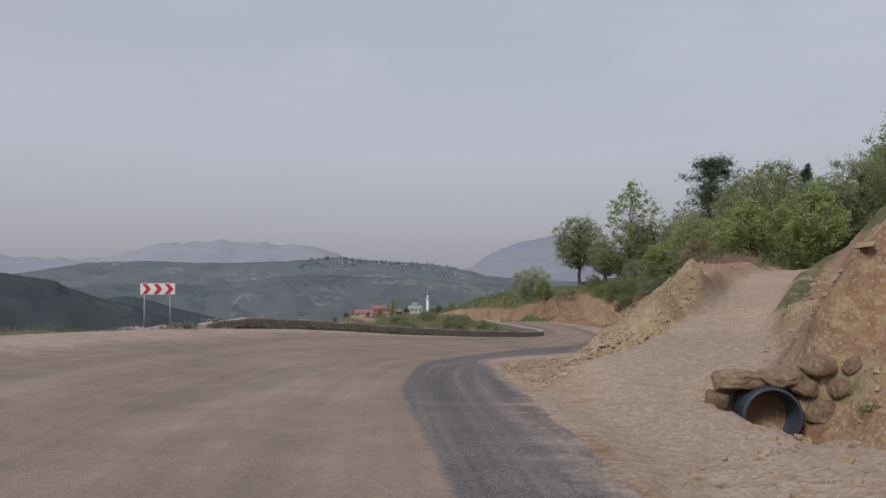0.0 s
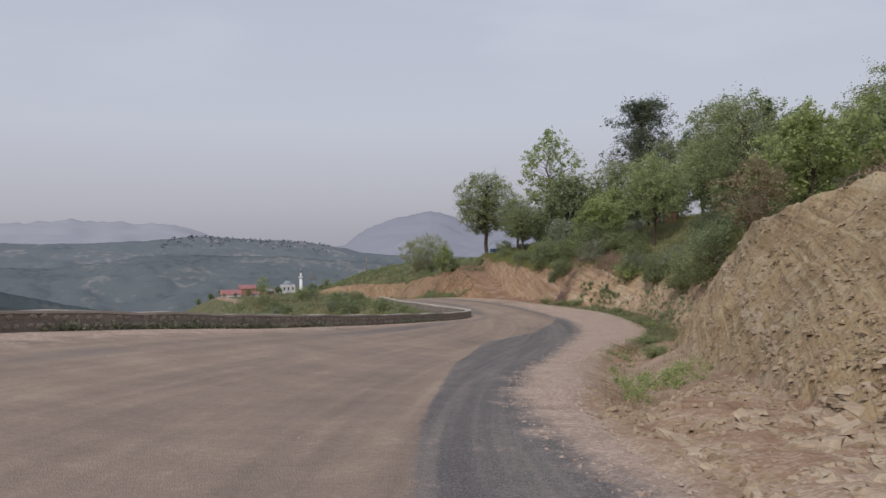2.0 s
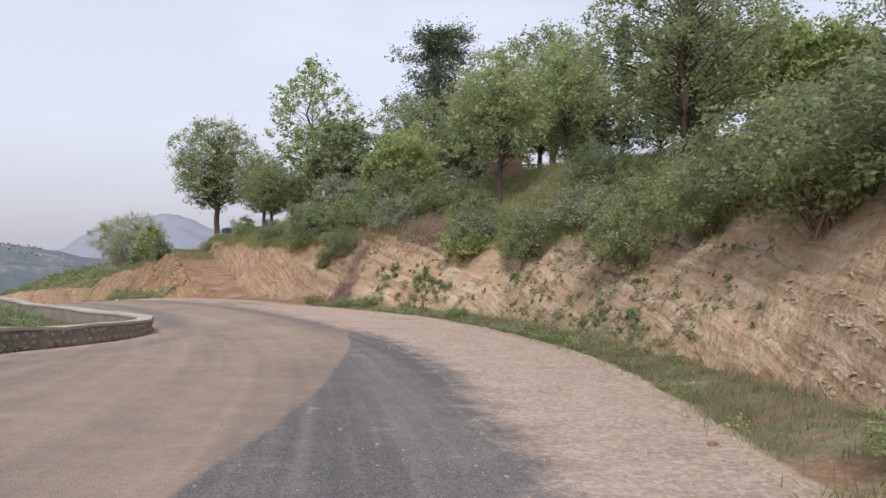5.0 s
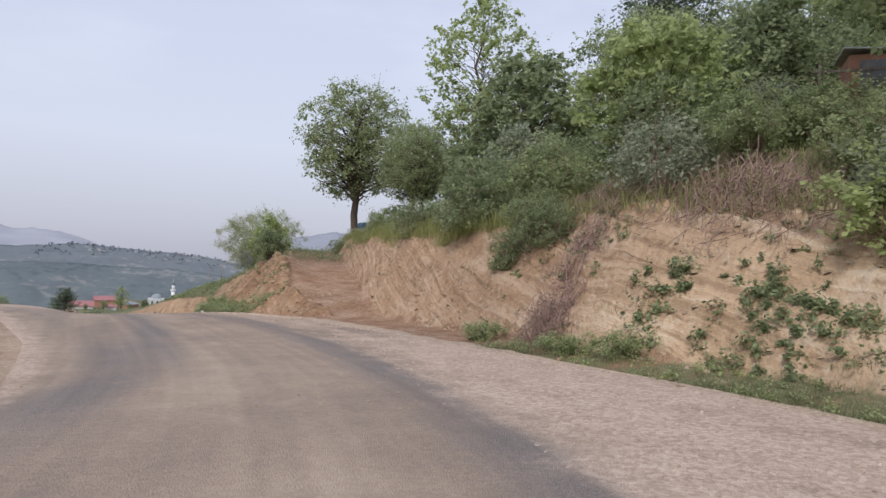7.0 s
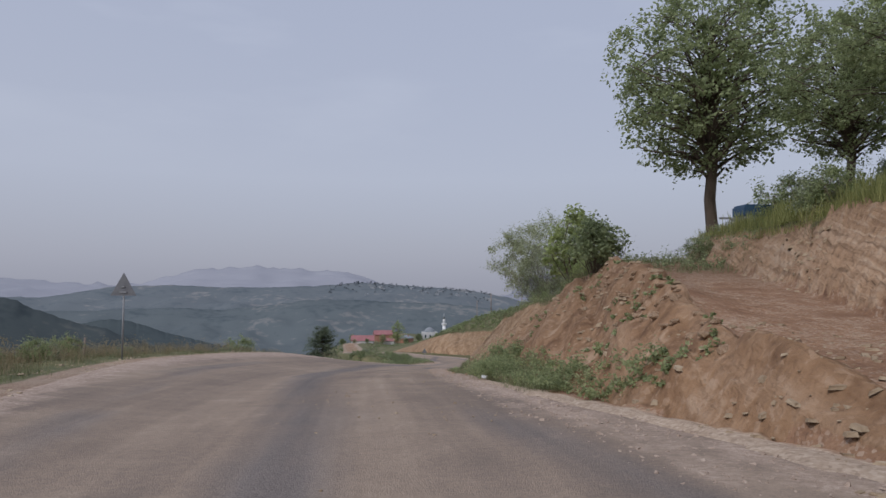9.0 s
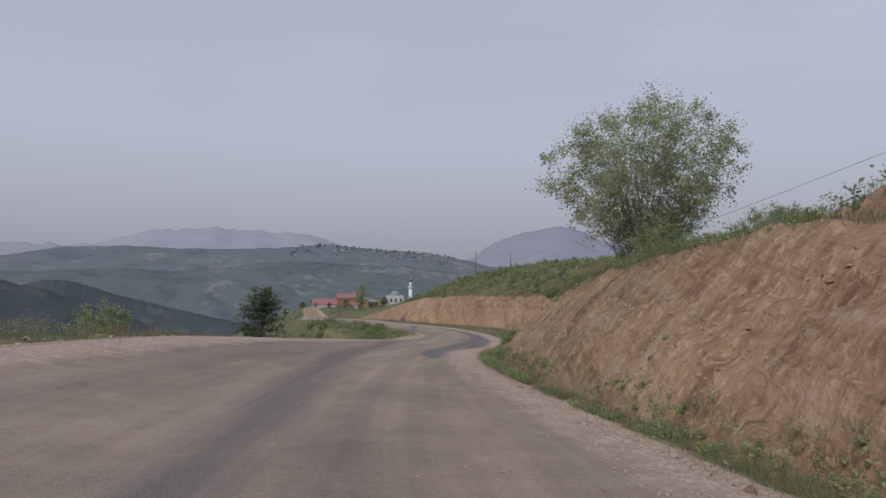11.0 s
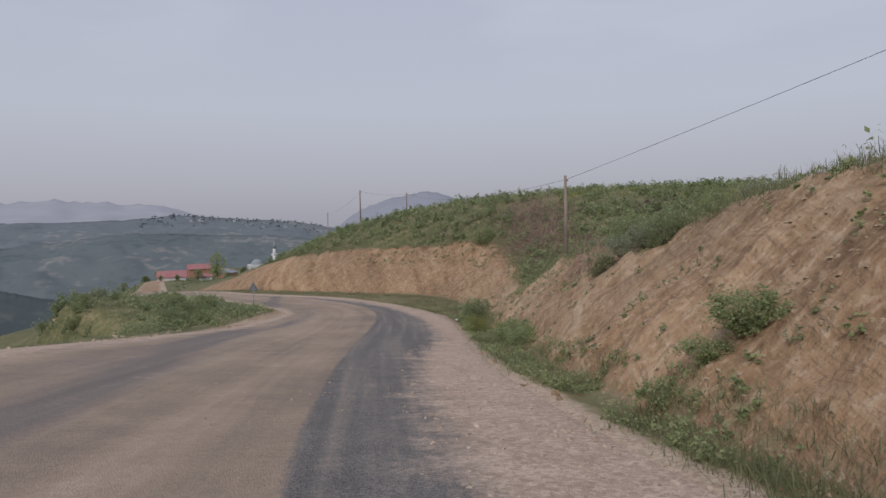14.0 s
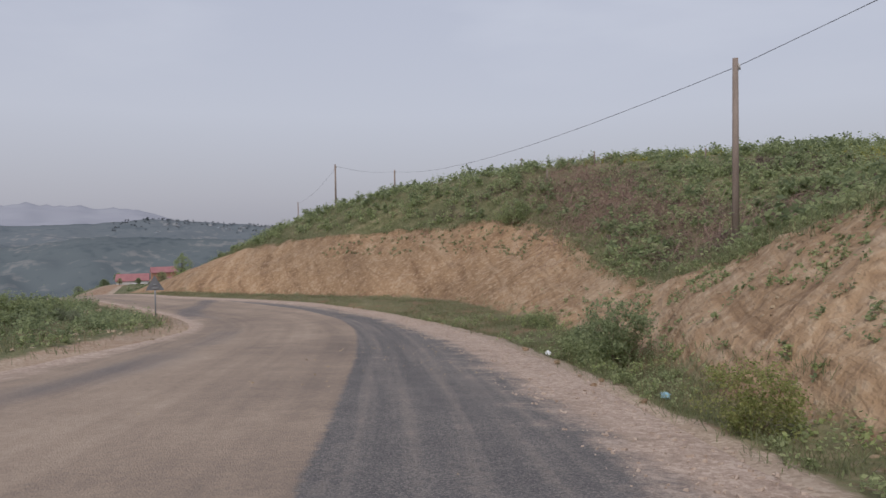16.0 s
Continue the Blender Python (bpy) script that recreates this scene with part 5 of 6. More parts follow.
blades("grass", "tall grass on the slope above the cut", pts, rng, 0.28, 0.013, L_LUSH, 10, 0.22, 1.0)
pts, rng = scatter(1500, 64, 78, 107, lambda y, u: TOP_A(y) - 0.05 + u ** 1.3 * 2.6)
blades("grass", "tall bright grass along the lip of the cut", patchy(pts, 0.4, 0.36, 3), rng, 0.5, 0.014, L_LUSH, 12, 0.2, 0.7)
pts, rng = scatter(2600, 42, 44, 112, lambda y, u: TOP_A(y) - 0.15 + u ** 1.5 * 10)
blades("grass", "yellowed long grass on the slope", patchy(pts, 0.4, 0.45), rng, 0.34, 0.01, L_DRY, 9, 0.2, 0.9)
pts, rng = scatter(8000, 34, 100, 235, lambda y, u: TOP_B(y) - 0.2 + u ** 1.6 * 11)
blades("grass", "long grass along the brow of the bank", pts, rng, 0.17, 0.008, L_GRASS, 14, 0.24, 2.0)
pts, rng = scatter(3400, 35, 100, 225, lambda y, u: TOP_B(y) - 0.15 + u ** 1.3 * 14)
blades("grass", "dry grass on the hillside", patchy(pts, 0.3, 0.4), rng, 0.2, 0.007, L_DRY, 9, 0.2, 1.6)
pts, rng = scatter(1500, 43, 112, 200, lambda y, u: TOP_B(y) - 0.1 + u ** 1.5 * 12)
weeds("hill_weeds", "low weeds and seedlings over the hillside", patchy(pts, 0.35, 0.45), rng, 0.07, 0.24, 24, L_MID)
pts, rng = scatter(380, 56, 90, 106, lambda y, u: RIGHT(y) + 0.35 + u * 1.0)
weeds("verge_weeds", "dense leafy weeds below the knoll", pts, rng, 0.04, 0.18, 40, L_MID, 0.7)
pts, rng = scatter(1000, 57, 86, 122, lambda y, u: LEFT(y) - 2.6 - u * 9)
weeds("outer_weeds", "brown dead weeds on the outer verge", patchy(pts, 0.3, 0.4), rng, 0.04, 0.36, 46, L_DRY, 0.9)
pts, rng = scatter(420, 58, 32, 43, lambda y, u: RIGHT(y) + 0.9 + u * 2.4)
weeds("verge_weeds", "fresh green weeds in the ditch below the mound", patchy(pts, 0.5, 0.5, 6), rng, 0.035, 0.16, 40, L_LIGHT, 0.6)
pts, rng = scatter(60, 59, 5, 9.6, lambda y, u: 5.5 + u * 1.6)
weeds("verge_weeds", "green weeds beside the drain", pts, rng, 0.035, 0.13, 36, L_MID, 0.5)
# tufts clinging to the cut faces
pts, rng = scatter(520, 44, 48, 80, lambda y, u: on_face(y, 0.05 + 0.9 * u))
weeds("face_weeds", "small dark creepers clinging to the rock face", patchy(pts, 0.5, 0.52), rng, 0.05, 0.16, 30, L_DARK, 0.2)
for i, (x, y, n) in enumerate(((20.34, 72.4, 16), (20.9, 70.2, 22), (21.0, 69.1, 16), (20.25, 70.6, 10), (19.9, 72.5, 12), (20.5, 69.4, 8), (21.6, 64.2, 8), (19.6, 58.2, 12), (18.9, 56.4, 10))):
    pts, rng = scatter(n, 400 + i, y - 0.55, y + 0.55, lambda q, u, x=x: x - 0.35 + 0.7 * u)
    weeds("creeper", "dark green creeper hanging on the rock face", pts, rng, 0.055, 0.22, 70, L_DARK, 0.25)
pts, rng = scatter(260, 45, 27, 46, lambda y, u: on_face(y, u * 0.95))
weeds("face_weeds", "dry tufts on the face of the mound", patchy(pts, 0.4, 0.55), rng, 0.04, 0.1, 26, L_DRY, 0.3)
pts, rng = scatter(420, 46, 112, 182, lambda y, u: on_face(y, u))
weeds("face_weeds", "scattered tufts on the dug bank", patchy(pts, 0.3, 0.6), rng, 0.045, 0.13, 26, L_MID, 0.3)
gully = np.repeat(np.random.default_rng(68).uniform(139, 171, 22), 16)
rng = np.random.default_rng(69)
gy = gully + rng.normal(size=len(gully)) * 0.12
gx = on_face(gy, np.tile(np.linspace(0.05, 1.0, 16), 22) + rng.normal(size=len(gy)) * 0.03)
pts = np.stack([gx, gy, land(gx, gy)[0]], 1)
weeds("face_weeds", "weeds growing down the gullies of the bank", patchy(pts, 0.7, 0.42), rng, 0.035, 0.11, 26, L_DARK, 0.2)
pts, rng = scatter(620, 47, 149, 170, lambda y, u: on_face(y, 0.45 + 0.65 * u))
weeds("face_weeds", "dry and green weeds hanging over the crumbling bank", patchy(pts, 0.5, 0.54), rng, 0.04, 0.13, 24, L_MID, 0.3)
pts, rng = scatter(240, 48, 186, 204, lambda y, u: on_face(y, 0.55 + 0.5 * u))
weeds("face_weeds", "small tufts below the brow of the far cut", pts, rng, 0.06, 0.14, 20, L_DARK, 0.3)
pts, rng = scatter(420, 49, 88, 108, lambda y, u: on_face(y, 0.2 + 0.9 * u))
weeds("face_weeds", "green weeds scattered over the knoll", patchy(pts, 0.5, 0.62), rng, 0.05, 0.1, 26, L_MID, 0.3)
# outer side
pts, rng = scatter(5200, 36, 8, 135, lambda y, u: LEFT(y) - 0.9 - u * 9)
pts = pts[(pts[:, 1] < 31) | (pts[:, 1] > 70)]
blades("grass", "grass along the outer verge", patchy(pts, 0.5, 0.38), rng, 0.15, 0.011, L_GRASS, 11, 0.16, 1.0)
pts, rng = scatter(2400, 37, 74, 130, lambda y, u: LEFT(y) - 1.6 - u * 10)
blades("grass", "brown dead reeds on the outer verge", patchy(pts, 0.35, 0.45), rng, 0.42, 0.009, L_DRY, 9, 0.2, 0.7)
pts, rng = scatter(900, 50, 26, 66, lambda y, u: LEFT(y) - 0.05 - u * 0.12)
weeds("wall_weeds", "weeds growing at the foot of the stone wall", patchy(pts, 0.35, 0.5), rng, 0.05, 0.14, 24, L_GREY, 0.6)
pts, rng = scatter(900, 51, 72, 96, lambda y, u: LEFT(y) - 2.2 - u * 13)
weeds("outer_weeds", "tangled weeds on the hump behind the wall", pts, rng, 0.07, 0.28, 28, L_MID, 0.8)
pts, rng = scatter(4200, 38, 160, 225, lambda y, u: LEFT(y) - 0.5 - u * 15)
blades("grass", "short grass on the outer shoulder of the bend", patchy(pts, 0.35, 0.42), rng, 0.14, 0.011, L_GRASS, 10, 0.2, 1.0)
pts, rng = scatter(1600, 52, 160, 215, lambda y, u: LEFT(y) - 0.5 - u * 15)
blades("grass", "dry grass on the outer shoulder", patchy(pts, 0.3, 0.45, 5), rng, 0.2, 0.009, L_DRY, 9, 0.2, 0.9)
pts, rng = scatter(1000, 53, 160, 212, lambda y, u: LEFT(y) - 0.8 - u * 15)
weeds("outer_weeds", "low green scrub on the outer shoulder", patchy(pts, 0.3, 0.38, 2), rng, 0.07, 0.3, 34, L_MID, 0.5)

pts, rng = scatter(1700, 60, 159, 199, lambda y, u: LEFT(y) - 1.6 - u * 20)
weeds("outer_weeds", "dense dark olive scrub over the hillock inside the bend", patchy(pts, 0.3, 0.36, 7), rng, 0.06, 0.34, 44, L_DARK, 0.45)
pts, rng = scatter(620, 61, 101, 136, lambda y, u: TOP_B(y) + 0.3 + u * 9)
weeds("hill_weeds", "low dark scrub over the grassy back of the knoll", patchy(pts, 0.3, 0.4, 8), rng, 0.055, 0.32, 46, L_DARK, 0.4)
pts, rng = scatter(700, 62, 72, 96, lambda y, u: LEFT(y) - 2.4 - u * 13)
weeds("outer_weeds", "dark green scrub on the hump behind the wall", patchy(pts, 0.3, 0.4, 9), rng, 0.06, 0.34, 44, L_DARK, 0.5)
# rough scrub on the slopes that fall towards the village
pts, rng = scatter(1500, 54, 290, 470, lambda y, u: LEFT(y) - 14 + u * 110)
pts = pts[(pts[:, 0] < LEFT(pts[:, 1]) - 0.8) | (pts[:, 0] > RIGHT(pts[:, 1]) + 2)]
weeds("slope_scrub", "dark rough scrub on the slopes above the village", patchy(pts, 0.06, 0.35), rng, 0.24, 0.42, 26, L_DARK, 0.3)
pts, rng = scatter(170, 55, 163, 206, lambda y, u: LEFT(y) - 2.5 - u * 13)
weeds("outer_weeds", "rounded dark shrubs on the outer shoulder", patchy(pts, 0.2, 0.4, 3), rng, 0.075, 0.5, 120, L_DARK, 0.6)

L_HEATH = leafy("dead_heath", (0.13, 0.092, 0.085), (0.27, 0.2, 0.175), 0.85)
L_YELLOW = leafy("yellow_flowers", (0.3, 0.29, 0.08), (0.52, 0.48, 0.13), 0.8)
pts, rng = scatter(1300, 65, 170, 200, lambda y, u: TOP_B(y) + 1.2 + u * 13)
weeds("heath", "low purple-brown dead heath over the hillside", patchy(pts, 0.16, 0.42, 5), rng, 0.05, 0.32, 44, L_HEATH, 0.3)
pts, rng = scatter(260, 66, 176, 205, lambda y, u: TOP_B(y) + 13 + u * 9)
weeds("flowers", "patches of yellow flowers near the hilltop", patchy(pts, 0.2, 0.42, 2), rng, 0.05, 0.3, 40, L_YELLOW, 0.5)
# low scrub covering the hill beyond the bend
rng = np.random.default_rng(41)
sy = rng.uniform(162, 262, 3600)
sx = TOP_B(sy) + 0.6 + rng.random(3600) * 34
keep = (sy > 200) | (lumps(sx, sy, 0.15) > 0.47) | ((sx > TOP_B(sy) + 13) & (sy > 183))
sx, sy = sx[keep], sy[keep]
sc = np.stack([sx, sy, land(sx, sy)[0] + 0.2], 1)
scrub_r = rng.uniform(0.3, 0.75, len(sc))
tagged(new("scrub", quads_mesh("scrub", leaves(rng, sc, scrub_r * 0.9, 50, 0.11), L_MID)), "dense low green scrub over the hilltop", "scrub", kind="stuff")
sc2 = sc[rng.permutation(len(sc))[:760]] + np.array([0, 0, 0.25])
tagged(new("scrub", quads_mesh("scrub", leaves(rng, sc2, rng.uniform(0.3, 0.6, len(sc2)), 44, 0.14), L_DARK)), "darker taller scrub among the low shrubs", "scrub", kind="stuff")


def brush(name, label, x0, y0, x1, y1, spread, n, seed, length=1.3):
    """A heap of dry cut twigs lying on the ground between two points."""
    rng = np.random.default_rng(seed)
    ox, oy, oz = (x0 + x1) / 2, (y0 + y1) / 2, up((x0 + x1) / 2, (y0 + y1) / 2)
    t = rng.random(n)
    x, y = x0 + (x1 - x0) * t + rng.normal(size=n) * spread, y0 + (y1 - y0) * t + rng.normal(size=n) * spread
    d = rng.normal(size=(n, 3)) * (1, 1, 0.7)
    d = d / np.linalg.norm(d, axis=1)[:, None] * length * rng.uniform(0.5, 1.2, (n, 1))
    za = land(x, y)[0] + np.abs(rng.normal(size=n)) * 0.12 - oz
    zb = land(x + d[:, 0], y + d[:, 1])[0] + np.abs(d[:, 2]) * 0.8 - oz
    paths = [limb(rng, (x[i] - ox, y[i] - oy, za[i]), (x[i] - ox + d[i, 0], y[i] - oy + d[i, 1], zb[i]), 0.009, 0.003, 3, 0.3) for i in range(n)]
    V, F = tubes(paths, 3)
    ob = empty(name, ox, oy, oz, 0, label, "brushwood")
    tagged(part("brushwood", raw_mesh("brushwood", V, F, M_TWIG), None, ob), kind="stuff")
    return ob


brush("brush_pile", "heap of reddish dry brushwood spilling down the cut", 20.9, 75.4, 19.4, 75.1, 0.3, 380, 1, 0.4)
brush("brush_pile", "tangle of reddish dead branches at the foot of the cut", 18.88, 75.00, 19.26, 74.45, 0.22, 460, 8, 0.42)
brush("brush_pile", "dry purple-brown brushwood along the brow", 21.3, 80.0, 22.6, 71.5, 0.6, 900, 2, 0.6)
brush("brush_pile", "thick tangled heap of dead brushwood on the brow", 21.9, 73.4, 22.4, 70.8, 0.5, 800, 7, 0.55)
brush("brush_pile", "long heap of dry grey-purple brushwood on the hillside", 24.0, 183.0, 27.5, 198.0, 1.7, 2600, 3, 1.1)
brush("brush_pile", "dry dead brushwood strewn over the hillside", 22.5, 172.0, 25.5, 184.0, 1.4, 900, 5, 0.9)
brush("brush_pile", "dry purple-brown heath on top of the mound", 12.8, 33.2, 16.0, 36.5, 0.7, 420, 6, 0.7)
brush("brush_pile", "grey dead branches hanging over the crumbling bank", 14.8, 151.0, 15.6, 155.0, 0.35, 130, 4, 0.8)


# ---- roadside things ----
def parapet():
    """Low stone-and-mortar wall along the outer edge, with a coping, and its return at the end."""
    line0 = [(float(LEFT(y)) - 0.3, y) for y in np.arange(29.6, 64.2, 1.15)]
    bend = [(8.75, 65.2), (9.2, 66.2), (9.42, 67.3), (9.4, 68.5), (9.05, 70.5), (8.4, 73), (7.7, 75.5), (6.95, 78.0), (6.3, 80.4), (5.7, 83.0), (4.95, 86.4)]
    runs = [line0 + bend]
    rng = random.Random(8)
    for k, line in enumerate(runs):
        x0, y0 = line[0]
        wall = empty("parapet_wall", x0, y0, float(road_z(np.array(x0), np.array(y0))), 0,
                     "low roadside wall of rough stones in mortar with concrete coping", "wall")
        oz = wall.matrix_world.translation.z
        h, w = 0.4, 0.36
        V, F, CV, CF = [], [], [], []
        for i, (x, y) in enumerate(line):
            a = np.array(line[max(i - 1, 0)])
            b = np.array(line[min(i + 1, len(line) - 1)])
            t = (b - a) / np.linalg.norm(b - a)
            n = np.array([t[1], -t[0]])
            z = float(road_z(np.array(x), np.array(y))) - oz
            z += 0.02 * math.sin(y * 1.7) - 0.3 * max(0.0, 1 - i / 3.0)
            for s, lo, hi in ((-1, -0.7, h), (1, -0.7, h)):
                q = np.array([x - x0, y - y0]) + n * s * w / 2
                V += [(q[0], q[1], z + lo), (q[0], q[1], z + hi)]
            for s, hh in ((-1, 0), (-1, 1), (1, 1), (1, 0)):
                q = np.array([x - x0, y - y0]) + n * s * (w / 2 + 0.035)
                CV.append((q[0], q[1], z + h + 0.002 + 0.07 * hh + 0.012 * math.sin(3.1 * y + s)))
            if i:
                o, p = 4 * (i - 1), 4 * i
                F += [(o, p, p + 1, o + 1), (p + 2, o + 2, o + 3, p + 3), (o + 1, p + 1, p + 3, o + 3)]
                CF += [(o, p, p + 1, o + 1), (o + 1, p + 1, p + 2, o + 2), (o + 2, p + 2, p + 3, o + 3), (o + 3, p + 3, p, o)]
        e = 4 * (len(line) - 1)
        F += [(0, 1, 3, 2), (e, e + 2, e + 3, e + 1)]
        CF += [(0, 1, 2, 3), (e + 3, e + 2, e + 1, e)]
        part("wall_core", raw_mesh("wall_core", V, F, M_MORTAR), None, wall)
        part("coping", raw_mesh("coping", CV, CF, M_COPING), None, wall, "pale worn concrete coping")
        shapes = [stone_mesh(100 + i, M_STONE) for i in range(6)]
        for (xa, ya), (xb, yb) in zip(line[:-1], line[1:]):
            L = math.hypot(xb - xa, yb - ya)
            tx, ty = (xb - xa) / L, (yb - ya) / L
            count = 4
            for row in range(2):
                for c in range(count):
                    u = (c + 0.5 + 0.25 * row + rng.uniform(-0.15, 0.15)) / count
                    if rng.random() < 0.12:
                        continue
                    x, y = xa + tx * L * u + ty * w / 2, ya + ty * L * u - tx * w / 2
                    z = float(road_z(np.array(xa + tx * L * u), np.array(ya + ty * L * u))) + 0.1 + 0.2 * row + rng.uniform(-0.03, 0.03)
                    ob = new("stone", rng.choice(shapes))
                    ob.parent = wall
                    s = rng.uniform(0.8, 1.15)
                    ob.matrix_basis = Matrix.LocRotScale((x - x0, y - y0, z - oz), Euler((rng.uniform(-0.3, 0.3), rng.uniform(-0.4, 0.4), math.atan2(ty, tx))), (0.14 * s, 0.05, 0.085 * s))


def stone_mesh(seed, material):
    """An angular stone about one unit in radius."""
    rng = np.random.default_rng(seed)
    bm = bmesh.new()
    bmesh.ops.create_icosphere(bm, subdivisions=1, radius=1.0)
    for v in bm.verts:
        v.co *= float(rng.uniform(0.72, 1.2))
    me = bpy.data.meshes.new("stone")
    bm.to_mesh(me)
    bm.free()
    me.materials.append(material)
    return me


parapet()


def chevron_sign():
    x, y = -10.65, 26.3
    g = up(x, y)
    ob = empty("chevron_sign", x, y, g, 2, "white bend board with three red chevrons on two posts", "road sign")
    top = -0.58 - g
    for px in (-0.5, 0.45):
        part("post", rod(0.035, 0.035, top - 0.1, (px, 0.05, -0.15), 8), M_STEEL, ob)
    panel = part("panel", block(1.28, 0.025, 0.42, (0, 0, top - 0.24), 0.006), M_WHITE, ob)
    for i in range(3):
        cx = -0.455 + 0.415 * i
        o = [(cx - 0.12, 0.19), (cx + 0.055, 0.19), (cx + 0.21, 0), (cx + 0.055, -0.19), (cx - 0.12, -0.19), (cx + 0.035, 0)]
        bm = prism([(u, v + top - 0.24) for u, v in o], 0.006)
        bmesh.ops.translate(bm, vec=(0, -0.021, 0), verts=bm.verts[:])
        part("chevron", bm, M_RED, panel)


def triangle_sign(x, y, side, top, label):
    """A warning triangle on a post, seen from behind."""
    g = up(x, y)
    ob = empty("warning_sign", x, y, g, 0, label, "road sign")
    t = top - g
    part("post", rod(0.032, 0.032, t - 0.1, (0, 0.04, -0.15), 8), M_STEEL, ob)
    hgt = side * 0.866
    tri = [(0, t), (side / 2, t - hgt), (-side / 2, t - hgt)]
    plate = part("plate", prism(tri, 0.02), M_SIGNBACK, ob)
    part("clamp", block(0.12, 0.03, 0.05, (0, -0.018, t - hgt * 0.62), 0.004), M_STEEL, plate)
    part("clamp", block(0.26, 0.03, 0.05, (0, -0.018, t - hgt * 0.85), 0.004), M_STEEL, plate)


chevron_sign()
triangle_sign(-1.3, 104.1, 0.95, -4.8, "grey back of a triangular warning sign on a steel post")
triangle_sign(2.9, 186.0, 0.78, -13.75, "grey back of a triangular sign at the next bend")


def pole(x, y, top, label="weathered wooden pole carrying a single cable"):
    g = up(x, y)
    ob = empty("utility_pole", x, y, g, 0, label, "pole")
    part("shaft", rod(0.105, 0.075, top - g + 0.5, (0, 0, -0.5), 12), M_WOODGREY, ob)
    part("insulator", rod(0.035, 0.025, 0.14, (0.12, 0, top - g - 0.28), 8), M_PLASTER, ob)
    part("bracket", block(0.2, 0.03, 0.03, (0.06, 0, top - g - 0.3), 0.004), M_STEEL, ob)
    return (x + 0.12, y, top - 0.2)


def cable(a, b, sag):
    """A slack cable between two poles."""
    cu = bpy.data.curves.new("cable", "CURVE")
    cu.dimensions, cu.bevel_depth, cu.bevel_resolution = "3D", 0.0085, 1
    sp = cu.splines.new("POLY")
    sp.points.add(24)
    for i in range(25):
        t = i / 24
        q = [a[j] + (b[j] - a[j]) * t for j in range(3)]
        q[2] -= sag * 4 * t * (1 - t)
        sp.points[i].co = (*q, 1)
    cu.materials.append(M_WIRE)
    return tagged(new("overhead_cable", cu), "thin dark overhead cable slung between wooden poles", "cable")


tops = [pole(28.5, 85.5, 4.0, "pale wooden pole half hidden among the trees"), pole(21.0, 170.0, -7.25), pole(19.8, 226.0, -5.5), pole(13.4, 222.5, -5.3), pole(10.3, 262.0, -7.3)]
cable(tops[0], tops[1], 0.6)
cable(tops[1], tops[2], 0.9)
cable(tops[2], tops[3], 0.25)
cable(tops[3], tops[4], 0.5)
for x, y, h in ((25.6, 196.7, 1.1), (30.5, 200.0, 1.0), (27.5, 207.5, 1.0), (33.0, 190.0, 1.0), (-4.5, 99.0, 0.9), (-6.0, 103.0, 0.9), (-5.2, 108.5, 0.9)):
    ob = empty("fence_post", x, y, up(x, y), 0, "short weathered wooden fence post on the slope", "post", "fence posts")
    part("post_shaft", rod(0.05, 0.042, h + 0.2, (0, 0, -0.2), 7), M_WOODGREY, ob)

# loose stones
STONES = [stone_mesh(i, M_ROCK) for i in range(7)]
srng = random.Random(12)


def stone(x, y, s, group="", label="rough yellow-brown stone lying on bare earth", flat=0.7):
    ob = new("rock", srng.choice(STONES))
    ob.matrix_world = Matrix.LocRotScale((x, y, up(x, y) + s * flat * 0.35), Euler((srng.uniform(-0.4, 0.4), srng.uniform(-0.4, 0.4), srng.uniform(0, 6.3))), (s * srng.uniform(0.8, 1.3), s * srng.uniform(0.8, 1.2), s * flat))
    return tagged(ob, label, "stone", group)


M_BOULDER = speckled("weathered_boulder", ((0.3, (0.2, 0.135, 0.085)), (0.5, (0.34, 0.24, 0.155)), (0.72, (0.5, 0.4, 0.29))), 4.0, 22, 0.9, 0.06)


def boulder(x, y, z, sx, sy, sz, rz, seed):
    """A weathered block with broken, rounded edges, set at a given height."""
    rng = np.random.default_rng(seed)
    bm = bmesh.new()
    bmesh.ops.create_icosphere(bm, subdivisions=3, radius=1.0)
    cut = rng.normal(size=(14, 3))
    cut /= np.linalg.norm(cut, axis=1)[:, None]
    for v in bm.verts:
        p = np.array(v.co)
        reach = min([1.0] + [0.7 / max(1e-3, float(p @ c)) for c in cut if p @ c > 0.7])
        v.co *= reach * (1 + 0.05 * math.sin(9 * p[0] + seed) * math.cos(8 * p[1] - p[2] * 7) + float(rng.normal()) * 0.025)
    me = bpy.data.meshes.new("boulder")
    bm.to_mesh(me)
    bm.free()
    me.materials.append(M_BOULDER)
    ob = tagged(new("boulder", me), "large rounded tan boulder in the bank round the culvert", "stone", "boulders round the culvert")
    ob.matrix_world = Matrix.LocRotScale((x, y, z), Euler((0.1, -0.08, radians(rz))), (sx, sy, sz))


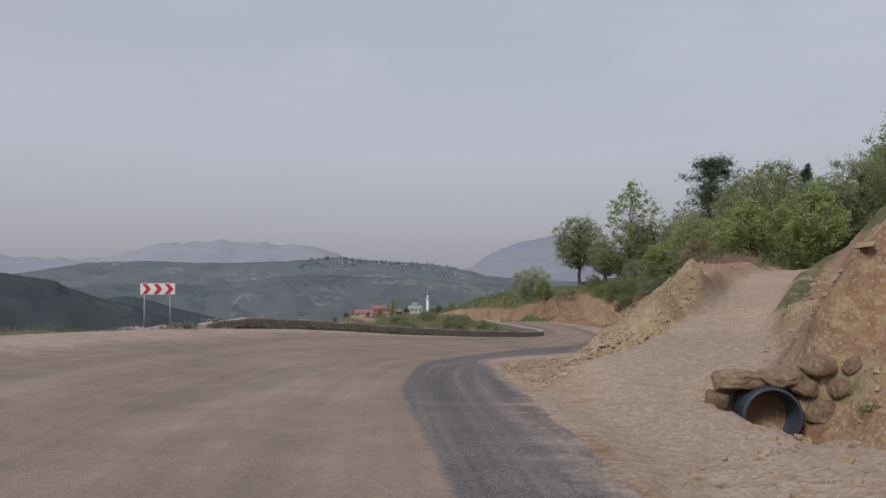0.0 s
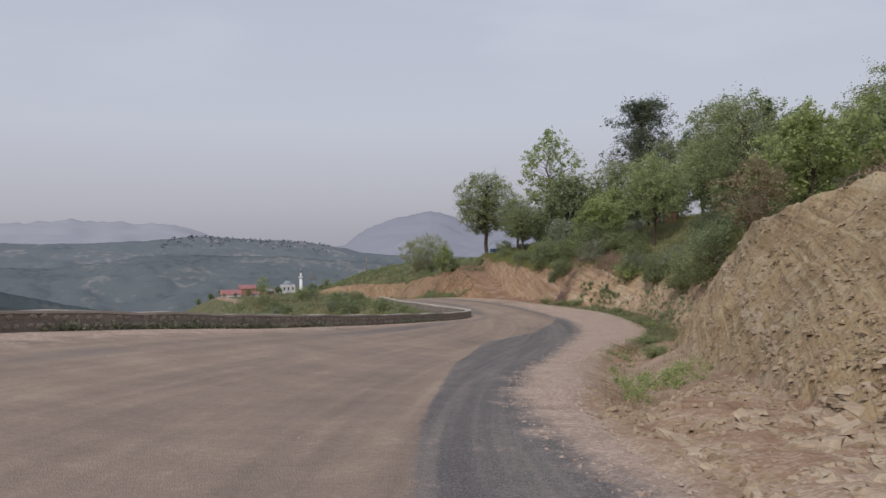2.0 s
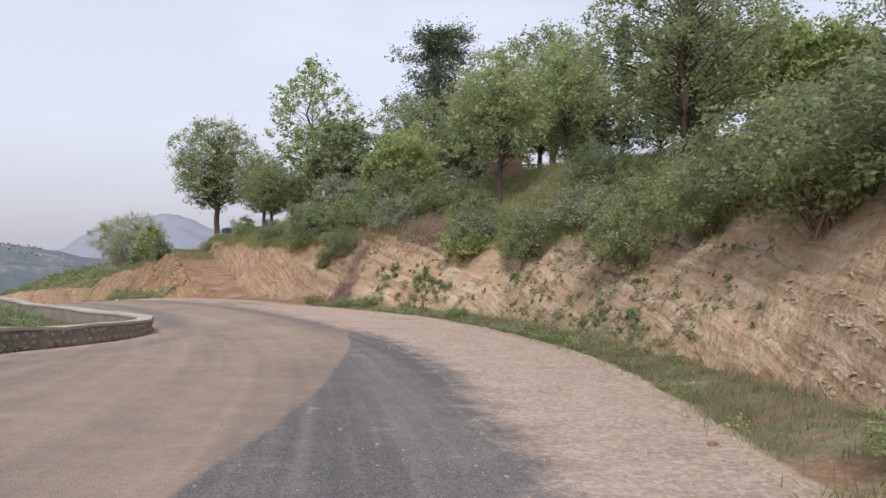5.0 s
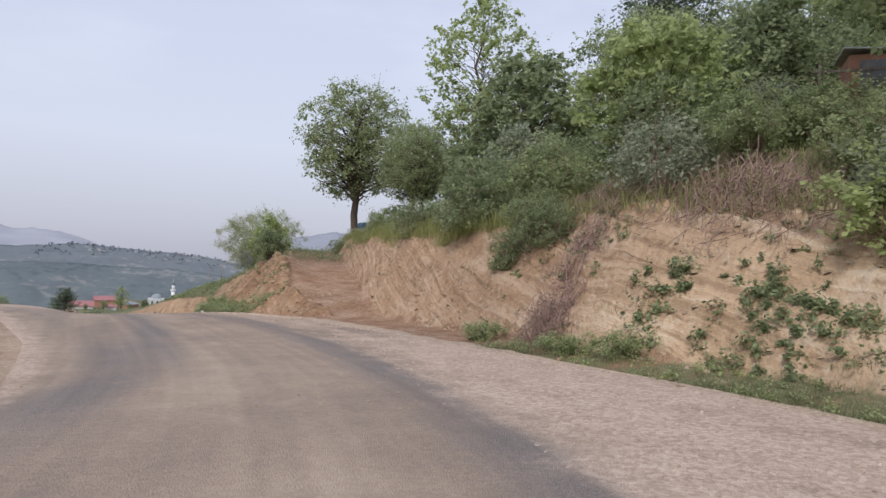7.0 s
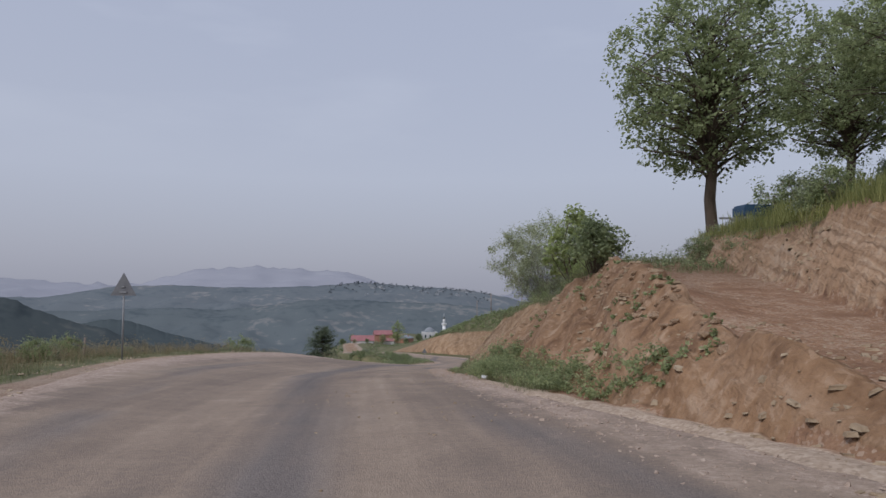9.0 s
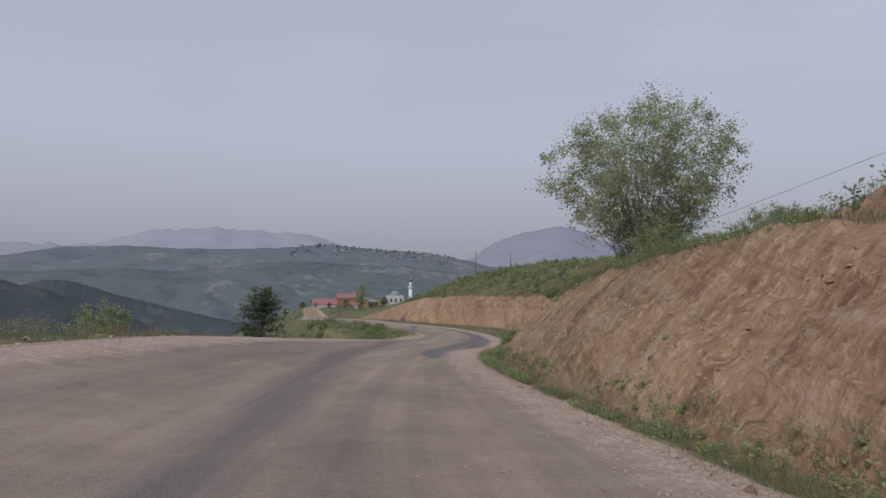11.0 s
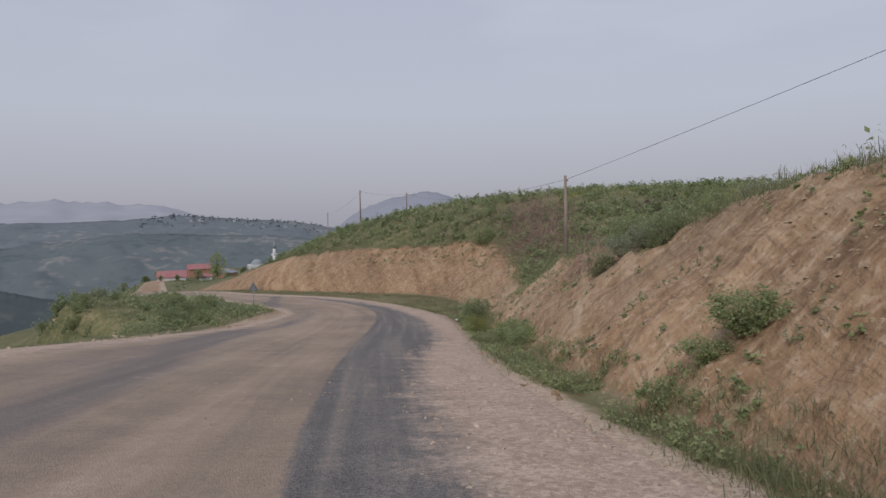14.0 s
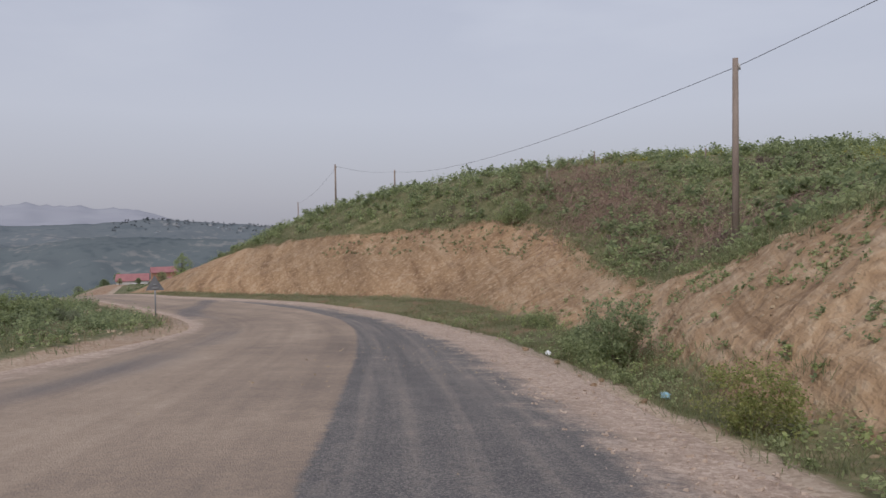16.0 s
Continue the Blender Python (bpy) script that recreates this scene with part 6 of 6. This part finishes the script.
for i, (x, y, z, sx, sy, sz, rz) in enumerate(((4.28, 10.3, -1.66, 0.5, 0.42, 0.17, 8), (4.85, 10.22, -1.62, 0.42, 0.36, 0.2, -12), (5.36, 10.12, -1.45, 0.27, 0.25, 0.23, 20), (5.16, 10.12, -1.74, 0.25, 0.24, 0.17, -15), (5.34, 9.98, -2.06, 0.28, 0.25, 0.24, 40),
                                             (5.6, 9.9, -1.74, 0.24, 0.24, 0.19, 10), (5.72, 9.75, -2.0, 0.2, 0.2, 0.17, 70), (5.84, 10.0, -1.42, 0.24, 0.22, 0.18, 30), (3.95, 10.25, -1.95, 0.2, 0.22, 0.17, 30), (6.02, 9.72, -1.6, 0.2, 0.2, 0.15, 55))):
    boulder(x, y, z, sx, sy, sz, rz, 300 + i)


def culvert():
    """A ribbed plastic pipe lying under the track, open towards the drain."""
    x, y, z, r = 4.6, 9.86, -2.12, 0.41
    ob = empty("culvert_pipe", x, y, z - r, -4, "blue-grey ribbed culvert pipe open at the foot of the boulders", "pipe")
    V, F, n = [], [], 36
    rings = [(0.0, r - 0.035), (0.0, r)] + [(0.05 + 0.05 * i, r - (0.012 if i % 2 else 0.0)) for i in range(12)]
    inner = [(0.66, 0.01), (0.65, r - 0.04), (0.0, r - 0.035)]
    for d, q in rings + inner:
        for k in range(n):
            an = 2 * math.pi * k / n
            V.append((q * math.cos(an), d, r + q * math.sin(an)))
    for a in range(len(rings) + len(inner) - 1):
        for k in range(n):
            F.append((a * n + k, a * n + (k + 1) % n, (a + 1) * n + (k + 1) % n, (a + 1) * n + k))
    part("barrel", raw_mesh("barrel", V, F, M_PIPE, True), None, ob)
    part("silt", block(0.5, 0.55, 0.06, (0, 0.34, 0.09), 0.02), M_RUBBLE, ob, "brown silt lying in the pipe")


M_PIPE = speckled("blue_grey_plastic", ((0.3, (0.035, 0.045, 0.06)), (0.7, (0.075, 0.095, 0.12))), 2, 16, 0.15, 0.01, 0.5)
M_RUBBLE = speckled("brown_rubble", ((0.3, (0.23, 0.165, 0.105)), (0.55, (0.35, 0.268, 0.178)), (0.75, (0.5, 0.41, 0.3))), 3.0, 16, 0.7, 0.03)
culvert()
for i in range(46):
    y = srng.uniform(88.5, 98.5)
    u = (y - 88.5) / 10
    stone(14.75 + srng.gauss(0, 0.22) + 0.1 * u, y, srng.uniform(0.05, 0.15), "rubble on the knoll", flat=0.5)
for i in range(40):
    y = srng.uniform(28, 200)
    if not 74 < y < 92:
        stone(float(RIGHT(y)) + srng.gauss(0.05, 0.12), y, srng.uniform(0.03, 0.075), "stones at the gravel's edge", "small pale stone along the gravel edge")
for i in range(16):
    y = srng.uniform(26, 33)
    stone(float(LEFT(y)) - srng.uniform(0.0, 1.6), y, srng.uniform(0.08, 0.22), "rubble at the wall's start", "pale broken stone at the end of the wall")

# a bed of harder pale blocks standing out of the mound's face
M_BLOCK = speckled("pale_bedrock", ((0.3, (0.3, 0.225, 0.15)), (0.6, (0.45, 0.36, 0.26)), (0.8, (0.58, 0.49, 0.385))), 2.2, 16, 0.8, 0.04)
BLOCKS = [stone_mesh(40 + i, M_BLOCK) for i in range(5)]
for bed0, n, big in ((-2.55, 46, 0.15), (-2.3, 26, 0.1), (-1.75, 22, 0.11), (-3.6, 20, 0.1)):
    for i in range(n):
        y = 30.5 + 13.0 * (i + srng.uniform(0.1, 0.9)) / n
        zb = bed0 + (y - 42.5) * 0.08 + srng.gauss(0, 0.07)
        xs = np.linspace(float(TOE_A(y)), float(TOP_A(y)) + 0.5, 60)
        zs = land(xs, np.full(60, y))[0]
        k = int(np.argmin(np.abs(zs - zb)))
        if abs(zs[k] - zb) > 0.4:
            continue
        s = big * srng.uniform(0.4, 1.3)
        ob = new("rock", srng.choice(BLOCKS))
        ob.matrix_world = Matrix.LocRotScale((xs[k] + 0.35 * s, y, zs[k] - 0.2 * s), Euler((srng.uniform(-0.3, 0.3), srng.uniform(-0.3, 0.3), srng.uniform(0.8, 1.5))), (s * 1.5, s, s * 0.75))
        tagged(ob, "pale angular block jutting from a rock bed", "stone", "blocks in the rock bed")

# slabs of harder rock standing out of the cut beside the ramp
for b0, n, big in ((-4.4, 44, 0.12), (-4.9, 40, 0.1), (-5.25, 50, 0.13), (-5.7, 44, 0.12), (-6.2, 30, 0.1)):
    for i in range(n):
        y = 76.5 + 17.0 * (i + srng.uniform(0.0, 1.0)) / n
        zb = b0 + (y - 85) * 0.24 + srng.gauss(0, 0.05)
        xs = np.linspace(float(TOE_A(y)) - 0.1, float(TOP_A(y)) + 0.3, 60)
        zs = land(xs, np.full(60, y))[0]
        k = int(np.argmin(np.abs(zs - zb)))
        if abs(zs[k] - zb) > 0.3:
            continue
        s = big * srng.uniform(0.5, 1.3)
        ob = new("rock", srng.choice(STONES))
        ob.matrix_world = Matrix.LocRotScale((xs[k] + 0.05, y, zs[k]), Euler((0.24 + srng.uniform(-0.15, 0.15), srng.uniform(-0.2, 0.2), srng.uniform(-0.2, 0.2))), (s * 0.7, s * 2.6, s * 0.42))
        tagged(ob, "pale flat slab jutting from the inclined rock bed", "stone", "slabs in the cut")


# rubble too small to count
def rubble(name, label, pts, rng, lo, hi, material, flat=0.6):
    """Blocky broken stones half sunk in the ground, joined."""
    n = len(pts)
    base = np.array([(-1, -0.9, -0.7), (1, -1, -0.7), (0.9, 1, -0.7), (-1, 0.9, -0.7), (-0.75, -0.7, 0.8), (0.8, -0.6, 0.7), (0.6, 0.75, 0.85), (-0.7, 0.6, 0.75)], float) * 0.85
    s = (lo + (hi - lo) * rng.random(n) ** 2.2)[:, None, None]
    v = base[None] * rng.uniform(0.6, 1.25, (n, 8, 3)) * s * np.array([1.25, 0.9, flat]) * rng.uniform(0.75, 1.3, (n, 1, 3))
    an, tilt = rng.random(n) * 6.28, rng.normal(size=(n, 1)) * 0.25
    c, q = np.cos(an)[:, None], np.sin(an)[:, None]
    v = np.stack([v[:, :, 0] * c - v[:, :, 1] * q, v[:, :, 0] * q + v[:, :, 1] * c, v[:, :, 2] + tilt * v[:, :, 0]], 2) + pts[:, None]
    f = np.array([(4, 5, 6, 7), (0, 1, 5, 4), (1, 2, 6, 5), (2, 3, 7, 6), (3, 0, 4, 7)])
    faces = (np.arange(n)[:, None, None] * 8 + f[None]).reshape(-1, 4)
    return tagged(new(name, raw_mesh(name, v.reshape(-1, 3), faces, material)), label, "rubble", kind="stuff")


pts, rng = scatter(6500, 71, 5, 34, lambda y, u: RIGHT(y) + 0.2 + u * 9)
pts = pts[np.abs(track_at(pts[:, 0], pts[:, 1])[0]) > 1.3]
rubble("rubble", "broken pale stones over the mouth of the track", patchy(pts, 0.5, 0.42), rng, 0.008, 0.075, M_RUBBLE)
pts, rng = scatter(1500, 83, 6, 24, lambda y, u: TOE_A(y) + 0.4 + u * 7)
pts = pts[track_at(pts[:, 0], pts[:, 1])[0] > 1.6]
rubble("rubble", "stones scattered over the earth bank beside the track", patchy(pts, 0.6, 0.45), rng, 0.015, 0.13, M_RUBBLE, 0.6)
pts, rng = scatter(4200, 81, 14, 32, lambda y, u: RIGHT(y) + 0.25 + u * (TOE_A(y) - RIGHT(y) + 1.2))
pts = pts[track_at(pts[:, 0], pts[:, 1])[0] < -1.3]
rubble("rubble", "tipped flat stones heaped between the road and the mound", patchy(pts, 0.7, 0.36), rng, 0.02, 0.1, M_RUBBLE, 0.5)
pts, rng = scatter(1300, 84, 14, 27, lambda y, u: RIGHT(y) + 0.4 + u * (TOE_A(y) - RIGHT(y) + 0.8))
pts = pts[track_at(pts[:, 0], pts[:, 1])[0] < -1.3]
rubble("rubble", "larger flat stones among the tipped rubble", patchy(pts, 0.6, 0.44, 4), rng, 0.05, 0.17, M_BLOCK, 0.4)
pts, rng = scatter(2600, 82, 16, 29, lambda y, u: TOE_A(y) + u * 3.6)
pts = pts[track_at(pts[:, 0], pts[:, 1])[0] < -1.2]
rubble("rubble", "pale broken stones on the side of the mound above the track", patchy(pts, 0.8, 0.46), rng, 0.015, 0.08, M_RUBBLE, 0.55)
pts, rng = scatter(2200, 72, 24, 47, lambda y, u: on_face(y, u * 1.05 - 0.25))
rubble("rubble", "crumbled stones on the face and foot of the mound", pts, rng, 0.01, 0.07, M_RUBBLE)
pts, rng = scatter(1500, 73, 47, 100, lambda y, u: TOE_A(y) + (TOP_A(y) - TOE_A(y)) * (u * 1.0 - 0.15))
rubble("rubble", "small stones on the rock face of the cut", patchy(pts, 0.4, 0.45), rng, 0.015, 0.08, M_RUBBLE)
pts, rng = scatter(1300, 74, 84, 104, lambda y, u: 13.4 + u * 3.6)
rubble("rubble", "flat pale rubble on the knoll and ramp", patchy(pts, 0.5, 0.48), rng, 0.015, 0.09, M_RUBBLE, 0.45)
pts, rng = scatter(5200, 75, 108, 182, lambda y, u: on_face(y, u * 1.05 - 0.1))
rubble("rubble", "crumbs of stone on the dug bank", patchy(pts, 0.35, 0.42), rng, 0.008, 0.045, M_RUBBLE)
pts, rng = scatter(1500, 76, 66, 180, lambda y, u: LEFT(y) - 1.6 + u * 2.0)
rubble("rubble", "pale stones along the outer edge", patchy(pts, 0.3, 0.45), rng, 0.012, 0.07, M_BLOCK)
pts, rng = scatter(340, 77, 162, 206, lambda y, u: LEFT(y) - 0.6 - u * 12)
rubble("rubble", "pale stones in the scrub of the outer shoulder", patchy(pts, 0.25, 0.48), rng, 0.03, 0.2, M_BLOCK)
pts, rng = scatter(700, 78, 25.4, 31.5, lambda y, u: LEFT(y) - 1.3 + u * 1.4)
rubble("rubble", "loose stones at the broken end of the wall", pts, rng, 0.03, 0.18, M_STONE)

rng = np.random.default_rng(79)
gy = rng.uniform(10, 190, 4200)
gx = PAVED(gy) - 4.5 + 4.5 * rng.random(4200) ** 0.5
loose = np.stack([gx, gy, road_z(gx, gy) + 0.016], 1)
rubble("rubble", "scattered small stones lying on the road", loose[lumps(gx, gy, 0.3) > 0.5], rng, 0.006, 0.02, M_RUBBLE)

# gravel thrown on the shoulder, too small to count
M_CHIP = speckled("dusty_chips", ((0.3, (0.3, 0.225, 0.175)), (0.55, (0.42, 0.33, 0.265)), (0.75, (0.56, 0.47, 0.4))), 6.0, 30, 0.5, 0.01)
rng = np.random.default_rng(51)
gy = rng.uniform(24, 190, 11000)
gx = PAVED(gy) - 0.3 + (RIGHT(gy) + 0.35 - PAVED(gy)) * rng.random(11000) ** 0.75
rubble("gravel", "loose pale gravel chips along the shoulder", np.stack([gx, gy, road_z(gx, gy) + 0.012], 1), rng, 0.007, 0.03, M_CHIP, 0.65)


# harder courses that stand out of the cut faces as rows of broken stone
def course_stones(label, rows, y0, y1, per_metre, lo, hi, material, seed, cut_b):
    rng = np.random.default_rng(seed)
    spots = []
    for base in rows:
        y = np.sort(rng.uniform(y0, y1, int((y1 - y0) * per_metre)))
        y = y[lumps(y, np.full(len(y), base * 3.0), 0.35) > 0.46]
        toe, top, brow = (TOE_B(y), TOP_B(y), BROW_B(y)) if cut_b else (TOE_A(y), TOP_A(y), BROW_A(y))
        foot = road_z(RIGHT(y), y) + 0.05
        z = base + np.interp(y, _GRID, _BEDZ) + rng.normal(size=len(y)) * 0.025
        p = (z - foot) / (brow - foot)
        ok = (p > 0.06) & (p < 0.97)
        x = (toe + (top - toe) * np.clip(p, 0, 1) ** (1 / 0.9))[ok]
        spots.append(np.stack([x, y[ok], land(x, y[ok])[0]], 1))
    pts = np.concatenate(spots)
    return rubble("rubble", label, pts, rng, lo, hi, material, 0.4)


bed0 = float(np.interp(122.0, _GRID, _BEDZ))
course_stones("pale stones in rows along the beds of the dug bank", [-10.2 - bed0 + 0.42 * k for k in range(-3, 9)], 112, 182, 16, 0.012, 0.05, M_BLOCK, 91, True)
bed0 = float(np.interp(60.0, _GRID, _BEDZ))
course_stones("pale broken ledges along the beds of the cliff", [-6.4 - bed0 + 0.3 * k for k in range(0, 11)], 47, 78, 24, 0.012, 0.055, M_BLOCK, 92, False)
bed0 = float(np.interp(38.0, _GRID, _BEDZ))
course_stones("broken ledges along the beds of the mound", [-5.2 - bed0 + 0.36 * k for k in range(0, 15)], 27, 47, 20, 0.012, 0.055, M_RUBBLE, 93, False)


# ---- small things left about ----
def trailer(x, y):
    g = up(x, y)
    ob = empty("covered_trailer", x, y, g, 12, "small trailer under a faded blue tarpaulin by the tree", "trailer")
    part("tarpaulin", block(1.5, 0.9, 0.45, (0, 0, 0.52), 0.07), M_TARP, ob)
    part("chassis", block(1.6, 0.85, 0.1, (0, 0, 0.25), 0.02), M_STEEL, ob)
    for s in (-0.48, 0.48):
        part("wheel", rod(0.22, 0.22, 0.12, (0.2, s, 0.2), 14, Matrix.Rotation(radians(90), 4, "X") @ Matrix.Translation((0, 0, -0.06))), M_WIRE, ob)
    part("drawbar", block(0.7, 0.07, 0.07, (-1.15, 0, 0.27), 0.01), M_STEEL, ob)


def shed(x, y):
    g = up(x, y)
    ob = empty("garden_hut", x, y, g, -38, "small orange-walled garden hut with a pale metal roof", "hut")
    part("wall", block(1.7, 1.4, 1.2, (0, 0, 0.45), 0.02), M_ORANGE, ob)
    part("roof", block(2.0, 1.7, 0.05, (0, 0, 1.13), 0.01, Matrix.Rotation(radians(4), 4, "Y")), M_PLASTER, ob, "pale corrugated metal roof")
    part("door", block(0.6, 0.06, 0.9, (-0.3, -0.72, 0.42), 0.01), M_SIGNBACK, ob)
    for i in range(4):
        part("fence_stake", rod(0.035, 0.03, 1.0, (-1.6 + 1.1 * i, -1.2, -0.3), 6), M_WOODGREY, ob)
    part("rail", block(3.6, 0.05, 0.07, (0, -1.2, 0.5), 0.01), M_WOODGREY, ob)


trailer(21.5, 105.4)
shed(28.7, 75.0)


def litter(x, y, material, label):
    """A crumpled plastic bag."""
    rng = np.random.default_rng(int(y))
    bm = bmesh.new()
    bmesh.ops.create_icosphere(bm, subdivisions=2, radius=0.075)
    for v in bm.verts:
        v.co *= float(rng.uniform(0.65, 1.2))
        v.co.z *= 0.7
    me = bpy.data.meshes.new("plastic_bag")
    bm.to_mesh(me)
    bm.free()
    me.materials.append(material)
    ob = tagged(new("plastic_bag", me), label, "litter")
    ob.location = (x, y, up(x, y) + 0.06)


litter(13.9, 166.0, M_LITTER, "crumpled white plastic bag in the verge grass")
litter(13.3, 160.4, M_LITTERB, "crumpled pale blue plastic scrap on the verge")
litter(11.6, 97.0, M_LITTER, "small white plastic scrap beside the weeds")


# ---- village below ----
def house(x, y, w, d, h, rz, wall, roof, label, roof_h=1.8, windows=3, z=None):
    g = up(x, y) if z is None else z
    ob = empty("house", x, y, g, rz, label, "house", "village houses")
    part("wall", block(w, d, h + 2.0, (0, 0, (h - 2.0) / 2)), wall, ob)
    bm = prism([(-w / 2 - 0.4, h - 0.1), (w / 2 + 0.4, h - 0.1), (w / 2 + 0.4, h + 0.05), (0, h + roof_h), (-w / 2 - 0.4, h + 0.05)], d + 0.8)
    bmesh.ops.translate(bm, vec=(0, -d / 2 - 0.4, 0), verts=bm.verts[:])
    r = part("roof", bm, roof, ob)
    part("chimney", block(0.5, 0.5, 1.2, (w * 0.22, d * 0.15, h + roof_h * 0.7), 0.02), M_ORANGE, r)
    for i in range(windows):
        wx = -w / 2 + w * (i + 0.5) / windows
        win = part("window", block(0.95, 0.1, 1.1, (wx, -d / 2 - 0.02, h * 0.58), 0.02), M_PLASTER, ob)
        part("pane", block(0.75, 0.06, 0.9, (wx, -d / 2 - 0.06, h * 0.58)), M_PANE, win)
    part("door", block(0.9, 0.1, 1.9, (w * 0.36, -d / 2 - 0.015, 0.95), 0.01), M_WOODGREY, ob)


house(-49.5, 440, 6.5, 11.0, 2.9, 97, M_PLASTER, M_TILE, "long low village house with a dull red roof", 2.6, 3, -32.3)
house(-37.5, 452, 4.5, 6.0, 2.0, 84, M_PLASTER, M_TILE, "low village outbuilding with a faded red roof", 1.3, 2)
house(-43.0, 468, 8.0, 9.5, 4.2, 105, M_ORANGE, M_TILE, "orange rendered village house with red tiled roof", 2.2, 3)
house(-33.0, 486, 8.0, 7.0, 2.8, -20, M_ORANGE, M_LEAD, "small brick-coloured village house with grey roof", 1.6, 2)
house(-22.0, 520, 9.0, 7.0, 3.0, 15, M_PLASTER, M_LEAD, "pale village house with a grey metal roof", 1.7, 3)
house(6.0, 520, 8.0, 7.0, 3.0, 5, M_PLASTER, M_TILE, "pale village house near the mosque", 1.7, 3)


def mosque(x, y):
    g = -31.5
    ob = empty("mosque", x - 9, y + 4, g, 10, "small white mosque with a grey lead dome", "mosque")
    part("hall", block(9, 9, 8.5, (0, 0, -1.2), 0.1), M_PLASTER, ob)
    bm = bmesh.new()
    bmesh.ops.create_uvsphere(bm, u_segments=24, v_segments=12, radius=3.2, matrix=Matrix.Translation((0, 0, 2.6)))
    part("dome", bm, M_LEAD, ob)
    for i in range(3):
        win = part("window", block(1.0, 0.12, 2.0, (-2.8 + 2.8 * i, -4.52, 0.6), 0.02), M_LEAD, ob)
        part("pane", block(0.8, 0.06, 1.8, (-2.8 + 2.8 * i, -4.6, 0.6)), M_PANE, win)
    mn = empty("minaret", x, y, g, 0, "slender white minaret with balcony and pointed spire", "minaret")
    part("shaft", rod(1.25, 0.95, 13.2, (0, 0, -6), 14), M_WHITE, mn)
    part("balcony", rod(1.0, 1.6, 0.7, (0, 0, 7.2), 14), M_WHITE, mn)
    part("railing", rod(1.6, 1.6, 0.6, (0, 0, 7.9), 14), M_WHITE, mn)
    part("upper_shaft", rod(0.8, 0.75, 2.6, (0, 0, 8.5), 14), M_WHITE, mn)
    part("spire", rod(0.95, 0.05, 3.4, (0, 0, 11.1), 14), M_LEAD, mn, "grey conical spire")


mosque(-11.0, 501.0)
far_rng = random.Random(3)
for x, y, s in ((-40, 446, 0.6), (-56, 446, 0.5), (-46, 432, 0.35), (-52, 430, 0.3), (-36, 452, 0.5), (-30, 466, 0.5), (-10, 395, 0.5), (2, 470, 0.8), (-3, 505, 0.9), (6, 508, 1.0), (14, 508, 0.9), (-26, 500, 0.7), (-40, 500, 0.6), (18, 520, 1.0), (-18, 440, 0.4), (-62, 450, 0.6), (24, 470, 0.8), (-66, 430, 0.5), (8, 400, 0.6)):
    copy_thing(T_BIG if far_rng.random() < 0.6 else T_CHESTNUT, at(x, y, far_rng.uniform(0, 360), s, 0.2))
copy_thing(T_POPLAR, at(-31.5, 440, 30, 0.95, 0.2))

# far houses and copses along the ridge across the valley
rng = np.random.default_rng(61)
# White walls brought down to blue-grey, so the colour carries the distance haze.
M_HAZEWALL = speckled("hazy_wall", ((0.3, (0.26, 0.27, 0.29)), (0.7, (0.36, 0.37, 0.38))), 0.1, 1, 0.1, 0.02)
hz = []
for i in range(16):
    az = radians(rng.uniform(-9.2, -0.5))
    r = rng.uniform(1700, 1860)
    x, y = 5 + r * math.sin(az), 60 + r * math.cos(az)
    hz.append((x, y, r, math.degrees(az)))
CREST = [(-9.5, 0.75), (-8, 0.65), (-4, 0.35), (-1, 0.15), (1.5, -0.3)]
for x, y, r, a in hz:
    e = np.interp(a, [c[0] for c in CREST], [c[1] for c in CREST])
    t = (r - 700) / 1200
    z = -165 + (1900 * math.tan(radians(e)) + 165) * t ** 1.15
    w = float(rng.uniform(7, 13))
    ob = empty("far_house", x, y, z, float(rng.uniform(-30, 30)), "tiny pale house on the far ridge", "house", "houses on the far ridge")
    part("wall", block(w, 9, 12, (0, 0, -3.5)), M_HAZEWALL, ob)
    bm = prism([(-w / 2 - 0.5, 2.5), (w / 2 + 0.5, 2.5), (0, 4.6)], 10)
    bmesh.ops.translate(bm, vec=(0, -5, 0), verts=bm.verts[:])
    part("roof", bm, M_LEAD, ob)
n = 130
a = np.radians(rng.uniform(-12, 1.0, n))
r = 1893 - 150 * rng.random(n) ** 2.5
e = np.interp(np.degrees(a), [-30, -13, -9.5, -8, -4, -1, 1.5], [0.35, 0.45, 0.75, 0.65, 0.35, 0.15, -0.3])
z = -165 + (1900 * np.tan(np.radians(e)) + 165) * ((r - 700) / 1200) ** 1.15
cps = np.stack([5 + r * np.sin(a), 60 + r * np.cos(a), z + 3], 1)
# Leaf colour is blue-grey, not green: the haze of the ridge is painted in.
M_COPSE = leafy("far_copse_hazed", (0.13, 0.146, 0.16), (0.175, 0.19, 0.2))
tagged(new("far_trees", quads_mesh("far_trees", leaves(rng, cps, rng.uniform(1.6, 3.6, n), 22, 1.8, 1.2), M_COPSE)), "scattered dark trees on the far ridge, greyed with painted haze", "trees", kind="stuff")
